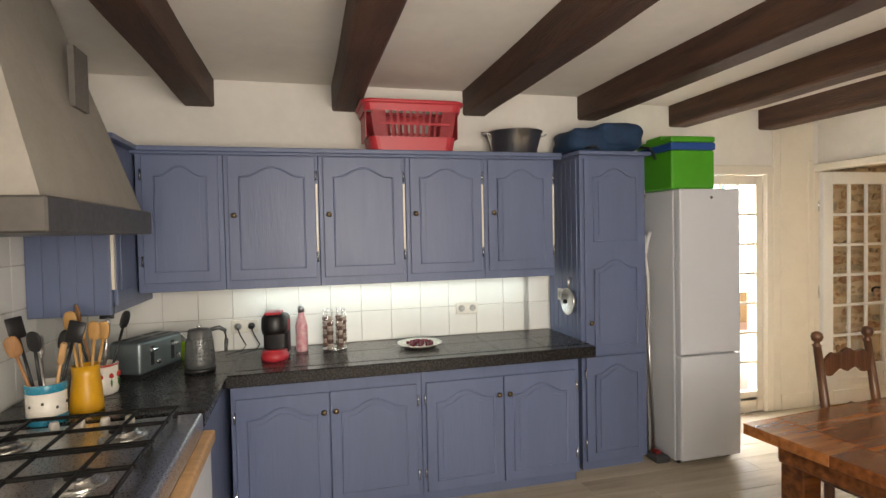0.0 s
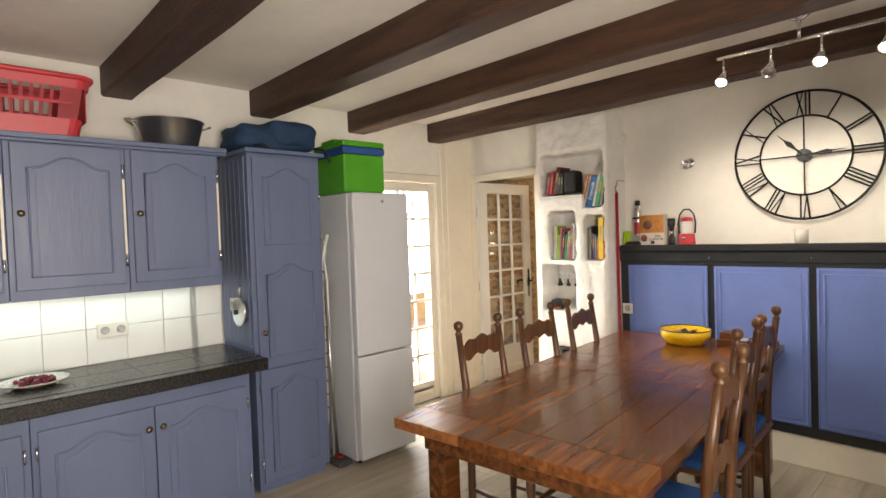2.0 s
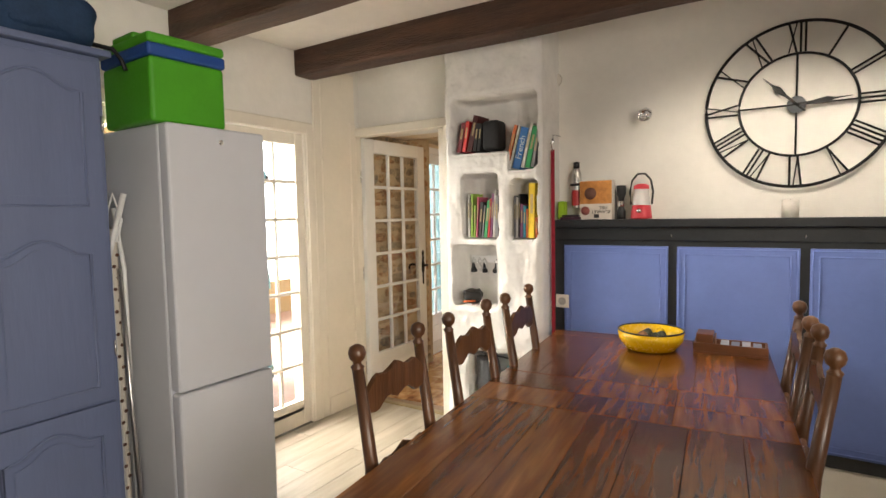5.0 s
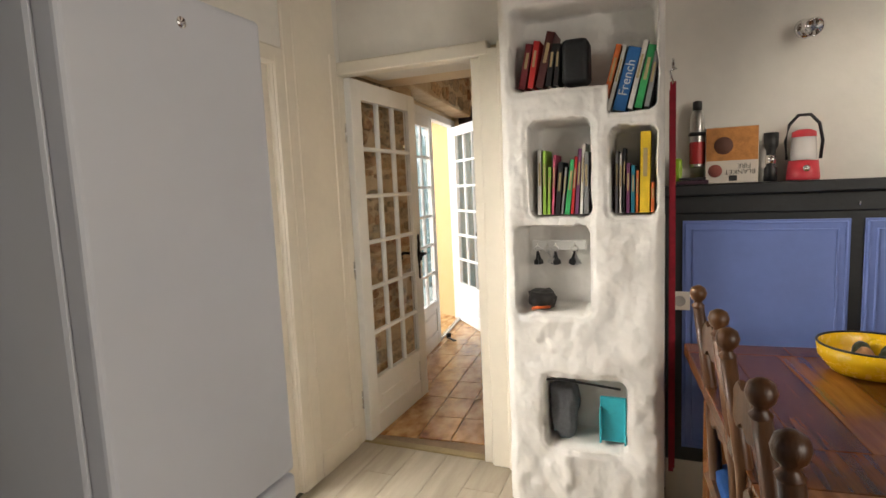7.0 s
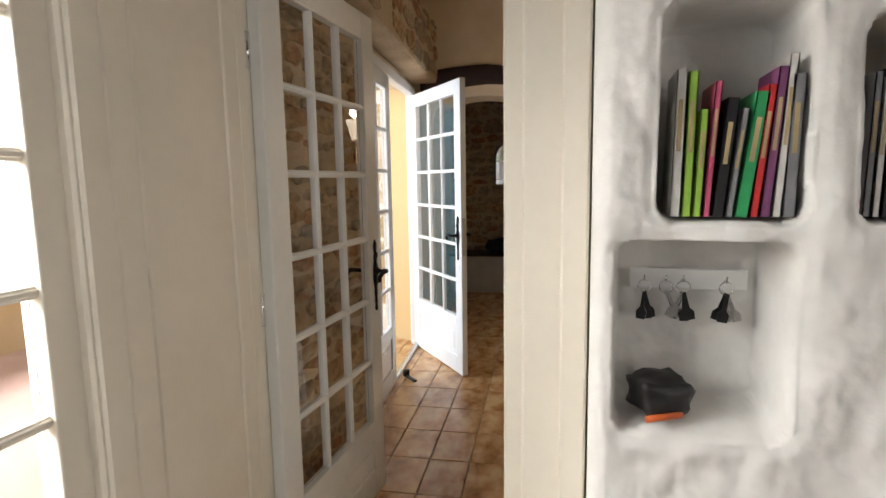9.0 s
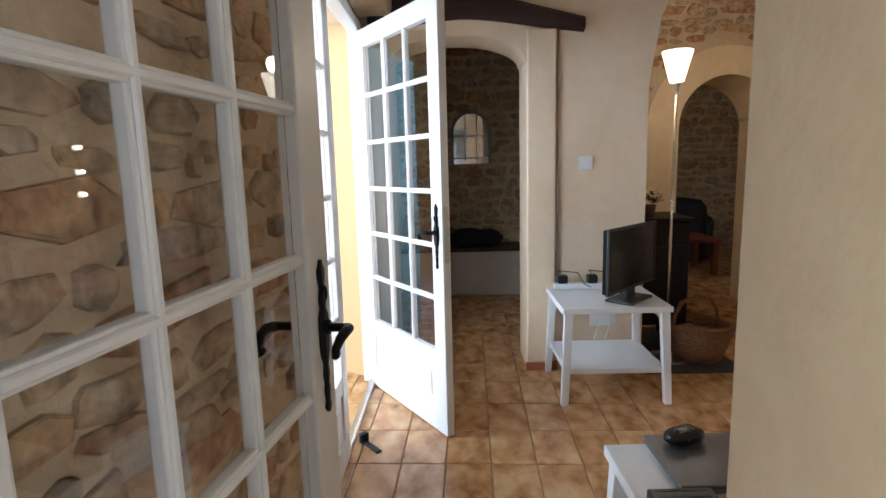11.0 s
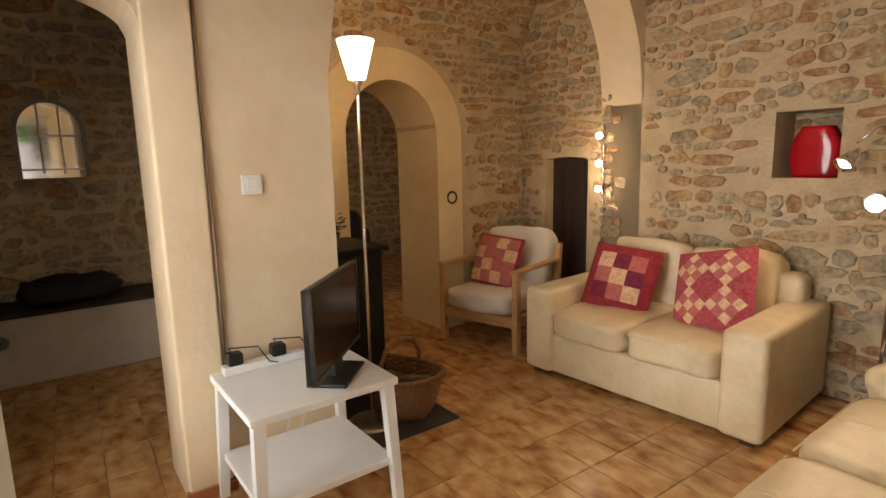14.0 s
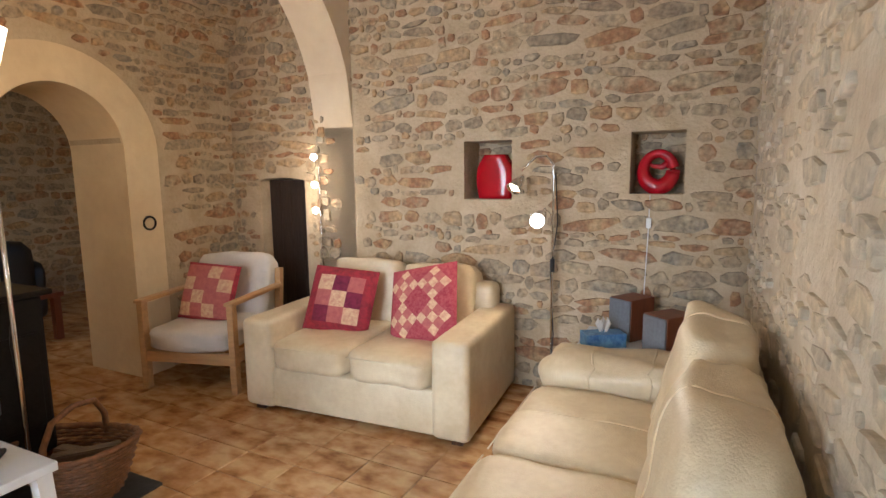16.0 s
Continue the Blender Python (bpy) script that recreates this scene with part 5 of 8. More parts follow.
# floor lamp
LP = (8.38, 2.885)
c = thing("floor_lamp", T(LP[0], LP[1], 0), "slim steel floor lamp with a lit white glass shade", "lamp")
part("base", lathe([(0, 0), (0.13, 0), (0.135, 0.012), (0.12, 0.024), (0.02, 0.03), (0, 0.03)], 28), STEEL, c)
part("pole", tube([(0, 0, 0.03), (0, 0, 1.76)], 0.009, 10), CHROME, c)
part("collar", lathe([(0.009, 1.70), (0.016, 1.745), (0.035, 1.775), (0, 1.775)], 16), CHROME, c)
part("shade", lathe([(0.042, 1.775), (0.09, 1.955), (0.086, 1.955), (0.038, 1.777), (0.0, 1.777)], 28), lit("lamp_shade_glow", (1.0, 0.80, 0.55), 5.0), c, "glowing white glass shade")
part("cord", tube([(0.012, 0.0, 0.9), (0.018, 0.01, 0.75), (0.012, 0.0, 0.6), (0.02, 0.0, 0.1)], 0.004, 6), BLACK, c)
point_light("floor_lamp_light", (LP[0], LP[1], 2.02), 20, WARM, 0.05)

# reading lamp with two heads
c = thing("reading_lamp", T(0, 0), "chrome reading lamp with two lit spot heads behind the sofa", "lamp")
px, py = 7.03, 0.60
part("base", lathe([(0, 0), (0.11, 0), (0.11, 0.02), (0, 0.03)], 24, Matrix.Translation((px, py, 0))), CHROME, c)
part("pole", tube([(px, py, 0.02), (px, py, 1.38), (px + 0.005, py, 1.46), (px + 0.04, py + 0.02, 1.505), (px + 0.09, py + 0.06, 1.50), (px + 0.15, py + 0.13, 1.42)], 0.0075, 8), CHROME, c)
part("lower_arm", tube([(px, py, 0.86), (px - 0.01, py + 0.01, 1.0), (px, py + 0.04, 1.16), (px - 0.01, py + 0.16, 1.20), (px - 0.02, py + 0.26, 1.17)], 0.006, 8), CHROME, c)
part("clamp", lathe([(0, 0.80), (0.014, 0.80), (0.014, 0.88), (0, 0.88)], 12, Matrix.Translation((px, py, 0))), BLACK, c)
part("cable", tube([(px - 0.012, py, 1.4), (px - 0.03, py, 1.1), (px + 0.012, py, 0.8), (px - 0.014, py, 0.4), (px, py + 0.02, 0.1)], 0.0035, 6), BLACK, c)
for tip, aim in (((7.20, 0.77, 1.33), (7.35, 1.25, 0.9)), ((7.0, 0.92, 1.14), (6.6, 2.2, 1.25))):
    hm = look(tip, aim)
    s = part("head", lathe([(0.012, 0.09), (0.02, 0.07), (0.042, -0.01), (0.046, -0.03), (0.042, -0.03), (0.03, 0.02), (0, 0.03)], 20, hm), CHROME, c)
    part("bulb", lathe([(0, -0.026), (0.025, -0.022), (0.036, -0.008), (0.03, 0.015), (0, 0.02)], 16, hm), lit("warm_bulb", (1.0, 0.84, 0.6), 22.0), s)
    q = hm @ Vector((0, 0, -0.07))
    sp = new("reading_spot", bpy.data.lights.new("reading_spot", "SPOT"))
    sp.data.energy, sp.data.spot_size, sp.data.spot_blend, sp.data.color, sp.data.shadow_soft_size = 20, radians(120), 0.8, WARM, 0.03
    sp.matrix_world = look(q, aim)

# string light beside the dark door
c = thing("string_light", T(0, 0), "vertical cord with three lit bulbs on the stone wall", "lamp")
sxy = LIV @ Vector((8.855, B0 + 0.03, 0))
part("cord", tube([(sxy.x, sxy.y, 1.60), (sxy.x, sxy.y, 0.9), (sxy.x + 0.01, sxy.y, 0.1)], 0.004, 6), CHROME, c)
for z in (1.54, 1.335, 1.145):
    s = part("socket", tube([(sxy.x, sxy.y, z + 0.01), (sxy.x - 0.01, sxy.y + 0.04, z)], 0.014, 10), CHROME, c)
    part("bulb", lathe([(0, -0.028), (0.022, -0.016), (0.026, 0), (0.02, 0.016), (0, 0.024)], 14, Matrix.Translation((sxy.x - 0.012, sxy.y + 0.06, z))), lit("string_bulb", (1.0, 0.86, 0.62), 18.0), s)
    point_light("string_bulb_light", (sxy.x - 0.03, sxy.y + 0.12, z), 1.3, WARM, 0.02)

# television
c = thing("television", T(7.84, 3.24, 0.541, -37), "small black flat television on the white side table", "television")
part("screen", b1((-0.275, -0.018, 0.075), (0.275, 0.018, 0.415), 0.006), mat("gloss_black", (0.008, 0.008, 0.009), 0.12), c)
part("bezel", boxes([((-0.28, -0.021, 0.07), (0.28, -0.006, 0.085)), ((-0.28, -0.021, 0.405), (0.28, -0.006, 0.42)), ((-0.28, -0.021, 0.07), (-0.267, -0.006, 0.42)), ((0.267, -0.021, 0.07), (0.28, -0.006, 0.42))]), BLACK, c)
part("neck", b1((-0.05, -0.012, 0.015), (0.05, 0.02, 0.085), 0.006), BLACK, c)
part("foot", b1((-0.13, -0.08, 0.0), (0.13, 0.08, 0.016), 0.008), BLACK, c)

# dark old door in the stone wall
d = tagged(new("door_6"), "low dark wooden door set back in the stone wall", "door", kind="structure")
d.matrix_basis = LIV @ T(0, 0)
for k in range(4):
    part("board", b1((9.025 + k * 0.111, B0 - 0.14, 0.0), (9.133 + k * 0.111, B0 - 0.10, 1.37), 0.004), DARK_DOOR, d)
part("latch", b1((9.05, B0 - 0.10, 0.55), (9.075, B0 - 0.09, 0.75)), IRON, d)

# ---- floors, tile by tile ----
kf = bpy.data.objects["floor_kitchen"]
for r in range(25):
    y0 = SY + 0.185 * r
    x0 = WX - (0.37 * (r % 3))
    while x0 < EX:
        a, b = max(x0, WX), min(x0 + 1.21, EX - 0.012)
        if b - a > 0.05 and y0 < 4.29:
            part("floor_plank", b1((a + 0.0008, y0 + 0.0008, -0.006), (b - 0.0008, min(y0 + 0.185, 4.3) - 0.0008, 0.0), 0.0012, 1), PLANK, kf)
        x0 += 1.21
lf = bpy.data.objects["floor_living"]
TA, TB = 0.305, 0.2
LAID = Matrix.Translation((7.445, 3.087, 0)) @ Matrix.Rotation(radians(-2.1), 4, "Z")
bm = b1((0.002, 0.002, -0.008), (TA - 0.002, TB - 0.002, 0.0), 0.003, 1)
tile_me = bpy.data.meshes.new("tile")
bm.to_mesh(tile_me)
bm.free()
tile_me.materials.append(FLOOR_TILE)
rest = bmesh.new()
rt = random.Random(21)
count = 0
for i in range(-8, 20):
    for j in range(-25, 6):
        mid = LAID @ Vector((TA * (i + 0.5), TB * (j + 0.5), 0))
        if mid.y > 4.0 or mid.x < 5.3:
            continue
        w = LIV @ mid
        if w.x < EX + 0.17 or (mid.y < B0 - 0.15 and mid.x < 10.3):
            continue
        if w.x < 5.62 and not (3.5 < w.y < 4.4):
            continue
        if mid.x < 9.3 and mid.y > 0.9 and count < 300:
            ob = new("tile", tile_me)
            ob.parent = lf
            ob.matrix_basis = LAID @ Matrix.Translation((TA * i, TB * j, rt.uniform(-0.0008, 0.0008)))
            count += 1
        else:
            box(rest, (TA * i + 0.002, TB * j + 0.002, -0.008), (TA * (i + 1) - 0.002, TB * (j + 1) - 0.002, 0.0), LAID)
o = part("tile_rest", rest, FLOOR_TILE, lf)
tagged(o, kind="stuff")


# ---- rubble stones ----
def stone_poly(rnd, u0, u1, v0, v1):
    cu, cv, hu, hv = (u0 + u1) / 2, (v0 + v1) / 2, (u1 - u0) / 2, (v1 - v0) / 2
    n = rnd.choice((6, 7, 7, 8, 9, 10))
    tilt = rnd.uniform(-0.16, 0.16)
    pts = []
    e = rnd.uniform(2.6, 5.5)
    ph = rnd.uniform(0, 0.6)
    for k in range(n):
        a = 2 * math.pi * (k + ph) / n + rnd.uniform(-0.3, 0.3)
        ca, sa = math.cos(a), math.sin(a)
        r = (abs(ca) ** e + abs(sa) ** e) ** (-1 / e) * rnd.uniform(0.86, 1.12)
        x, y = r * ca * hu, r * sa * hv
        pts.append((cu + x - tilt * y, cv + y + tilt * x))
    return pts


def stones(owner, place, us, vs, free, rnd, keep=0, hmean=0.074, skip=0.03, material=STONE):
    """Courses of rough stones over a surface; place(u, v, out) gives a point lifted off it."""
    rest, made = bmesh.new(), 0
    v = vs[0]
    while v < vs[1] - 0.03:
        h = rnd.uniform(0.6, 1.5) * hmean
        u = us[0] - rnd.uniform(0, 0.2)
        while u < us[1]:
            w = h * rnd.choice((0.8, 1.1, 1.4, 1.8, 2.2, 2.8, 3.6)) * rnd.uniform(0.85, 1.15)
            w = min(max(w, 0.05), 0.36)
            hh = h * rnd.uniform(0.78, 1.06)
            v0 = v + (h - hh) * rnd.random() + rnd.uniform(-0.016, 0.016)
            g = rnd.uniform(0.002, 0.009)
            u0, u1, w0, w1 = max(u, us[0]) + g, min(u + w, us[1]) - g, max(v0 + g * 0.7, vs[0]), min(v0 + hh - g * 0.6, vs[1])
            u += w
            if u1 - u0 < 0.03 or w1 - w0 < 0.02 or rnd.random() < skip:
                continue
            if not all(free(a, b) for a in (u0, (u0 + u1) / 2, u1) for b in (w0, (w0 + w1) / 2, w1)):
                continue
            poly = stone_poly(rnd, u0, u1, w0, w1)
            cu, cv = (u0 + u1) / 2, (w0 + w1) / 2
            out = rnd.uniform(0.004, 0.020)
            bm = bmesh.new() if made < keep else rest
            o = [bm.verts.new(place(a, b, -0.006)) for a, b in poly]
            m_ = [bm.verts.new(place(cu + (a - cu) * 0.97, cv + (b - cv) * 0.95, out * 0.7)) for a, b in poly]
            i_ = [bm.verts.new(place(cu + (a - cu) * 0.86, cv + (b - cv) * 0.82, out + rnd.uniform(-0.003, 0.003))) for a, b in poly]
            n = len(poly)
            for k in range(n):
                j = (k + 1) % n
                bm.faces.new((o[k], o[j], m_[j], m_[k]))
                f = bm.faces.new((m_[k], m_[j], i_[j], i_[k]))
            bm.faces.new(i_)
            if made < keep:
                part("stone", bm, material, owner)
            made += 1
        v += h
    if len(rest.verts):
        tagged(part("stone_rest", rest, material, owner), kind="stuff")
    else:
        rest.free()


rnd = random.Random(7)


def outside(rects, pad=0.012):
    return lambda u, v: not any(a - pad < u < b + pad and c - pad < v < d + pad for a, b, c, d in rects)


sth = bpy.data.objects["wall_living_south"]
rects = [(a, b, z0, z1) for a, b, z0, z1, r in SOUTH_OPEN] + [(8.56, 8.66, 0, 2.0)]
stones(sth, lambda u, v, o: (u, B0 + o, v), (A0, 8.9), (0.0, 2.95), outside(rects), rnd, 290)
stones(bpy.data.objects["wall_living_south_east"], lambda u, v, o: (u, B0 + o, v), (8.9, EA), (0.0, 2.95), outside([(9.02, 9.47, 0, 1.40)]), rnd, 120)
stones(bpy.data.objects["wall_living_south_back"], lambda u, v, o: (u, B0 - 0.285 + o, v), (6.2, 7.9), (1.2, 1.66), lambda u, v: True, rnd, 40)
stones(bpy.data.objects["wall_living_west"], lambda u, v, o: (A0 + o, u, v), (B0, 2.75), (0.0, 2.95), lambda u, v: True, rnd, 290, 0.066, 0.25, STONE_LIMED)


def east_free(u, v):
    r = 0.66
    if v < 1.575:
        return not (0.32 < u < 1.65)
    return math.hypot(u - 0.985, v - 1.575) > r


stones(bpy.data.objects["wall_living_east"], lambda u, v, o: (EA - o, u, v), (B0, 2.06), (0.0, 2.17), east_free, rnd, 150)


def vault_place(u, v, o):
    k = v / 1.75
    p = vault_point(u, k)
    n = Vector((-math.cos(k * math.pi / 2), 0, -math.sin(k * math.pi / 2)))
    return p + n * o


def vault_free(u, v):
    p = vault_point(u, v / 1.75)
    return math.hypot(u - 0.985, p.z - 1.575) > 0.66


stones(bpy.data.objects["ceiling_vault"], vault_place, (B0, 2.06), (0.0, 1.72), vault_free, rnd, 250)
stones(bpy.data.objects["wall_vestibule_back"], lambda u, v, o: (11.0 - o, u, v), (2.4, 3.76), (0.4, 2.8), lambda u, v: True, rnd, 200, 0.11)
stones(bpy.data.objects["wall_far_room"], lambda u, v, o: (13.2 - o, u, v), (-1.4, 3.4), (0.0, 2.55), lambda u, v: True, rnd, 0, 0.10)
stones(bpy.data.objects["wall_passage_north"], lambda u, v, o: (u, 4.42 - o, v), (EX + 0.06, 6.15), (0.0, 2.55), lambda u, v: True, rnd, 150, 0.07, 0.10)

# ---- wall tiles behind the worktop ----
def shared(name, bm, material):
    me = bpy.data.meshes.new(name)
    bmesh.ops.recalc_face_normals(bm, faces=bm.faces)
    bm.to_mesh(me)
    bm.free()
    me.materials.append(material)
    return me


WT = 0.20
tm = shared("wall_tile", b1((0.0015, -0.007, 0.0015), (WT - 0.0015, 0, WT - 0.0015), 0.002, 1), WALL_TILE)
struct("tile_bed", boxes([((WX + 0.001, NY - 0.003, 0.86), (2.42, NY, 1.50)), ((WX, 1.6, 0.86), (WX + 0.003, NY, 1.62))]), mat("white_grout", (0.62, 0.60, 0.54), 0.9), "pale grout bed behind the wall tiles", "trim")
bed = bpy.data.objects["tile_bed"]
for i in range(15):
    for j in range(3):
        ob = new("tile", tm)
        ob.parent = bed
        ob.location = (WX + 0.01 + i * WT - (0.045 if i == 14 else 0), NY - 0.003, 0.872 + j * WT)
for i in range(12):
    for j in range(4):
        ob = new("tile", tm)
        ob.parent = bed
        ob.matrix_basis = T(WX + 0.003, 1.72 + i * WT, 0.872 + j * WT, 90)

# ---- on the worktop ----
Z0 = 0.871


def pot(m, r, h, body, label, bands, tools):
    c = thing("utensil_pot", m, label, "pot", "utensil pots")
    part("body", lathe([(0, 0), (r * 0.92, 0), (r, 0.01), (r, h), (r * 0.93, h), (r * 0.9, 0.02), (0, 0.015)], 28), body, c)
    for z0, z1, mt in bands:
        part("band", lathe([(r + 0.0008, z0), (r + 0.0022, z0 + 0.002), (r + 0.0022, z1 - 0.002), (r + 0.0008, z1)], 28), mt, c)
    rr = random.Random(int(r * 1e4) + len(tools))
    for k, (mt, ln, kind) in enumerate(tools):
        a = 2 * math.pi * k / len(tools) + 0.3
        dx, dy = math.cos(a), math.sin(a)
        p0, p1 = Vector((dx * r * 0.3, dy * r * 0.3, 0.02)), Vector((dx * r * 1.35, dy * r * 1.35, ln))
        bm = tube([p0, (p0 + p1) / 2, p1], [0.005, 0.006, 0.006], 8)
        q = Matrix.Translation(p1) @ (p1 - p0).to_track_quat("Z", "Y").to_matrix().to_4x4() @ Matrix.Rotation(rr.uniform(0, 3), 4, "Z")
        if kind == "spoon":
            lump(bm, (-0.026, -0.007, -0.01), (0.026, 0.007, 0.075), 4, 0.9, 0.0, q)
        elif kind == "turner":
            box(bm, (-0.032, -0.003, 0.0), (0.032, 0.003, 0.085), q, 0.003, 1)
        else:
            lump(bm, (-0.012, -0.012, -0.02), (0.012, 0.012, 0.07), 3, 0.5, 0.0, q)
        part("utensil", bm, mt, c, "", True)
    return c


WOOD_SPOON = mat("spoon_wood", (0.40, 0.20, 0.075), 0.6, var=0.15, stretch=(6, 6, 1))
CERAMIC = mat("white_ceramic", (0.74, 0.70, 0.62), 0.25, var=0.03)
TEAL = mat("teal_glaze", (0.03, 0.24, 0.36), 0.25, var=0.06)
OLIVE = mat("olive_paint", (0.05, 0.055, 0.02), 0.4)
pot(T(-0.29, 2.99, Z0), 0.068, 0.155, CERAMIC, "white pot with teal bands, full of black kitchen tools", [(0.0, 0.032, TEAL), (0.122, 0.155, TEAL)], [(BLACK, 0.30, "turner"), (BLACK, 0.27, "spoon"), (STEEL, 0.26, "x"), (BLACK, 0.33, "turner"), (WOOD_SPOON, 0.28, "spoon"), (BLACK, 0.30, "spoon"), (PINE, 0.25, "x")])
o = bpy.data.objects["utensil_pot"]
for k in range(9):
    a = k * 0.7
    part("painted_olive", lathe([(0, -0.007), (0.005, -0.003), (0.005, 0.003), (0, 0.007)], 8, Matrix.Translation((0.068 * math.cos(a), 0.068 * math.sin(a), 0.075 + 0.012 * math.sin(k * 2.1)))), OLIVE, o)
pot(T(-0.22, 3.36, Z0), 0.07, 0.14, CERAMIC, "white pot painted with red tulips, full of dark ladles", [(0.13, 0.14, mat("red_glaze", (0.4, 0.05, 0.03), 0.3))], [(BLACK, 0.30, "spoon"), (BLACK, 0.33, "turner"), (WOOD_SPOON, 0.34, "spoon"), (BLACK, 0.28, "spoon"), (STEEL, 0.29, "x")])
o = bpy.data.objects["utensil_pot.001"]
for k in range(5):
    a = -1.9 + k * 0.62
    mm = Matrix.Translation((0.0705 * math.cos(a), 0.0705 * math.sin(a), 0.085))
    part("painted_tulip", lathe([(0, -0.012), (0.011, -0.004), (0.009, 0.008), (0.0, 0.014)], 8, mm), mat("tulip_red", (0.48, 0.03, 0.02), 0.4), o)
    part("painted_leaf", lathe([(0, -0.055), (0.004, -0.04), (0.005, -0.025), (0, -0.012)], 8, mm), mat("leaf_green", (0.06, 0.18, 0.03), 0.5), o)
c = thing("utensil_jug", T(-0.19, 3.10, Z0), "yellow jug holding wooden spoons", "jug", "utensil pots")
part("body", lathe([(0, 0), (0.062, 0), (0.064, 0.01), (0.058, 0.08), (0.05, 0.15), (0.052, 0.19), (0.047, 0.19), (0.044, 0.15), (0.05, 0.02), (0, 0.015)], 28), mat("mustard_glaze", (0.62, 0.32, 0.012), 0.3, var=0.05), c)
for k, (dx, dy, ln) in enumerate(((0.02, 0.0, 0.30), (-0.03, 0.01, 0.33), (0.0, -0.03, 0.31), (0.03, 0.03, 0.29), (-0.02, -0.02, 0.35))):
    bm = tube([(dx * 0.4, dy * 0.4, 0.03), (dx * 1.8, dy * 1.8, ln)], 0.006, 8)
    lump(bm, (dx * 1.8 - 0.024, dy * 1.8 - 0.006, ln - 0.01), (dx * 1.8 + 0.024, dy * 1.8 + 0.006, ln + 0.07), 4, 0.85, 0.0)
    part("wooden_spoon", bm, mat("yellow_spoon_wood", (0.55, 0.30, 0.09), 0.5, var=0.12), c, "", True)

# toaster
c = thing("toaster", T(-0.13, 3.77, Z0, 66), "brushed grey four-slice toaster", "toaster")
part("body", b1((-0.17, -0.09, 0.012), (0.17, 0.09, 0.185), 0.022, 4), mat("toaster_metal", (0.20, 0.24, 0.25), 0.35, 0.7, var=0.08), c, "", True)
part("base", b1((-0.16, -0.085, 0.0), (0.16, 0.085, 0.016)), BLACK, c)
for x in (-0.08, 0.08):
    for y in (-0.035, 0.035):
        part("slot", b1((x - 0.06, y - 0.013, 0.183), (x + 0.06, y + 0.013, 0.187)), BLACK, c)
    part("lever_slot", b1((x - 0.012, -0.093, 0.05), (x + 0.012, -0.089, 0.15)), BLACK, c)
    part("lever", b1((x - 0.022, -0.115, 0.125), (x + 0.022, -0.09, 0.14), 0.004), CHROME, c)
    part("dial", lathe([(0, 0), (0.014, 0), (0.012, 0.012), (0, 0.012)], 14, Matrix.Translation((x + 0.04, -0.09, 0.06)) @ Matrix.Rotation(radians(90), 4, "X")), CHROME, c)
# kettle
c = thing("kettle", T(0.15, 3.66, Z0, 15), "grey textured electric kettle with a loop handle", "kettle")
KG = mat("kettle_grey", (0.14, 0.145, 0.145), 0.32, 0.3, var=0.08)
part("base", lathe([(0, 0), (0.078, 0), (0.08, 0.018), (0.07, 0.022), (0, 0.022)], 26), BLACK, c)
part("body", lathe([(0, 0.022), (0.074, 0.022), (0.077, 0.05), (0.070, 0.15), (0.060, 0.215), (0.05, 0.225), (0, 0.228)], 28), KG, c)
for k in range(7):
    for j in range(9):
        a = radians(-150 + j * 14)
        r = 0.0765 - 0.0085 * (k / 6)
        part("facet", lathe([(0, -0.007), (0.005, 0), (0, 0.007)], 4, Matrix.Translation((r * math.cos(a), r * math.sin(a), 0.07 + k * 0.018))), KG, c)
part("lid_knob", lathe([(0, 0.226), (0.012, 0.228), (0.014, 0.24), (0, 0.245)], 14), CHROME, c)
part("handle", tube([(0.055, 0.0, 0.215), (0.10, 0.0, 0.222), (0.128, 0.0, 0.205), (0.135, 0.0, 0.15), (0.13, 0.0, 0.09)], [0.011, 0.012, 0.012, 0.011, 0.009], 10), KG, c)
part("spout", prism([(-0.058, 0.17), (-0.092, 0.215), (-0.055, 0.218)], 0.036, Matrix.Translation((0, -0.018, 0))), KG, c)
# green cup
c = thing("cup", T(0.02, 3.99, Z0), "lime green plastic cup", "cup")
part("body", lathe([(0, 0), (0.03, 0), (0.037, 0.10), (0.034, 0.10), (0.028, 0.006), (0, 0.006)], 22), mat("lime_plastic", (0.33, 0.55, 0.02), 0.35), c)
# coffee machine
c = thing("coffee_machine", T(0.53, 3.85, Z0, -6), "black and red capsule coffee machine", "coffee machine")
part("body", b1((-0.07, -0.03, 0.0), (0.07, 0.13, 0.25), 0.03, 4), BLACK, c, "", True)
part("head", lathe([(0, 0), (0.07, 0.0), (0.075, 0.03), (0.072, 0.09), (0.05, 0.12), (0, 0.128)], 26, Matrix.Translation((0, -0.03, 0.15))), BLACK, c)
part("lever", b1((-0.045, -0.10, 0.262), (0.045, 0.02, 0.278), 0.008), RED_PLASTIC, c, "red lever")
part("drip_tray", lathe([(0, 0), (0.074, 0), (0.078, 0.02), (0.07, 0.055), (0, 0.055)], 24, Matrix.Translation((0, -0.05, 0))), RED_PLASTIC, c, "red drip tray")
part("red_side", b1((0.068, -0.03, 0.16), (0.074, 0.05, 0.22), 0.003), RED_PLASTIC, c)
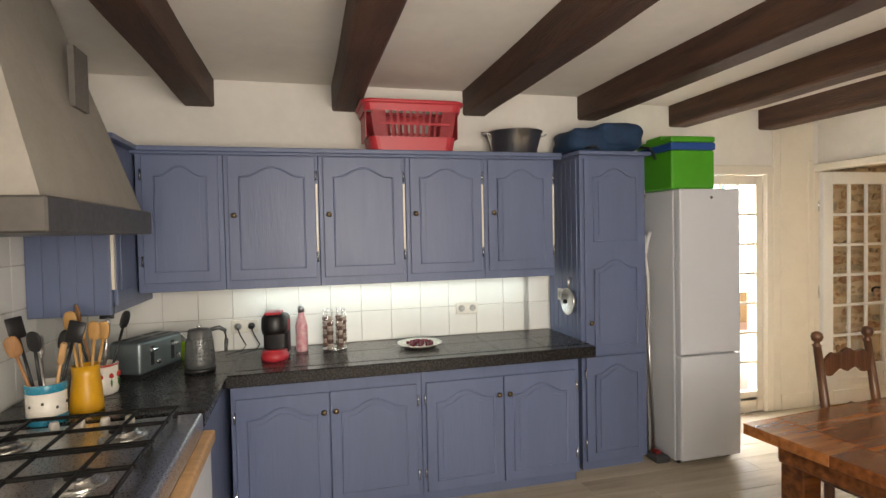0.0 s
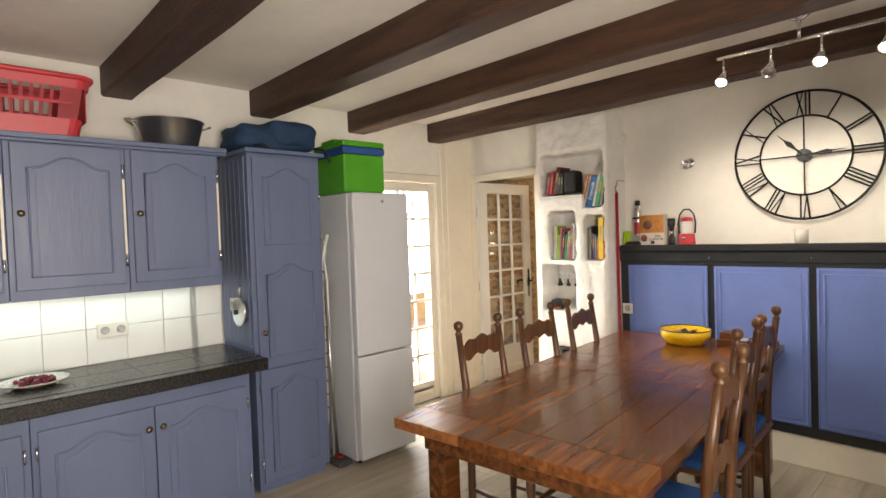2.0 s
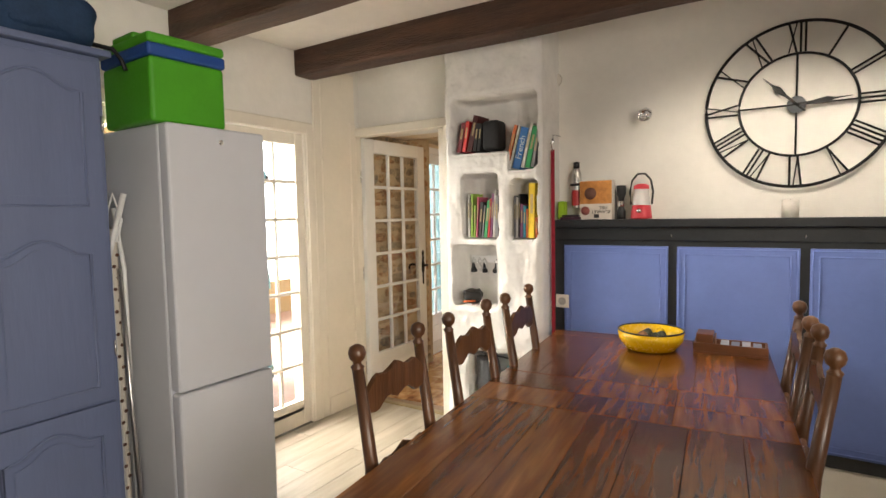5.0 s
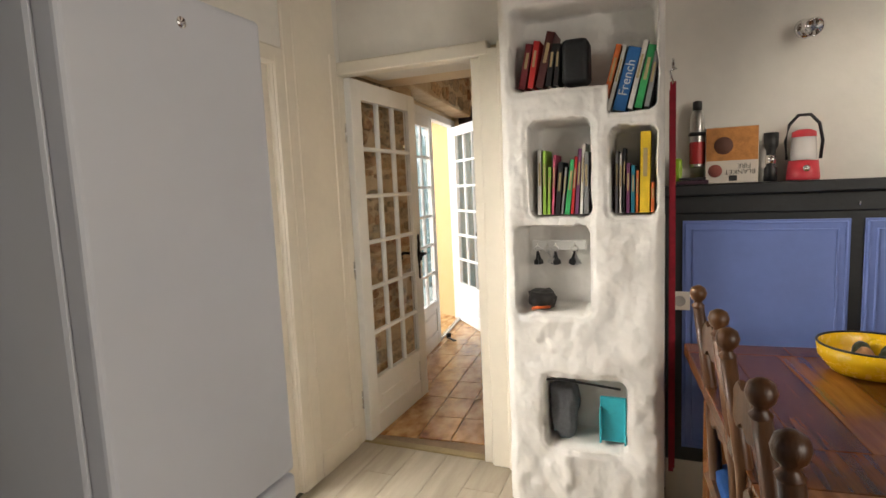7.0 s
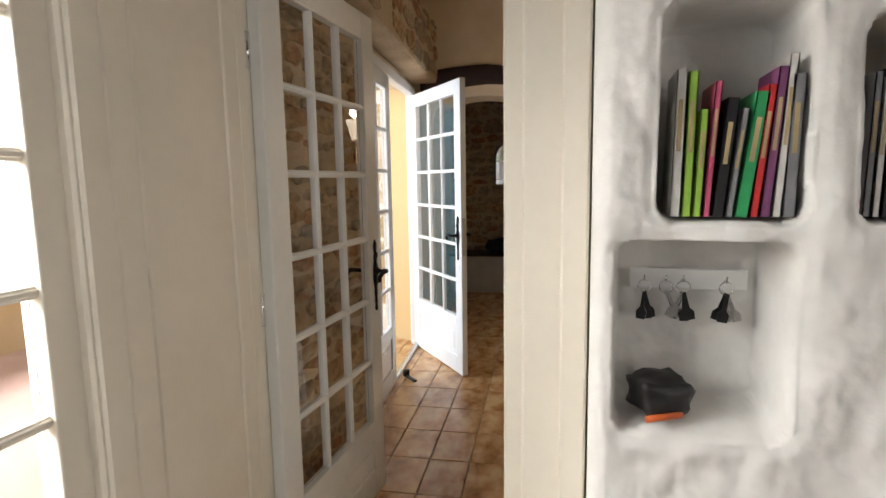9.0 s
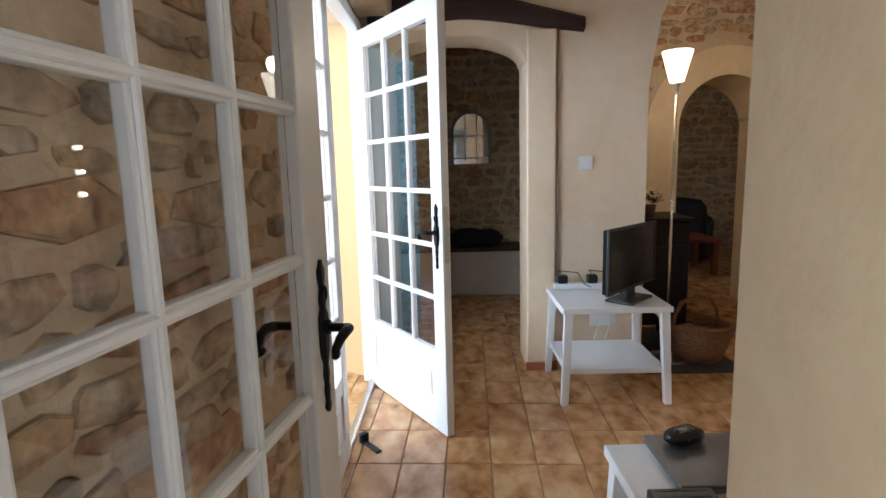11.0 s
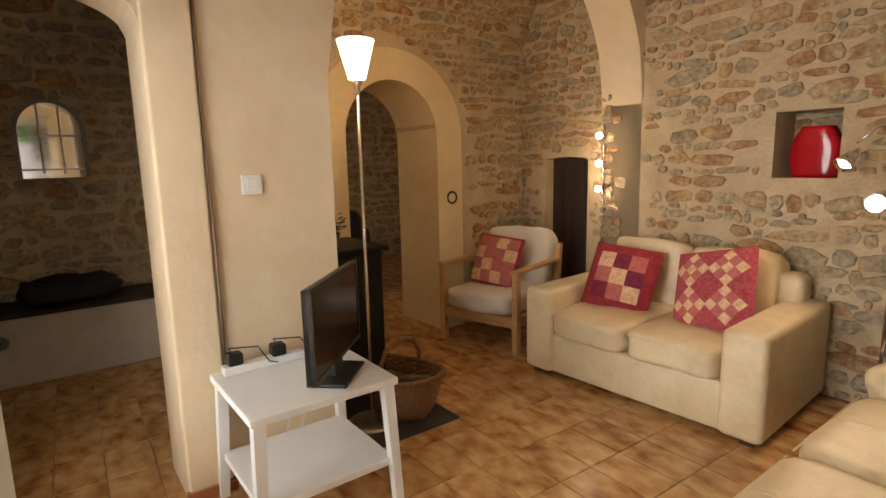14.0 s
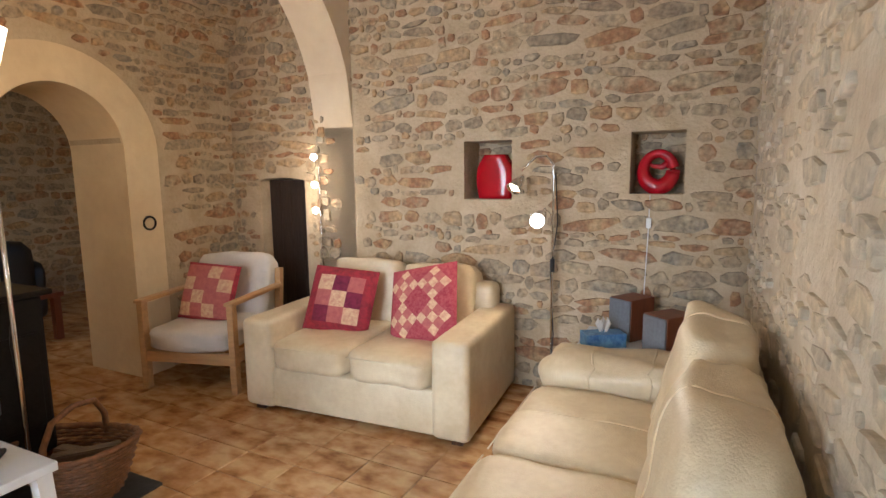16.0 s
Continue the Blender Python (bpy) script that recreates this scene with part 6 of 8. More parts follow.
# pink bottle, capsule stand
c = thing("bottle", T(0.675, 3.98, Z0), "pink patterned metal drinks bottle", "bottle")
part("body", lathe([(0, 0), (0.034, 0), (0.036, 0.01), (0.036, 0.16), (0.026, 0.20), (0.018, 0.225), (0.018, 0.24), (0, 0.24)], 22), mat("pink_marble_print", (0.62, 0.17, 0.22), 0.3, var=0.25, scale=30, color2=(0.75, 0.55, 0.55)), c)
part("cap", lathe([(0, 0.24), (0.02, 0.24), (0.02, 0.28), (0, 0.283)], 18), STEEL, c)
c = thing("capsule_stand", T(0.875, 3.98, Z0), "chrome wire stand filled with coffee capsules", "stand")
part("base", lathe([(0, 0), (0.075, 0), (0.075, 0.008), (0, 0.01)], 24), CHROME, c)
for k in range(6):
    a = math.pi / 3 * k
    for d in (-0.25, 0.25):
        x, y = 0.068 * math.cos(a + d), 0.068 * math.sin(a + d)
        part("wire", tube([(x, y, 0.005), (x, y, 0.24), (x * 0.8, y * 0.8, 0.25)], 0.002, 6), CHROME, c)
    for j in range(7):
        part("capsule", lathe([(0, 0), (0.016, 0.002), (0.02, 0.02), (0.023, 0.022), (0, 0.024)], 10, Matrix.Translation((0.055 * math.cos(a), 0.055 * math.sin(a), 0.015 + j * 0.027))), mat("capsule_brown", (0.22, 0.13, 0.10), 0.4) if (j + k) % 2 else mat("capsule_cream", (0.6, 0.5, 0.42), 0.4), c)
# plate of grapes
c = thing("plate", T(1.39, 3.86, Z0), "round white plate on the worktop", "plate")
part("dish", lathe([(0, 0), (0.07, 0.0), (0.10, 0.012), (0.14, 0.026), (0.14, 0.029), (0.10, 0.016), (0.06, 0.007), (0, 0.007)], 36), CERAMIC, c)
c = thing("grapes", T(1.39, 3.86, Z0 + 0.008), "bunch of dark red grapes on the plate", "fruit")
rg = random.Random(4)
for k in range(46):
    a, r = rg.uniform(0, 6.28), 0.085 * math.sqrt(rg.random())
    bm = bmesh.new()
    bmesh.ops.create_icosphere(bm, subdivisions=2, radius=0.0115, matrix=Matrix.Translation((r * math.cos(a), r * math.sin(a) * 0.7, 0.011 + (0.024 if k > 26 else 0) * (1 - r / 0.1))))
    part("grape", bm, mat("red_grape", (0.20, 0.025, 0.05), 0.25, var=0.25, scale=40), c, "", True)


def socket(m, n, label):
    c = thing("wall_socket", m, label, "socket")
    part("plate", b1((-0.04 * n, -0.009, -0.04), (0.04 * n, 0, 0.04), 0.004), CERAMIC, c)
    for k in range(n):
        x = -0.04 * n + 0.04 + 0.08 * k
        part("well", lathe([(0, 0.001), (0.021, 0.001), (0.023, 0.003), (0.023, 0.0)], 18, Matrix.Translation((x, -0.0085, 0)) @ Matrix.Rotation(radians(90), 4, "X")), mat("socket_grey", (0.45, 0.43, 0.40), 0.5), c)
    return c


socket(T(1.79, NY - 0.011, 1.055), 2, "white double wall socket on the tiles")
socket(T(0.33, NY - 0.011, 1.02), 2, "white double wall socket with two plugs")
for x in (0.29, 0.37):
    c = thing("plug", T(x, NY - 0.02, 1.02), "dark plug with a cable in the wall socket", "plug")
    part("head", lathe([(0, 0), (0.02, 0), (0.018, 0.03), (0.008, 0.045), (0, 0.045)], 14, Matrix.Rotation(radians(90), 4, "X")), BLACK if x > 0.3 else mat("plug_grey", (0.3, 0.3, 0.3), 0.5), c)
    part("cable", tube([(0, -0.045, 0), (0.02, -0.06, -0.05), (0.05, -0.05, -0.11), (0.03, -0.09, -0.135), (-0.06, -0.15, -0.143)], 0.0035, 6), BLACK, c)

# ---- on top of the cabinets ----
c = thing("laundry_basket", T(1.37, 3.955, 2.084), "red slatted plastic laundry basket on the cabinets", "basket")


def basket_ring(z, f):
    hw, hd, r = 0.255 + 0.055 * f, 0.155 + 0.03 * f, 0.06
    pts = []
    for cx, cy, a0 in ((hw - r, hd - r, 0), (-hw + r, hd - r, 90), (-hw + r, -hd + r, 180), (hw - r, -hd + r, 270)):
        for k in range(5):
            a = radians(a0 + k * 22.5)
            pts.append((cx + r * math.cos(a), cy + r * math.sin(a), z))
    return pts


bm = bmesh.new()
levels = [basket_ring(0.0, 0), basket_ring(0.085, 0.3)]
rings = [[bm.verts.new(p) for p in lv] for lv in levels]
bm.faces.new(rings[0][::-1])
for a, b in zip(rings, rings[1:]):
    for k in range(20):
        bm.faces.new((a[k], a[(k + 1) % 20], b[(k + 1) % 20], b[k]))
part("bottom", bm, RED_PLASTIC, c)
bm = bmesh.new()
levels = [basket_ring(0.235, 0.8), basket_ring(0.285, 0.97)]
rings = [[bm.verts.new(p) for p in lv] for lv in levels]
for a, b in zip(rings, rings[1:]):
    for k in range(20):
        bm.faces.new((a[k], a[(k + 1) % 20], b[(k + 1) % 20], b[k]))
part("upper_wall", bm, RED_PLASTIC, c)
part("rim", tube(basket_ring(0.29, 1.03), 0.013, 8, closed=True), RED_PLASTIC, c)
for rowz, rowf, n in ((0.085, 0.3, 11),):
    for sy in (-1, 1):
        for k in range(12):
            u = -1 + 2 * k / 11
            x0, x1 = u * 0.20 * 1.0, u * 0.225
            y0, y1 = sy * (0.155 + 0.03 * 0.3), sy * (0.155 + 0.03 * 0.8)
            w = 0.0075 if 0 < k < 11 else 0.04
            bm = bmesh.new()
            q = [bm.verts.new(p) for p in ((x0 - w, y0, 0.083), (x0 + w, y0, 0.083), (x1 + w, y1, 0.237), (x1 - w, y1, 0.237))]
            bm.faces.new(q)
            bmesh.ops.solidify(bm, geom=bm.faces[:], thickness=0.003)
            part("slat", bm, RED_PLASTIC, c)
        part("cross_bar", b1((-0.22, sy * 0.176 - 0.002, 0.152), (0.22, sy * 0.176 + 0.002, 0.166)), RED_PLASTIC, c)
    for sx in (-1, 1):
        part("end_wall", prism([(-0.13, 0.08), (0.13, 0.08), (0.14, 0.24), (-0.14, 0.24)], 0.004, Matrix.Translation((sx * 0.285, 0, 0)) @ Matrix.Rotation(radians(90), 4, "Z")), RED_PLASTIC, c)
c = thing("preserving_pan", T(2.09, 3.96, 2.084), "steel preserving pan with two loop handles on the cabinets", "pan")
part("bowl", lathe([(0, 0), (0.135, 0), (0.145, 0.012), (0.18, 0.15), (0.188, 0.152), (0.188, 0.156), (0.176, 0.154), (0.14, 0.016), (0, 0.006)], 36), STEEL, c)
for s in (-1, 1):
    part("handle", tube([(s * 0.18, -0.04, 0.13), (s * 0.215, -0.03, 0.145), (s * 0.23, 0, 0.15), (s * 0.215, 0.03, 0.145), (s * 0.18, 0.04, 0.13)], 0.006, 8), STEEL, c)
c = thing("cool_bag", T(2.68, 3.90, 2.086), "navy blue nylon bag lying on the tall cabinet", "bag")
bm = bmesh.new()
lump(bm, (-0.27, -0.17, 0.0), (0.24, 0.19, 0.17), 8, 0.35, 0.02)
part("body", bm, NAVY, c, "", True)
bm = bmesh.new()
lump(bm, (-0.08, -0.185, 0.03), (0.25, 0.18, 0.20), 7, 0.3, 0.012, None, 4)
part("pocket", bm, NAVY, c, "", True)
part("strap", tube([(-0.2, -0.19, 0.02), (-0.15, -0.225, 0.03), (-0.1, -0.2, 0.0), (-0.22, -0.22, -0.02)], 0.009, 6), BLACK, c)
part("buckle_strap", tube([(0.24, -0.1, 0.05), (0.31, -0.13, 0.04), (0.33, -0.15, 0.0), (0.34, -0.16, -0.04)], 0.009, 6), BLACK, c)
c = thing("cool_box", T(3.205, 3.79, 1.836, -3), "bright green cool box with a blue band on the fridge", "cool box")
part("body", b1((-0.16, -0.20, 0.0), (0.16, 0.20, 0.255), 0.015, 3), GREEN_PLASTIC, c)
part("band", b1((-0.166, -0.206, 0.255), (0.166, 0.206, 0.305), 0.012, 3), BLUE_PLASTIC, c, "blue band under the lid")
bm = b1((-0.165, -0.205, 0.305), (0.165, 0.205, 0.345), 0.014, 3)
box(bm, (-0.165, -0.09, 0.335), (0.165, 0.09, 0.365), None, 0.012, 2)
part("lid", bm, GREEN_PLASTIC, c)

# by the tall cabinet
c = thing("frying_pan", T(2.418, 3.80, 1.24, -90), "small steel pan hanging on the tall cabinet's side", "pan")
part("dish", lathe([(0, 0), (0.06, 0.002), (0.085, 0.03), (0.09, 0.031), (0.065, -0.003), (0, -0.005)], 26, Matrix.Translation((0, -0.01, -0.13)) @ Matrix.Rotation(radians(90), 4, "X")), STEEL, c)
part("handle", tube([(0, -0.02, -0.06), (0, -0.03, 0.0), (0, -0.02, 0.03)], 0.007, 8), STEEL, c)
part("knob", lathe([(0, 0), (0.014, 0), (0.014, 0.02), (0, 0.022)], 14, Matrix.Translation((0, -0.045, -0.13)) @ Matrix.Rotation(radians(90), 4, "X")), BLACK, c)
socket(T(2.418, 3.96, 1.14, -90), 1, "white switch on the side of the tall cabinet")
c = thing("ironing_board", T(2.985, 4.0, 0.0), "folded ironing board with a dotted cover beside the fridge", "ironing board")
part("board", b1((-0.02, -0.16, 0.25), (0.02, 0.16, 1.42), 0.02, 3), mat("dotted_cotton", (0.66, 0.61, 0.52), 0.9, var=0.05), c)
for k in range(22):
    part("dot", lathe([(0, 0), (0.008, 0), (0.008, 0.001), (0, 0.001)], 8, Matrix.Translation((-0.005 + 0.014 * (k % 2), -0.1605, 0.32 + k * 0.047)) @ Matrix.Rotation(radians(90), 4, "X")), mat("dot_brown", (0.12, 0.06, 0.04), 0.9), c)
part("leg", tube([(0.03, -0.17, 0.02), (0.03, -0.17, 1.25), (0.02, -0.13, 1.5)], 0.009, 8), WHITE_PAINT, c)
part("leg", tube([(-0.01, -0.15, 0.03), (-0.02, -0.15, 1.30), (0.035, -0.19, 1.56)], 0.012, 8), WHITE_PAINT, c)
part("iron_rest", tube([(0.0, -0.15, 1.3), (-0.03, -0.16, 1.45), (0.0, -0.17, 1.56), (0.03, -0.17, 1.45), (0.01, -0.16, 1.36)], 0.006, 8), WHITE_PAINT, c)
c = thing("floor_brush", T(3.0, 3.74, 0.0), "broom with a red and grey head beside the fridge", "broom")
part("stick", tube([(0.0, 0.02, 0.05), (0.0, 0.10, 1.25)], 0.011, 8), STEEL, c)
part("head", b1((-0.05, -0.08, 0.0), (0.06, 0.06, 0.045), 0.015, 2), mat("dark_grey_plastic", (0.06, 0.06, 0.065), 0.5), c)
part("red_collar", b1((-0.022, -0.03, 0.045), (0.022, 0.03, 0.065), 0.008, 2), mat("dull_red_plastic", (0.28, 0.02, 0.02), 0.5), c)

# ---- on the table ----
c = thing("fruit_bowl", T(4.60, 2.06, 0.767), "yellow enamel bowl on the dining table", "bowl")
part("bowl", lathe([(0, 0), (0.09, 0), (0.115, 0.006), (0.148, 0.05), (0.155, 0.095), (0.149, 0.095), (0.142, 0.052), (0.105, 0.012), (0, 0.008)], 40), YELLOW, c)
part("rim", tube([(0.152 * math.cos(2 * math.pi * k / 40), 0.152 * math.sin(2 * math.pi * k / 40), 0.096) for k in range(40)], 0.0042, 6, closed=True), BLACK, c, "dark rim")
for k, (x, y, mt) in enumerate(((0.03, 0.02, OLIVE), (-0.04, 0.03, WOOD_SPOON), (0.0, -0.05, OLIVE), (0.07, -0.03, YELLOW), (-0.05, -0.03, OLIVE))):
    f = thing("fruit", T(4.60 + x, 2.06 + y, 0.776), "small ripe fruit in the yellow bowl", "fruit", "fruit in the bowl")
    bm = bmesh.new()
    lump(bm, (-0.03, -0.026, 0), (0.03, 0.026, 0.085), 4, 0.95, 0.004)
    part("skin", bm, mt, f, "", True)
c = thing("desk_tray", T(4.70, 1.72, 0.767, 93), "wooden tray with small compartments on the table", "tray")
TRAYW = mat("tray_wood", (0.20, 0.075, 0.03), 0.4, var=0.15, stretch=(1, 8, 8))
part("base", b1((-0.155, -0.075, 0), (0.155, 0.075, 0.01)), TRAYW, c)
for lo, hi in (((-0.155, -0.075, 0.01), (0.155, -0.065, 0.045)), ((-0.155, 0.065, 0.01), (0.155, 0.075, 0.05)), ((-0.155, -0.065, 0.01), (-0.145, 0.065, 0.045)), ((0.145, -0.065, 0.01), (0.155, 0.065, 0.045)), ((0.06, -0.065, 0.01), (0.067, 0.065, 0.075))):
    part("side", b1(lo, hi, 0.002), TRAYW, c)
part("card_box", b1((0.07, -0.06, 0.01), (0.143, 0.06, 0.09), 0.003), TRAYW, c)
for k in range(4):
    part("card", b1((-0.13 + k * 0.045, -0.055, 0.012), (-0.095 + k * 0.045, 0.055, 0.042 + 0.004 * (k % 2)), 0.002), mat("card_white", (0.6, 0.6, 0.62), 0.6) if k % 2 else mat("card_grey", (0.3, 0.33, 0.40), 0.5), c)


# ---- clock wall things ----
def wall_spot(m, ang):
    c = thing("wall_lamp", m, "small chrome swivel wall lamp, unlit", "lamp", "chrome wall lamps")
    part("rose", lathe([(0, 0), (0.035, 0), (0.038, 0.008), (0.025, 0.014), (0, 0.016)], 22, Matrix.Rotation(radians(90), 4, "X")), CHROME, c)
    part("arm", tube([(0, -0.01, 0), (0, -0.05, 0.005)], 0.007, 8), CHROME, c)
    part("head", lathe([(0.0, -0.03), (0.018, -0.026), (0.026, 0.0), (0.034, 0.04), (0.031, 0.04), (0.02, 0.0), (0, -0.01)], 20, Matrix.Translation((0, -0.065, 0)) @ Matrix.Rotation(radians(ang), 4, "Y") @ Matrix.Rotation(radians(60), 4, "X")), CHROME, c)


wall_spot(T(EX, 2.185, 1.985, -90), 150)
wall_spot(T(EX, 0.86, 1.965, -90), -30)
c = thing("alarm_sensor", T(EX, 2.715, 2.25, -90), "small round white detector on the wall", "detector")
part("dome", lathe([(0, 0), (0.045, 0), (0.045, 0.015), (0.03, 0.03), (0, 0.034)], 22, Matrix.Rotation(radians(90), 4, "X")), CERAMIC, c)
socket(T(4.934, 2.63, 0.915, -90), 1, "white wall socket on the blue panel")
c = thing("candle", T(4.985, 1.49, 1.402), "short white pillar candle on the shelf", "candle")
part("wax", lathe([(0, 0), (0.036, 0), (0.037, 0.085), (0.03, 0.088), (0.02, 0.080), (0, 0.079)], 24), mat("candle_wax", (0.74, 0.70, 0.62), 0.5), c)
part("wick", tube([(0, 0, 0.078), (0.002, 0, 0.09)], 0.0015, 5), BLACK, c)
c = thing("fire_extinguisher", T(5.00, 2.565, 1.47), "small silver aerosol extinguisher on a wall bracket", "extinguisher")
part("can", lathe([(0, 0), (0.027, 0), (0.028, 0.006), (0.028, 0.20), (0.02, 0.225), (0.014, 0.235), (0, 0.235)], 22), STEEL, c)
part("red_label", lathe([(0.0285, 0.015), (0.0292, 0.02), (0.0292, 0.10), (0.0285, 0.105)], 22), mat("label_red", (0.45, 0.03, 0.03), 0.4), c, "red printed label")
part("cap", lathe([(0, 0.235), (0.018, 0.235), (0.018, 0.27), (0, 0.275)], 16), BLACK, c)
part("bracket", boxes([((-0.033, -0.033, 0.13), (0.05, 0.033, 0.145))], 0.006), BLACK, c)
c = thing("fire_blanket_box", T(4.992, 2.44, 1.402, -90), "orange and white boxed fire blanket standing upside down", "box")
part("carton", b1((-0.095, -0.03, 0), (0.095, 0.03, 0.225), 0.002), mat("box_white", (0.66, 0.60, 0.52), 0.6, var=0.05), c)
part("orange_print", b1((-0.093, -0.0312, 0.09), (0.093, -0.0302, 0.222)), mat("box_orange", (0.62, 0.26, 0.06), 0.55, var=0.2, scale=20), c, "orange printed face")
part("picture", lathe([(0, 0), (0.035, 0), (0.035, 0.0012), (0, 0.0012)], 18, Matrix.Translation((-0.03, -0.0312, 0.15)) @ Matrix.Rotation(radians(90), 4, "X")), mat("picture_brown", (0.14, 0.06, 0.04), 0.6), c)
part("picture", lathe([(0, 0), (0.026, 0), (0.026, 0.0012), (0, 0.0012)], 18, Matrix.Translation((-0.06, -0.0302, 0.05)) @ Matrix.Rotation(radians(90), 4, "X")), mat("picture_red", (0.30, 0.08, 0.06), 0.6), c)


def lettering(words, size, parent, m, material):
    cu = bpy.data.curves.new("words", "FONT")
    cu.body, cu.size, cu.extrude, cu.align_x = words, size, 0.0004, "CENTER"
    tmp = new("words", cu)
    dg = bpy.context.evaluated_depsgraph_get()
    me = bpy.data.meshes.new_from_object(tmp.evaluated_get(dg))
    bpy.data.objects.remove(tmp)
    me.materials.clear()
    me.materials.append(material)
    ob = new("lettering", me)
    ob.parent = parent
    ob.matrix_basis = m
    return ob


INK = mat("black_ink", (0.02, 0.02, 0.02), 0.6)
lettering("FIRE", 0.026, c, pose(0.045, -0.0306, 0.075, 90, 180, 0), INK)
lettering("BLANKET", 0.026, c, pose(0.03, -0.0306, 0.052, 90, 180, 0), INK)
part("barcode", b1((-0.01, -0.0308, 0.008), (0.02, -0.0301, 0.03)), INK, c)
c = thing("torch", T(4.985, 2.30, 1.402), "black upright torch on the shelf", "torch")
part("body", lathe([(0, 0), (0.024, 0), (0.024, 0.05), (0.017, 0.06), (0.017, 0.12), (0.026, 0.14), (0.026, 0.19), (0, 0.192)], 20), BLACK, c)
part("ring", lathe([(0.0175, 0.07), (0.0195, 0.072), (0.0195, 0.10), (0.0175, 0.102)], 20), CHROME, c)
c = thing("lantern", T(4.985, 2.19, 1.402), "red camping lantern with a clear globe and black handle", "lantern")
part("base", lathe([(0, 0), (0.055, 0), (0.057, 0.01), (0.05, 0.075), (0, 0.078)], 24), RED_PLASTIC, c)
part("globe", lathe([(0.043, 0.078), (0.045, 0.09), (0.04, 0.165), (0, 0.167)], 24), mat("frosted_globe", (0.62, 0.60, 0.58), 0.2, var=0.03), c, "clear frosted globe")
part("cap", lathe([(0.042, 0.165), (0.04, 0.185), (0.02, 0.195), (0, 0.196)], 24), RED_PLASTIC, c)
part("handle", tube([(0, -0.056, 0.08), (0, -0.062, 0.15), (0, -0.05, 0.215), (0, -0.02, 0.25), (0, 0.02, 0.25), (0, 0.05, 0.215), (0, 0.062, 0.15), (0, 0.056, 0.08)], 0.006, 8), BLACK, c)
part("knob", lathe([(0, 0), (0.012, 0), (0.012, 0.01), (0, 0.01)], 14, Matrix.Translation((-0.05, 0, 0.045)) @ Matrix.Rotation(radians(-90), 4, "Y")), CHROME, c)
c = thing("tape_measure", T(4.98, 2.645, 1.402), "lime green plastic gadget on the shelf", "gadget")
part("body", b1((-0.03, -0.022, 0), (0.03, 0.022, 0.11), 0.012, 3), mat("lime_plastic", (0.33, 0.55, 0.02), 0.35), c)
c = thing("small_book", T(4.975, 2.585, 1.402), "small dark notebooks lying on the shelf", "book")
part("cover", b1((-0.04, -0.06, 0), (0.04, 0.06, 0.016), 0.002), mat("plum_cover", (0.06, 0.02, 0.04), 0.5), c)
part("cover", b1((-0.035, -0.05, 0.017), (0.04, 0.05, 0.028), 0.002), BLACK, c)
c = thing("dog_lead", T(4.86, 2.66, 0), "long red webbing dog lead on a wall hook", "lead")
part("hook", tube([(0.12, 0, 1.90), (0.02, 0, 1.90), (0.0, 0, 1.885), (0.0, 0, 1.86)], 0.005, 8), CHROME, c)
part("clip", tube([(0, -0.012, 1.86), (0, 0.012, 1.85), (0, 0.0, 1.80)], 0.005, 8), CHROME, c)
part("webbing", b1((-0.003, -0.011, 0.20), (0.003, 0.011, 1.81), 0.001), mat("red_webbing", (0.33, 0.012, 0.03), 0.8, var=0.15, scale=30), c)
part("webbing_loop", b1((0.004, -0.006, 0.18), (0.009, 0.014, 1.78), 0.001), mat("red_webbing", (0.33, 0.012, 0.03), 0.8), c)
for k, y in enumerate((2.02, 1.425, 0.83, 0.245)):
    c = thing("hook", T(4.933, y, 1.305, -90), "tiny metal hook on the charcoal shelf rail", "hook", "hooks on the rail")
    part("stem", tube([(0, 0, 0), (0, -0.014, 0), (0, -0.016, 0.012)], 0.003, 6), CHROME, c)
# caps on hooks
c = thing("coat_hook", T(EX - 0.001, 0.28, 2.08, -90), "row of dark coat hooks on the wall", "hook")
part("rail", b1((-0.14, -0.012, -0.015), (0.10, 0, 0.015), 0.003), BLACK, c)
for x in (-0.1, -0.02, 0.06):
    part("prong", tube([(x, -0.01, 0), (x, -0.05, -0.01), (x, -0.06, 0.02)], 0.005, 6), BLACK, c)
for x, mt, nm in ((-0.10, NAVY, "navy baseball cap hanging on a hook"), (0.0, mat("khaki_cotton", (0.42, 0.31, 0.19), 0.9, var=0.1), "khaki cotton hat hanging on a hook")):
    h = thing("cap", T(EX - 0.03, 0.22 - x, 1.94, -90) @ Matrix.Scale(0.8, 4), nm, "cap", "hats on the hooks")
    bm = bmesh.new()
    lump(bm, (-0.07, -0.10, -0.10), (0.07, 0.01, 0.12), 6, 0.7, 0.012)
    part("crown", bm, mt, h, "", True)
    bm = bmesh.new()
    lump(bm, (-0.06, -0.09, -0.20), (0.06, -0.06, -0.06), 4, 0.6, 0.006)
    part("peak", bm, mt, h, "", True)
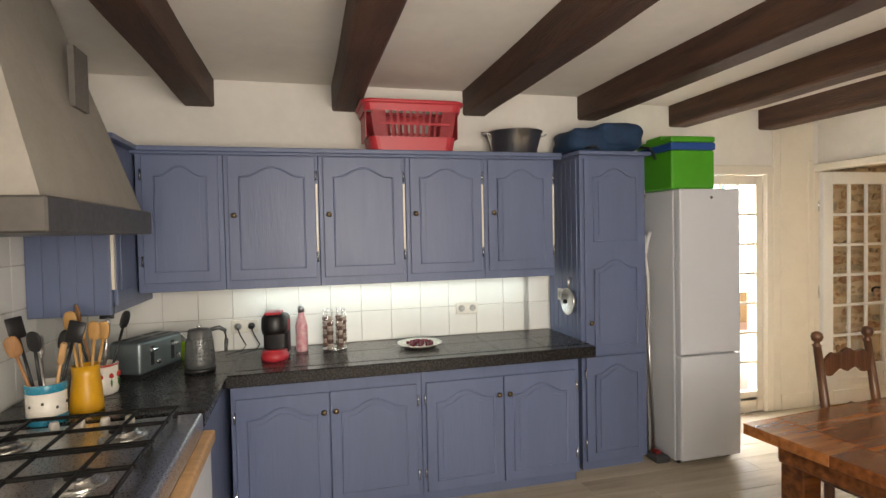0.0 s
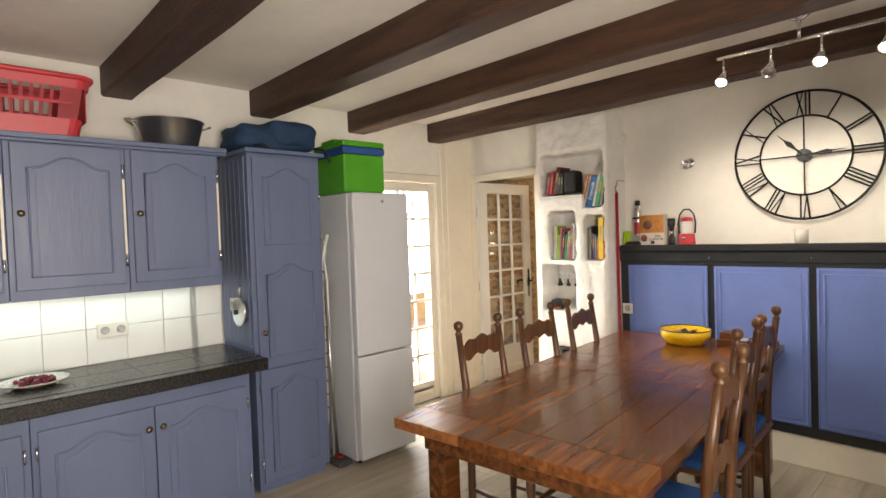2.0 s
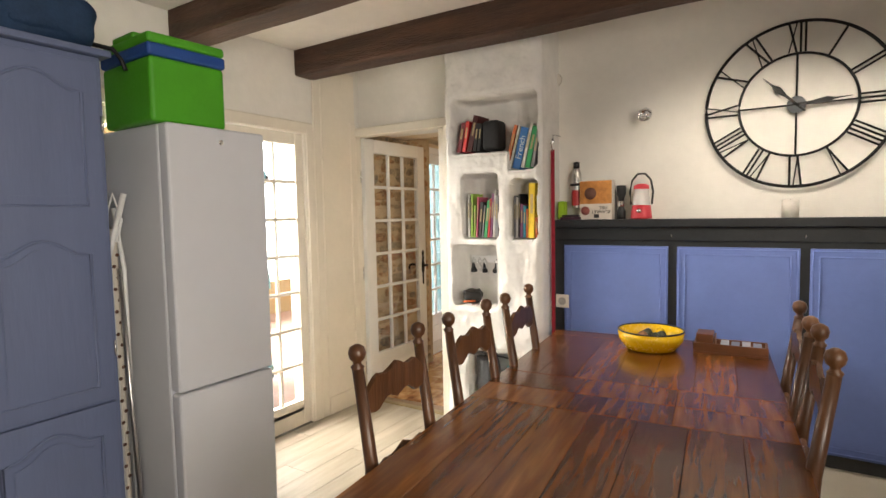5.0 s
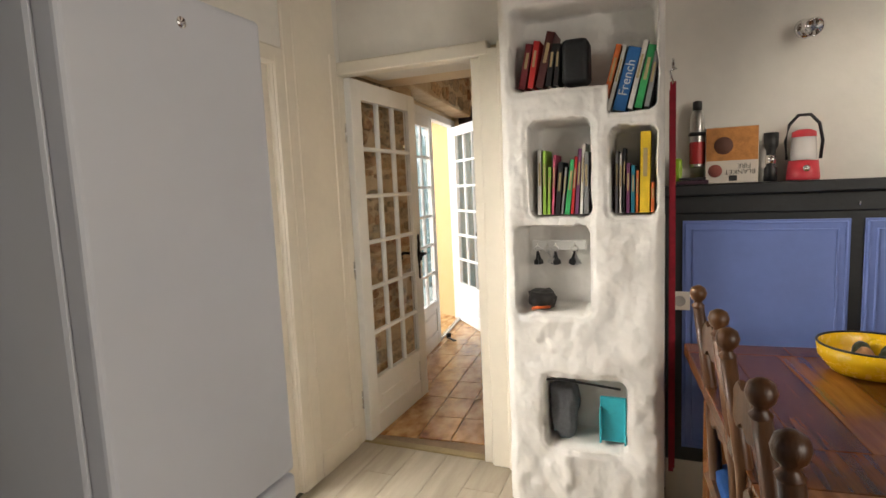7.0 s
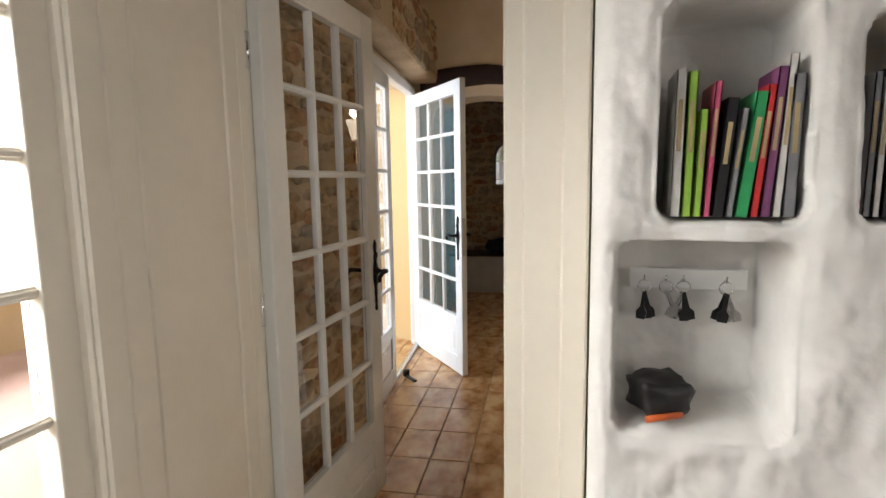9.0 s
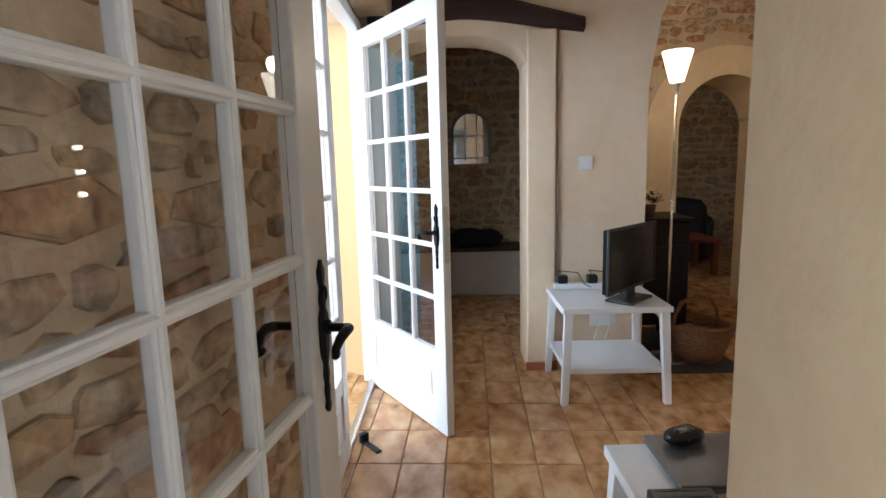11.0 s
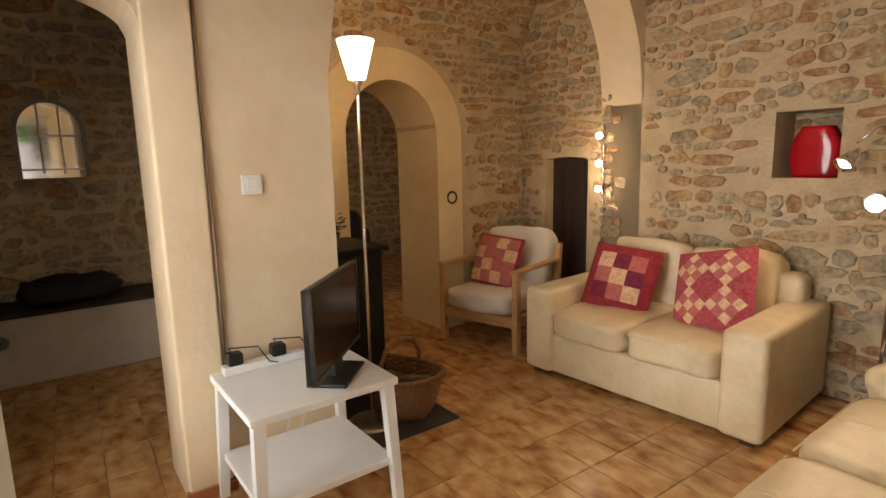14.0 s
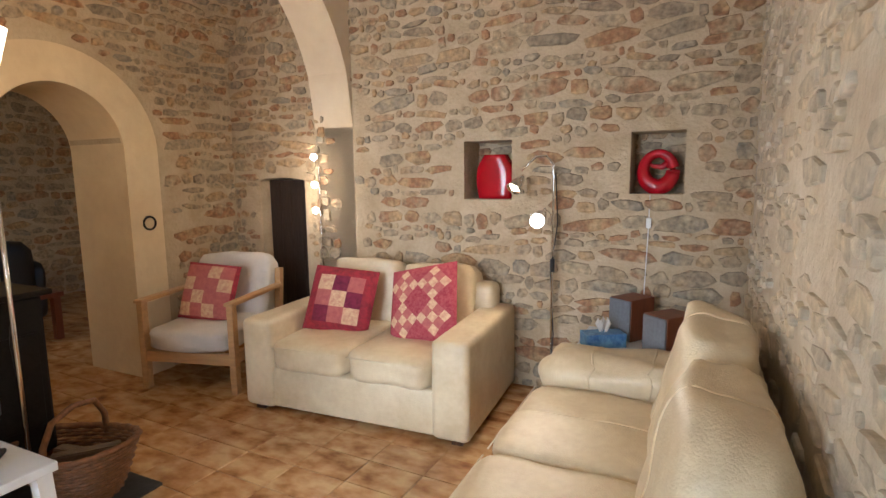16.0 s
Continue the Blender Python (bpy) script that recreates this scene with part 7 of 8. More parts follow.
# freezer, tall oven and the soft seat
FREEZER_WHITE = mat("white_lacquered_steel", (0.82, 0.81, 0.79), 0.35, var=0.03)
c = thing("freezer", T(0, 0), "small white under-counter freezer with a sloping worn top", "freezer")
part("cabinet", b1((3.40, 0.02, 0.01), (3.99, 0.555, 0.805), 0.01), FREEZER_WHITE, c)
part("top", b1((3.38, 0.02, 0.808), (4.005, 0.625, 0.85), 0.014, 3), FREEZER_WHITE, c)
part("door", b1((3.395, 0.562, 0.05), (3.995, 0.615, 0.800), 0.012, 3), FREEZER_WHITE, c)
part("plinth", b1((3.42, 0.04, 0.0), (3.97, 0.55, 0.03)), BLACK, c)
c = thing("glove", T(3.87, 0.42, 0.851), "crumpled black glove on the freezer", "glove")
bm = bmesh.new()
lump(bm, (-0.12, -0.20, 0), (0.11, 0.10, 0.08), 7, 0.6, 0.03)
lump(bm, (-0.02, -0.05, 0.03), (0.09, 0.11, 0.11), 6, 0.6, 0.03, None, 3)
part("cloth", bm, mat("black_wool", (0.01, 0.01, 0.012), 0.95, bump=0.5, bscale=200), c, "", True)
c = thing("basket", T(4.66, 0.50, 0.0), "white woven basket on the floor behind the freezer", "basket")
bm = bmesh.new()
lump(bm, (-0.09, -0.16, 0.0), (0.09, 0.08, 0.26), 6, 0.3, 0.005, None, 4)
part("weave", bm, mat("white_weave", (0.72, 0.70, 0.66), 0.8, var=0.1, bump=0.8, bscale=90), c, "", True)
c = thing("floor_cushion", T(4.66, 0.50, 0.255), "puffy grey-blue quilted pet bed on a white basket", "cushion")
bm = bmesh.new()
for q in range(4):
    lump(bm, (-0.11 + 0.01 * (q % 2), -0.22, 0.088 * q), (0.11, 0.175 - 0.03 * abs(q - 1.5), 0.088 * q + 0.13), 9, 0.75, 0.04, None, 2 + q)
part("quilt", bm, mat("quilt_grey", (0.24, 0.27, 0.34), 0.8, var=0.15, bump=0.3), c, "", True)
c = thing("scarf", T(4.66, 0.46, 0.64), "crumpled black knitted scarf on the quilted pet bed", "scarf")
bm = bmesh.new()
lump(bm, (-0.10, -0.18, 0.0), (0.09, 0.10, 0.12), 8, 0.6, 0.05, None, 6)
lump(bm, (-0.08, -0.02, 0.04), (0.06, 0.13, 0.16), 7, 0.7, 0.05, None, 9)
part("knit", bm, mat("black_wool", (0.01, 0.01, 0.012), 0.95, bump=0.5, bscale=200), c, "", True)
c = thing("oven_unit", T(0, 0), "tall built-in oven with dark glass and a chrome rail", "oven")
part("carcass", b1((2.70, -0.20, 0.0), (3.30, 0.475, 1.60), 0.006), FREEZER_WHITE, c)
OVEN_STEEL = mat("blued_oven_steel", (0.30, 0.37, 0.46), 0.28, 0.7, var=0.05, stretch=(1, 8, 8))
MOSAIC = mat("slate_mosaic", (0.05, 0.055, 0.06), 0.3, var=0.15, island=0.2)
# blue in the glass colour stands for what the dark door reflects
part("oven_door", b1((2.71, 0.476, 0.82), (3.297, 0.500, 1.335), 0.006), mat("oven_glass", (0.012, 0.022, 0.05), 0.08), c, "dark oven glass with blue reflections put into its colour")
part("lower_trim", b1((2.71, 0.476, 0.69), (3.297, 0.500, 0.815), 0.006), OVEN_STEEL, c)
panel_o = part("control_panel", b1((2.71, 0.476, 1.36), (3.297, 0.503, 1.485), 0.006), OVEN_STEEL, c, "brushed steel control panel")
for kx in (2.80, 2.93, 3.06, 3.19):
    part("control_knob", lathe([(0, 0), (0.021, 0), (0.019, 0.022), (0.010, 0.030), (0, 0.030)], 16, Matrix.Translation((kx, 0.503, 1.415)) @ Matrix.Rotation(radians(-90), 4, "X")), mat("ivory_plastic", (0.7, 0.66, 0.58), 0.4), panel_o, "ivory control knob")
part("door_rail", tube([(2.74, 0.50, 1.318), (2.74, 0.537, 1.322), (2.77, 0.540, 1.322), (3.27, 0.540, 1.322), (3.295, 0.534, 1.318), (3.302, 0.50, 1.31)], 0.009, 10), CHROME, c, "chrome door rail")
for oy in (0.506, 0.529):
    part("side_strip", tube([(3.303, oy, 1.30), (3.308, oy + 0.004, 1.22), (3.306, oy, 0.95), (3.303, oy - 0.010, 0.70)], 0.0055, 8), CHROME, c, "chrome edge strip")
for r, z in enumerate((1.492, 1.545, 0.505, 0.565, 0.625)):
    for k in range(12):
        part("mosaic_tile", b1((2.712 + k * 0.0488, 0.4755, z), (2.757 + k * 0.0488, 0.482, z + 0.049), 0.002, 1), MOSAIC, c)
struct("wall_oven_nib", b1((2.69, SY, 1.601), (3.30, 0.472, CZ - 0.001)), WHITE_WALL, "white plastered wall above the built-in oven", "wall")

# ---- things in the niches ----
BOOKC = {"maroon": (0.16, 0.012, 0.02), "oxblood": (0.07, 0.012, 0.012), "black": (0.012, 0.011, 0.012), "orange": (0.60, 0.14, 0.03), "blue": (0.02, 0.13, 0.36), "white": (0.66, 0.64, 0.60), "green": (0.03, 0.30, 0.09), "lime": (0.30, 0.50, 0.06), "pink": (0.50, 0.08, 0.16), "grey": (0.22, 0.22, 0.23), "yellow": (0.75, 0.52, 0.02), "purple": (0.18, 0.05, 0.14), "teal": (0.02, 0.20, 0.28), "red": (0.50, 0.02, 0.02)}
PAPER = mat("page_paper", (0.62, 0.57, 0.47), 0.9, var=0.08, scale=40, stretch=(1, 20, 1))


def book(y, z, th, h, d, col, lean=0.0, text=""):
    """A book on its foot with its spine to the kitchen; y is its left foot seen from the front."""
    b = thing("book", Matrix.Translation((CX + 0.035, y, z)) @ Matrix.Rotation(radians(lean), 4, "X"), f"{col} covered book standing in the wall niche", "book", "books in the niches")
    m = mat("cover_" + col, BOOKC[col], 0.5, var=0.1, scale=25)
    part("cover", boxes([((0, -th, 0), (0.003, 0, h)), ((0, -th, 0), (d, -th + 0.002, h)), ((0, -0.002, 0), (d, 0, h))]), m, b)
    part("page_block", b1((0.003, -th + 0.002, 0.003), (d - 0.004, -0.002, h - 0.003)), PAPER, b)
    if text:
        lettering(text, 0.05, b, Matrix.Translation((-0.0008, -th / 2 - 0.015, h * 0.52)) @ pose(0, 0, 0, 90, 0, -90) @ Matrix.Rotation(radians(90), 4, "Z"), mat("title_white", (0.7, 0.7, 0.68), 0.6))
    else:
        part("title_bar", b1((-0.0006, -th * 0.7, h * 0.45), (0.0002, -th * 0.3, h * 0.8)), mat("gilt", (0.42, 0.32, 0.16), 0.5), b)
    return b


# y falls to the right as one faces the column
yy = 3.265
for th, h, col, ln in ((0.030, 0.185, "maroon", 12), (0.026, 0.19, "red", 10), (0.034, 0.225, "oxblood", 14), (0.024, 0.17, "black", 9), (0.02, 0.165, "black", 6)):
    book(yy, 1.835, th, h, 0.14, col, ln)
    yy -= th + 0.008
c = thing("binocular_case", T(4.83, 3.03, 1.832), "upright black case among the books", "case")
part("shell", b1((-0.05, -0.055, 0), (0.08, 0.055, 0.18), 0.025, 4), mat("black_case", (0.008, 0.008, 0.009), 0.6), c, "", True)
yy = 2.935
for th, h, col, ln, tx in ((0.022, 0.26, "orange", 15, ""), (0.016, 0.25, "white", 15, ""), (0.05, 0.245, "blue", 15, "French"), (0.02, 0.26, "white", 14, ""), (0.03, 0.24, "green", 13, ""), (0.02, 0.21, "grey", 11, "")):
    book(yy, 1.715, th, h, 0.15, col, ln, tx)
    yy -= th + 0.006
yy = 3.195
for th, h, col, ln in ((0.018, 0.275, "white", 1), (0.016, 0.27, "lime", 1), (0.014, 0.20, "lime", 2), (0.012, 0.25, "pink", 3), (0.02, 0.22, "black", 5), (0.012, 0.20, "grey", 6), (0.022, 0.23, "green", 7), (0.014, 0.24, "red", 5), (0.016, 0.27, "purple", 4), (0.014, 0.29, "white", 3), (0.02, 0.255, "grey", 1)):
    book(yy, 1.30, th, h, 0.13, col, ln)
    yy -= th + 0.0035
yy = 2.878
for th, h, col in ((0.012, 0.25, "grey"), (0.012, 0.24, "white"), (0.01, 0.26, "black"), (0.016, 0.20, "purple"), (0.016, 0.19, "teal"), (0.012, 0.17, "orange"), (0.04, 0.32, "yellow"), (0.014, 0.12, "orange")):
    book(yy, 1.30, th, h, 0.12, col, 1)
    yy -= th + 0.0025
# keys on a rack, wallet, dustpan, sack
c = thing("key_rack", T(CX + 0.195, 3.135, 1.15, -90), "white board with hooks and bunches of keys", "key rack")
part("board", b1((-0.12, -0.012, -0.02), (0.12, 0, 0.025), 0.003), WHITE_PAINT, c)
rk = random.Random(3)
for k, x in enumerate((-0.09, -0.045, -0.01, 0.075)):
    h = part("hook", tube([(x, -0.012, 0.0), (x, -0.03, 0.0), (x, -0.034, 0.014)], 0.0025, 6), CHROME, c)
    part("key_ring", tube([(x + 0.014 * math.cos(a), -0.032, -0.012 + 0.014 * math.sin(a)) for a in [2 * math.pi * q / 16 for q in range(16)]], 0.0014, 5, closed=True), CHROME, h)
    for j in range(5 if k in (0, 2, 3) else 2):
        a = rk.uniform(-0.5, 0.5)
        bm = prism([(-0.004, 0), (0.004, 0), (0.004, -0.035), (0.011, -0.045), (0.009, -0.062), (-0.009, -0.062), (-0.011, -0.045), (-0.004, -0.035)], 0.0025, Matrix.Translation((x, -0.034 - 0.003 * j, -0.022)) @ Matrix.Rotation(a, 4, "Y"))
        part("key", bm, STEEL if j % 2 else BLACK, h)
c = thing("wallet", T(4.84, 3.20, 0.885, 20), "black wallet and pens lying in the niche", "wallet")
bm = bmesh.new()
lump(bm, (-0.05, -0.06, 0), (0.05, 0.05, 0.075), 5, 0.5, 0.012)
part("leather", bm, BLACK_LEATHER, c, "", True)
part("pen", tube([(-0.06, 0.05, 0.008), (-0.05, -0.03, 0.01)], 0.007, 8), mat("orange_pen", (0.6, 0.12, 0.02), 0.4), c)
c = thing("dustpan", T(4.84, 2.89, 0.30, 0), "turquoise plastic dustpan standing in the low niche", "dustpan")
part("pan", boxes([((-0.02, -0.05, 0.0), (0.0, 0.06, 0.20)), ((-0.05, -0.05, 0.0), (0.0, -0.042, 0.20)), ((-0.05, 0.052, 0.0), (0.0, 0.06, 0.16))], 0.004), mat("turquoise_plastic", (0.04, 0.42, 0.50), 0.4), c)
c = thing("sack", T(4.87, 3.11, 0.295), "grey cloth bag slumped in the low niche", "bag")
bm = bmesh.new()
lump(bm, (-0.06, -0.05, 0), (0.07, 0.05, 0.25), 6, 0.6, 0.03)
part("cloth", bm, GREY_CLOTH, c, "", True)
c = thing("cable_loop", T(0, 0), "dark cable hanging along the top of the low niche", "cable")
part("cord", tube([(4.77, 3.17, 0.575), (4.765, 3.1, 0.582), (4.765, 2.95, 0.57), (4.77, 2.86, 0.56)], 0.005, 6), BLACK, c)

# ---- living room, smaller things ----


def in_liv(name, a, b, z, label, cat, rz=0.0, group=""):
    return thing(name, LIV @ T(a, b, z, rz), label, cat, group)


# curved oak lintel over the vestibule opening
bm = bmesh.new()
rings = []
for k in range(15):
    u = k / 14
    b = 3.70 - 1.26 * u
    zc = 2.17 + 0.055 * math.sin(u * math.pi) - (0.14 * max(0, u - 0.45) ** 1.0) * 1.2 + (0.10 * max(0, u - 0.82))
    hh = 0.085 - 0.045 * u ** 2
    sec = [(0.0, -hh), (-0.045, -hh * 0.6), (-0.05, hh * 0.5), (-0.03, hh), (0.02, hh), (0.02, -hh)]
    rings.append([bm.verts.new((A1 + x + 0.004 * noise.noise(Vector((u * 9, x * 40, 1))), b, zc + z)) for x, z in sec])
for p, q in zip(rings, rings[1:]):
    for k in range(6):
        bm.faces.new((p[k], p[(k + 1) % 6], q[(k + 1) % 6], q[k]))
bm.faces.new(rings[0]), bm.faces.new(rings[-1][::-1])
struct("lintel_beam", bm, mat("dark_red_brown_oak", (0.035, 0.013, 0.012), 0.5, var=0.2, scale=5, stretch=(6, 1, 6), bump=0.4), "crooked dark oak lintel over the vestibule opening", "lintel", LIV, True)
# raised plaster strip, conduit, skirting, switch
struct("trim_pillar_strip", b1((A1 - 0.022, 2.60, 0.0), (A1 + 0.001, 2.775, 2.08), 0.01, 3), CREAM_WALL, "raised cream plaster edge of the vestibule opening", "trim", LIV)
struct("conduit", tube([(A1 - 0.008, 2.592, 0.5), (A1 - 0.01, 2.588, 1.0), (A1 - 0.008, 2.593, 1.6), (A1 - 0.008, 2.59, 2.08)], 0.007, 6), mat("painted_cable", (0.35, 0.27, 0.18), 0.7), "painted cable running down the plaster", "cable", LIV)
struct("baseboard_pillar", b1((A1 - 0.034, 2.585, 0.0), (A1 - 0.004, 2.785, 0.055), 0.004), mat("terracotta_skirting", (0.36, 0.13, 0.055), 0.5, var=0.12), "terracotta skirting tile at the pillar", "baseboard", LIV)
c = in_liv("light_switch", A1, 2.42, 1.30, "square white light switch on the cream wall", "switch", -90)
part("plate", b1((-0.043, -0.010, -0.041), (0.043, 0, 0.041), 0.004), WHITE_PAINT, c)
part("rocker", b1((-0.022, -0.014, -0.022), (0.022, -0.009, 0.022), 0.003), WHITE_PAINT, c)
c = in_liv("wall_socket", A1 - 0.001, 2.30, 0.32, "white double socket under the side table", "socket", -90)
part("plate", b1((-0.08, -0.01, -0.04), (0.08, 0, 0.04), 0.004), WHITE_PAINT, c)
for x in (-0.03, 0.04):
    part("cable", tube([(x, -0.012, 0.0), (x - 0.01, -0.05, -0.03), (x - 0.04, -0.06, -0.12), (x + 0.01, -0.07, -0.2)], 0.004, 6), WHITE_PAINT, c)
# power strip and chargers on the white table
c = in_liv("power_strip", 8.475, 2.45, 0.541, "white power strip with black chargers on the side table", "power strip", 90)
part("bar", b1((-0.17, -0.028, 0), (0.17, 0.028, 0.035), 0.006), WHITE_PAINT, c)
for x in (0.12, -0.06):
    e = part("charger", b1((x - 0.03, -0.03, 0.035), (x + 0.03, 0.03, 0.085), 0.008), BLACK, c, "black charger")
    part("cable", tube([(x, 0, 0.08), (x + 0.03, 0.04, 0.12), (x - 0.08, 0.06, 0.11), (x - 0.12, 0.07, 0.04), (x - 0.16, 0.05, 0.02)], 0.003, 6), BLACK, e)
c = in_liv("set_top_box", 8.36, 2.25, 0.541, "small black box beside the television", "box", 70)
part("case", b1((-0.06, -0.04, 0), (0.06, 0.04, 0.02), 0.004), BLACK, c)
# hearth slab, basket with logs, stove, plant
struct("hearth", b1((8.42, 1.45, 0.0), (9.35, 2.05, 0.014), 0.003), MAT_GREY, "dark slate hearth slab on the tiles", "hearth", LIV)
c = in_liv("log_basket", 8.665, 1.66, 0.015, "oval wicker basket with a loop handle", "basket", 20)
nr, ns = 15, 40


def basket_pt(k, r):
    f = r / (nr - 1)
    a = 2 * math.pi * k / ns
    ra, rb = 0.15 + 0.10 * f ** 0.7, 0.11 + 0.07 * f ** 0.7
    w = 0.005 * (1 if (k + r) % 2 else -1)
    return ((ra + w) * math.cos(a), (rb + w) * math.sin(a), 0.01 + 0.215 * f + 0.03 * (math.cos(a) ** 2) * f)


for r in range(nr):
    part("weave", tube([basket_pt(k, r) for k in range(ns)], 0.0085, 6, closed=True), WICKER, c)
part("floor", lathe([(0, 0.01), (0.13, 0.01), (0.13, 0.018), (0, 0.018)], 24), WICKER, c)
part("rim", tube([tuple(x * s for x, s in zip(basket_pt(k, nr - 1), (1.02, 1.02, 1.03))) for k in range(ns)], 0.014, 8, closed=True), WICKER, c)
part("handle", tube([(0, -0.18, 0.2), (0, -0.175, 0.30), (0, -0.12, 0.385), (0, 0, 0.41), (0, 0.12, 0.385), (0, 0.175, 0.30), (0, 0.18, 0.2)], 0.013, 8), WICKER, c)
for k, (x, y, z, rz) in enumerate(((0.0, 0.03, 0.12, 15), (0.03, -0.05, 0.14, -10), (-0.04, 0.0, 0.17, 30))):
    lg = thing("log", LIV @ T(8.665, 1.66, 0.015, 20) @ pose(x, y, z, 0, 90, rz), "split firewood log in the basket", "log", "logs in the basket")
    part("wood", prism([(-0.045, -0.13), (0.045, -0.13), (0.05, 0.13), (-0.04, 0.13)], 0.06, Matrix.Translation((0, -0.03, 0)), bevel=0.006), mat("log_wood", (0.22, 0.15, 0.10), 0.9, var=0.2, stretch=(1, 6, 1), bump=0.5), lg)
c = in_liv("wood_stove", 9.08, 1.79, 0.015, "black cast-iron wood stove on the hearth", "stove")
part("body", b1((-0.22, -0.16, 0.16), (0.22, 0.22, 0.88), 0.015, 2), IRON, c)
part("top_plate", b1((-0.25, -0.19, 0.88), (0.25, 0.24, 0.905), 0.006), IRON, c)
part("door", b1((-0.16, -0.175, 0.30), (0.16, -0.16, 0.72), 0.008), IRON, c)
part("door", b1((-0.235, -0.12, 0.30), (-0.22, 0.18, 0.72), 0.006), IRON, c)
for x in (-0.18, 0.18):
    for y in (-0.12, 0.18):
        part("leg", lathe([(0.015, 0), (0.02, 0.02), (0.028, 0.16), (0, 0.16)], 10, Matrix.Translation((x, y, 0))), IRON, c)
c = in_liv("potted_plant", 9.0, 1.86, 0.921, "small dark-leaved plant in a pot on the stove", "plant")
part("pot", lathe([(0, 0), (0.03, 0), (0.042, 0.08), (0.036, 0.08), (0, 0.07)], 18), mat("brown_pot", (0.12, 0.07, 0.04), 0.6), c)
bm = bmesh.new()
rp_ = random.Random(9)
for k in range(60):
    a, e, r = rp_.uniform(0, 6.28), rp_.uniform(0.1, 1.5), rp_.uniform(0.03, 0.09)
    p = Vector((r * math.cos(a) * math.cos(e), r * math.sin(a) * math.cos(e), 0.085 + r * math.sin(e) * 1.2))
    d = Vector((math.cos(a), math.sin(a), 0.5)).normalized() * 0.035
    s = Vector((-math.sin(a), math.cos(a), 0)) * 0.011
    q = [bm.verts.new(v) for v in (p, p + d * 0.5 + s, p + d, p + d * 0.5 - s)]
    bm.faces.new(q)
part("foliage", bm, mat("dark_leaf", (0.025, 0.06, 0.02), 0.6, var=0.2), c)
# vestibule bench and mirror
struct("bench", b1((10.56, 2.40, 0.0), (10.999, 3.75, 0.45), 0.01), mat("pale_bench_plaster", (0.55, 0.50, 0.43), 0.9, var=0.08, bump=0.3), "low plastered bench in the vestibule", "bench", LIV)
struct("bench_top", b1((10.54, 2.40, 0.45), (10.99, 3.75, 0.48), 0.006), DARK_DOOR, "dark wooden bench seat", "bench", LIV)
c = in_liv("bag", 10.78, 3.02, 0.482, "dark crumpled bag lying on the bench", "bag")
bm = bmesh.new()
lump(bm, (-0.14, -0.28, 0), (0.14, 0.28, 0.15), 7, 0.6, 0.05)
part("cloth", bm, mat("dark_bag", (0.012, 0.013, 0.02), 0.8), c, "", True)
c = in_liv("mirror", 10.965, 3.02, 1.32, "arched mirror with a pale frame and window-like bars", "mirror", -90)
MIR = mat("mirror_silver", (0.9, 0.9, 0.9), 0.02, 1.0, var=0.0)
op = [(-0.21, 0.0), (0.21, 0.0)] + [(0.21 * math.cos(math.pi * k / 16), 0.33 + 0.21 * math.sin(math.pi * k / 16)) for k in range(17)]
ip = [(x * 0.86, 0.03 + (z - 0.03) * 0.95) for x, z in op]
part("glass", prism(ip, 0.004, Matrix.Translation((0, -0.012, 0))), MIR, c, "silvered mirror glass")
bm = bmesh.new()
f0, f1 = [bm.verts.new((x, -0.03, z)) for x, z in op], [bm.verts.new((x, -0.03, z)) for x, z in ip]
g0, g1 = [bm.verts.new((x, -0.002, z)) for x, z in op], [bm.verts.new((x, -0.008, z)) for x, z in ip]
for k in range(len(op)):
    j = (k + 1) % len(op)
    bm.faces.new((f0[k], f0[j], f1[j], f1[k])), bm.faces.new((f0[k], f0[j], g0[j], g0[k])), bm.faces.new((f1[k], f1[j], g1[j], g1[k]))
part("frame", bm, mat("frame_grey", (0.30, 0.29, 0.27), 0.6), c)
for x in (-0.06, 0.06):
    part("bar", b1((x - 0.006, -0.022, 0.03), (x + 0.006, -0.012, 0.5)), WHITE_PAINT, c)
for z in (0.06, 0.29):
    part("bar", b1((-0.18, -0.024, z - 0.006), (0.18, -0.012, z + 0.006)), WHITE_PAINT, c)
# iron ring on the back wall
c = in_liv("iron_ring", EA - 0.02, 0.46, 1.13, "old iron ring hanging on the plaster band", "ring", -90)
part("ring", tube([(0.045 * math.cos(a), -0.012, -0.045 + 0.045 * math.sin(a)) for a in [2 * math.pi * k / 24 for k in range(24)]], 0.007, 8, closed=True), IRON, c)
part("staple", tube([(-0.012, 0.01, 0), (-0.012, -0.02, 0), (0.012, -0.02, 0), (0.012, 0.01, 0)], 0.005, 6), IRON, c)
# far room sofa and table
c = in_liv("sofa", 12.55, 0.95, 0, "black leather sofa in the room beyond the opening", "sofa", 90)
for lo, hi, nm in (((-0.95, -0.05, 0.06), (0.95, 0.6, 0.42), "seat"), ((-0.95, -0.55, 0.06), (0.95, -0.2, 0.85), "backrest"), ((-1.05, -0.5, 0.06), (-0.85, 0.55, 0.60), "armrest"), ((0.85, -0.5, 0.06), (1.05, 0.55, 0.60), "armrest")):
    bm = bmesh.new()
    lump(bm, (lo[0], -hi[1], lo[2] - 0.06), (hi[0], -lo[1], hi[2]), 6, 0.25, 0.01)
    part(nm, bm, BLACK_LEATHER, c, "", True)
c = in_liv("coffee_table", 11.55, 0.62, 0, "low brown wooden coffee table in the room beyond", "table")
part("tabletop", b1((-0.3, -0.4, 0.38), (0.3, 0.4, 0.42), 0.005), SPEAKER_WOOD, c)
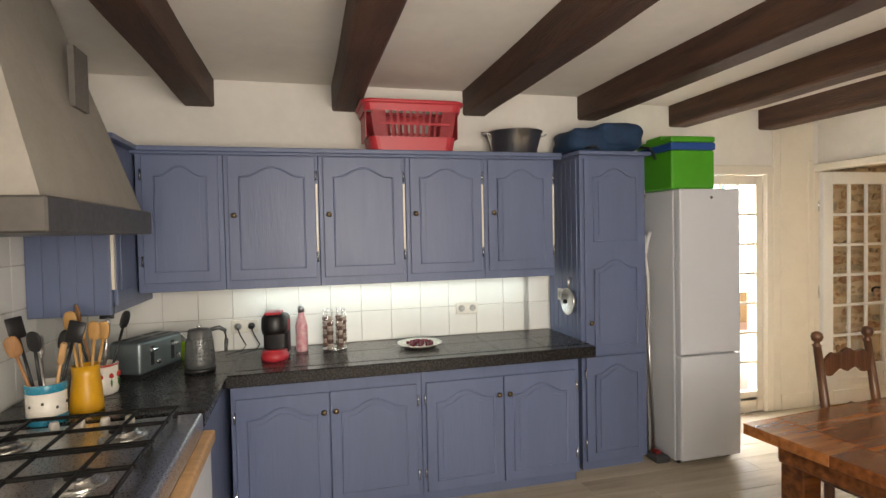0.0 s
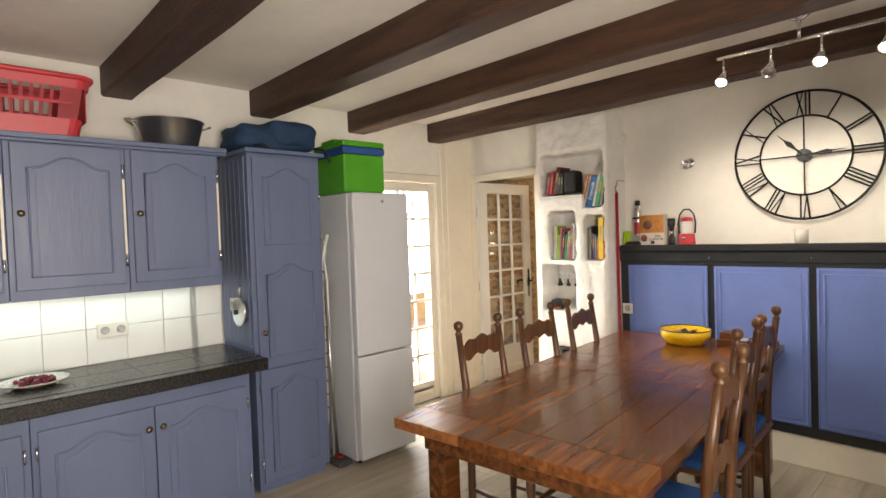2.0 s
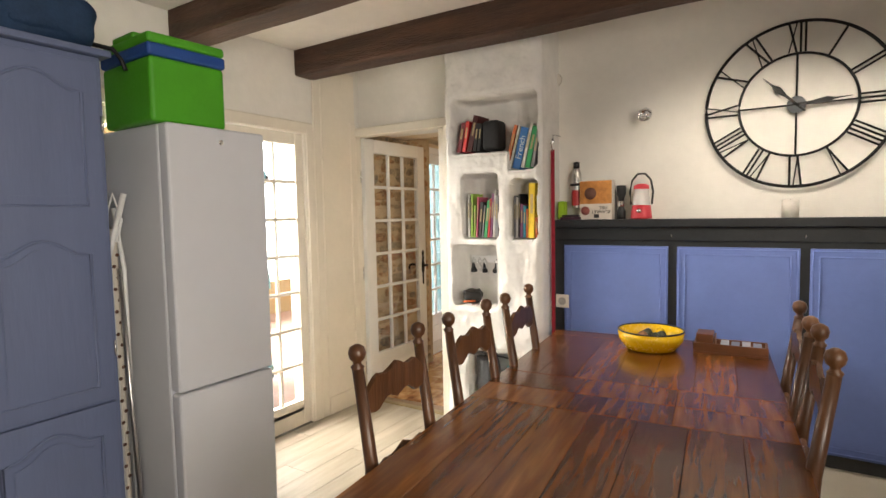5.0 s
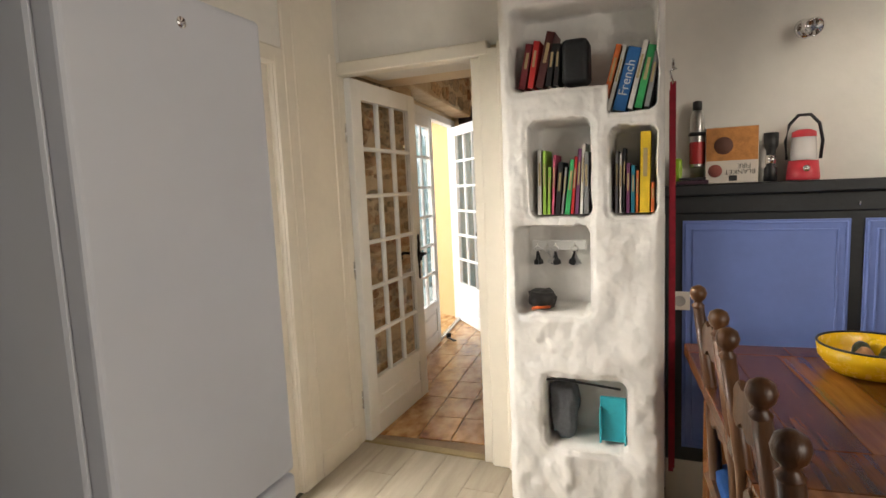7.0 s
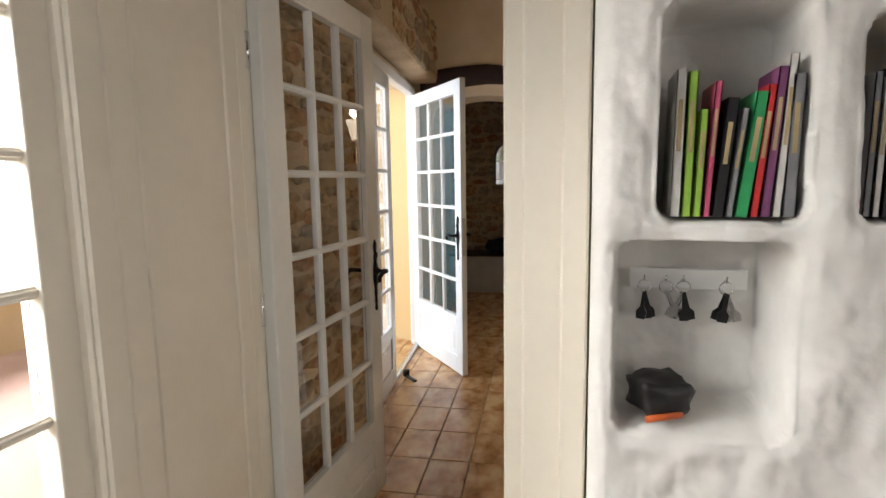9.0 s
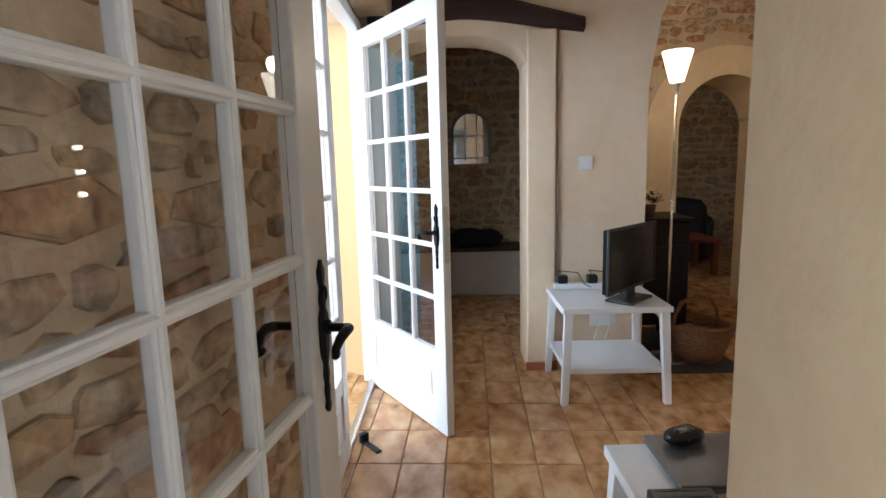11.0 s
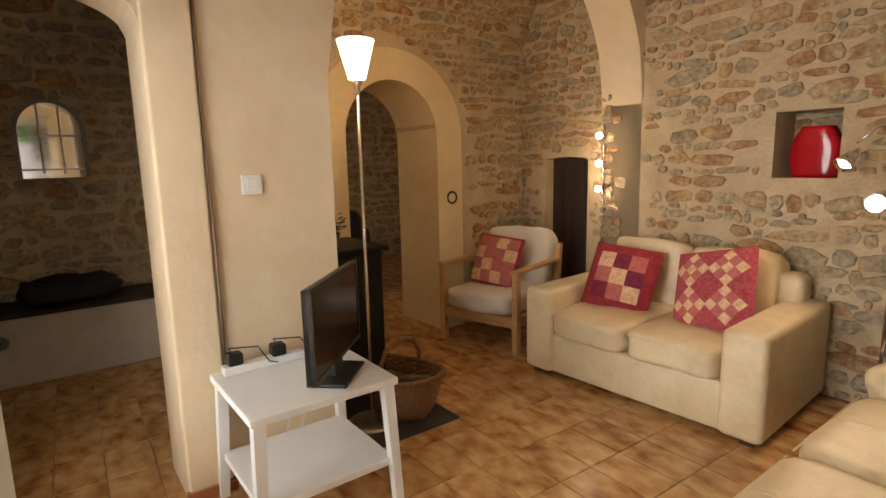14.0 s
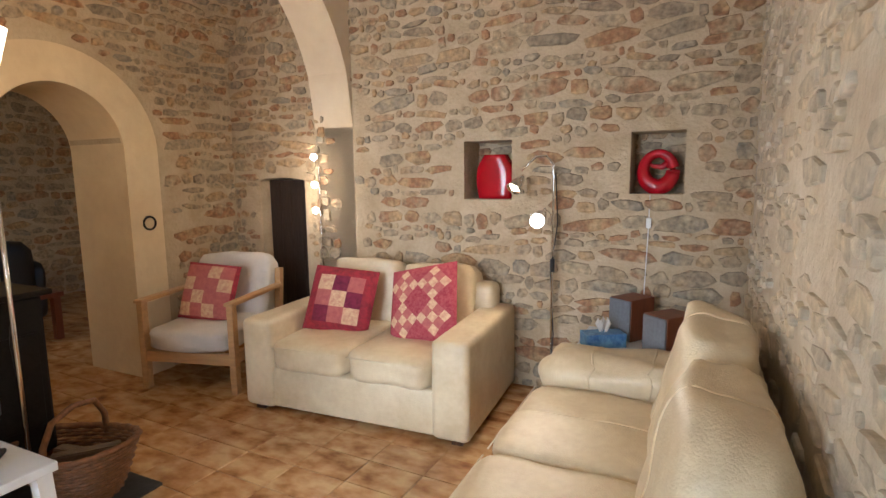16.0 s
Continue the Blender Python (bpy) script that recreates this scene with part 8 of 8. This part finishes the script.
for x in (-0.25, 0.25):
    for y in (-0.35, 0.35):
        part("leg", b1((x - 0.03, y - 0.03, 0), (x + 0.03, y + 0.03, 0.38), 0.004), SPEAKER_WOOD, c)
c = in_liv("scatter_cushion", 12.35, 0.62, 0.42, "red cushion on the black sofa", "cushion", 80, "patchwork cushions")
bm = bmesh.new()
lump(bm, (-0.19, -0.06, 0), (0.19, 0.06, 0.38), 6, 0.6, 0.01)
part("cover", bm, PATCH_RED, c, "", True)
# vases in the wall niches
va = (SOUTH_OPEN[0][0] + SOUTH_OPEN[0][1]) / 2
c = in_liv("vase", va - 0.02, B0 - 0.11, 1.237, "tall red glazed vase with a notched side in the niche", "vase")
bm = bmesh.new()
rings = []
for k in range(13):
    f = k / 12
    w = 0.105 + 0.03 * math.sin(math.pi * min(1, f * 0.85 + 0.12)) - 0.03 * max(0, f - 0.7) / 0.3
    ring = []
    for q in range(24):
        a = 2 * math.pi * q / 24
        e = 3.2
        rr = (abs(math.cos(a)) ** e + abs(math.sin(a)) ** e) ** (-1 / e)
        notch = 0.02 * (math.sin(f * 28) > 0.3) if math.cos(a) < -0.9 else 0
        ring.append(bm.verts.new(((w - notch) * rr * math.cos(a), 0.055 * rr * math.sin(a), 0.29 * f)))
    rings.append(ring)
for p, q in zip(rings, rings[1:]):
    for k in range(24):
        bm.faces.new((p[k], p[(k + 1) % 24], q[(k + 1) % 24], q[k]))
bm.faces.new(rings[0][::-1]), bm.faces.new(rings[-1])
part("body", bm, RED_GLAZE, c, "", True)
vb = (SOUTH_OPEN[1][0] + SOUTH_OPEN[1][1]) / 2
c = in_liv("ring_sculpture", vb - 0.0, B0 - 0.11, 1.277, "glossy red ring-shaped sculpture in the niche", "sculpture")
pts, rad = [], []
for k in range(40):
    a = radians(-90 + 360 * k / 40)
    pts.append((0.082 * math.cos(a), 0, 0.135 + 0.098 * math.sin(a)))
    rad.append(0.026 + 0.022 * (0.5 - 0.5 * math.sin(a)))
part("ring", tube(pts, rad, 14, closed=True), RED_GLAZE, c)
part("tongue", tube([(-0.07, 0, 0.19), (-0.02, 0, 0.155), (0.03, 0, 0.16), (0.055, 0, 0.185)], [0.02, 0.018, 0.012, 0.004], 12), RED_GLAZE, c)
c = in_liv("lamp_cord", vb + 0.03, B0 + 0.02, 0, "white cord with an inline switch on the stone wall", "cord")
part("cord", tube([(0, -0.01, 1.27), (0.0, 0.0, 1.1), (0.01, 0.0, 0.7), (0.0, 0.0, 0.45)], 0.003, 6), WHITE_PAINT, c)
part("switch", b1((-0.014, -0.006, 1.08), (0.014, 0.014, 1.14), 0.004), WHITE_PAINT, c)
# speakers and tissues on the corner table
for a, b, rz in ((6.36, 0.15, -20), (6.57, -0.17, -14)):
    c = in_liv("loudspeaker", a, b, 0.471, "cherry-veneered bookshelf speaker with a grey front", "speaker", rz + 180, "pair of speakers")
    part("cabinet", b1((-0.075, -0.09, 0), (0.075, 0.10, 0.235), 0.004), SPEAKER_WOOD, c)
    part("grille", b1((-0.072, -0.102, 0.004), (0.072, -0.09, 0.231), 0.004), GREY_CLOTH, c, "grey cloth grille")
    c.matrix_basis = LIV @ T(a, b, 0.471, rz + 90 + 70)
c = in_liv("stereo", 6.30, -0.12, 0.471, "small black and chrome stereo between the speakers", "stereo", 160)
part("case", b1((-0.09, -0.10, 0), (0.09, 0.10, 0.18), 0.006), mat("stereo_metal", (0.18, 0.18, 0.18), 0.3, 0.7), c)
part("lid", b1((-0.085, -0.095, 0.18), (0.085, 0.095, 0.195), 0.006), CHROME, c)
c = in_liv("tissue_box", 6.69, 0.05, 0.471, "blue printed tissue box with a tissue sticking out", "tissue box", 30)
part("carton", b1((-0.11, -0.055, 0), (0.11, 0.055, 0.075), 0.003), mat("tissue_print", (0.03, 0.12, 0.34), 0.5, var=0.3, scale=30, color2=(0.2, 0.4, 0.6)), c)
bm = bmesh.new()
for k in range(7):
    a = k * 0.9
    q = [bm.verts.new(v) for v in ((0.02 * math.cos(a), 0.008 * math.sin(a), 0.07), (0.045 * math.cos(a + 0.4), 0.03 * math.sin(a + 0.4), 0.12), (0.03 * math.cos(a + 0.9), 0.03 * math.sin(a + 0.9), 0.155), (0.01 * math.cos(a + 1.1), 0.01 * math.sin(a + 1.1), 0.10))]
    bm.faces.new(q)
part("tissue", bm, WHITE_CLOTH, c)
# laptop and mouse by the doorway
c = thing("laptop", T(6.13, 3.335, 0.551, 98), "closed grey laptop on the white table", "laptop")
part("base", b1((-0.17, -0.12, 0), (0.17, 0.12, 0.014), 0.006), mat("laptop_grey", (0.16, 0.15, 0.14), 0.4, 0.5), c)
part("lid", b1((-0.17, -0.12, 0.015), (0.17, 0.12, 0.022), 0.005), mat("laptop_grey", (0.16, 0.15, 0.14), 0.4, 0.5), c)
c = thing("computer_mouse", T(6.19, 3.425, 0.574, 30), "black computer mouse lying on the laptop", "mouse")
bm = bmesh.new()
lump(bm, (-0.032, -0.055, 0), (0.032, 0.055, 0.038), 14, 0.85, 0.0)
part("shell", bm, mat("mouse_black", (0.01, 0.01, 0.011), 0.25), c, "", True)
part("wheel", lathe([(0, -0.004), (0.008, -0.004), (0.008, 0.004), (0, 0.004)], 12, pose(0, 0.025, 0.034, 0, 90, 0)), BLACK, c)
c = thing("router", T(5.875, 3.50, 0.551, 8), "flat black router box on the white table", "router")
part("case", b1((-0.065, -0.07, 0.004), (0.065, 0.07, 0.05), 0.005), mat("router_black", (0.01, 0.01, 0.011), 0.35), c)
part("vent_strip", boxes([((-0.05 + k * 0.02, -0.055, 0.0501), (-0.042 + k * 0.02, 0.055, 0.0512)) for k in range(6)]), BLACK, c)
for y in (-0.05, 0.05):
    part("foot", b1((-0.05, y - 0.01, 0), (0.05, y + 0.01, 0.005)), BLACK, c)
# iron door stop on the floor
c = in_liv("door_stop", 7.60, 3.64, 0, "black iron door stop lying on the tiles", "door stop", 40)
part("wedge", boxes([((-0.07, -0.015, 0), (0.07, 0.015, 0.012)), ((0.05, -0.02, 0), (0.08, 0.02, 0.05))], 0.004), IRON, c)
# potted shrub outside
c = in_liv("potted_shrub", 8.3, 5.6, -0.03, "green shrub in a terracotta pot on the terrace", "plant")
part("pot", lathe([(0, 0), (0.13, 0), (0.18, 0.30), (0.19, 0.30), (0.19, 0.33), (0.16, 0.33), (0, 0.28)], 24), mat("terracotta_pot", (0.40, 0.16, 0.08), 0.8, var=0.1), c)
bm = bmesh.new()
for k in range(420):
    a, e, r = rp_.uniform(0, 6.28), rp_.uniform(-0.3, 1.5), rp_.uniform(0.12, 0.34)
    p = Vector((r * math.cos(a) * math.cos(e), r * math.sin(a) * math.cos(e), 0.62 + r * math.sin(e) * 1.3))
    d = Vector((rp_.uniform(-1, 1), rp_.uniform(-1, 1), rp_.uniform(-0.2, 1))).normalized() * 0.07
    s = d.cross(Vector((0.3, 0.5, 0.8))).normalized() * 0.02
    bm.faces.new([bm.verts.new(v) for v in (p, p + d * 0.5 + s, p + d, p + d * 0.5 - s)])
part("crown", bm, mat("shrub_leaf", (0.06, 0.11, 0.035), 0.6, var=0.2), c)
part("trunk", tube([(0, 0, 0.28), (0.01, 0, 0.5), (0, 0.01, 0.75)], [0.014, 0.012, 0.008], 8), DARK_DOOR, c)
# rough stone lintel over the double door, inside
struct("stone_lintel", b1((ND0 - 0.3, 3.56, 2.16), (8.50, B1 + 0.001, 2.60), 0.02), MORTAR, "rough stone head over the double door", "lintel", LIV)
stones(bpy.data.objects["stone_lintel"], lambda u, v, o: (u, 3.56 - o, v), (ND0 - 0.28, 8.48), (2.17, 2.59), lambda u, v: True, rnd, 60, 0.10)
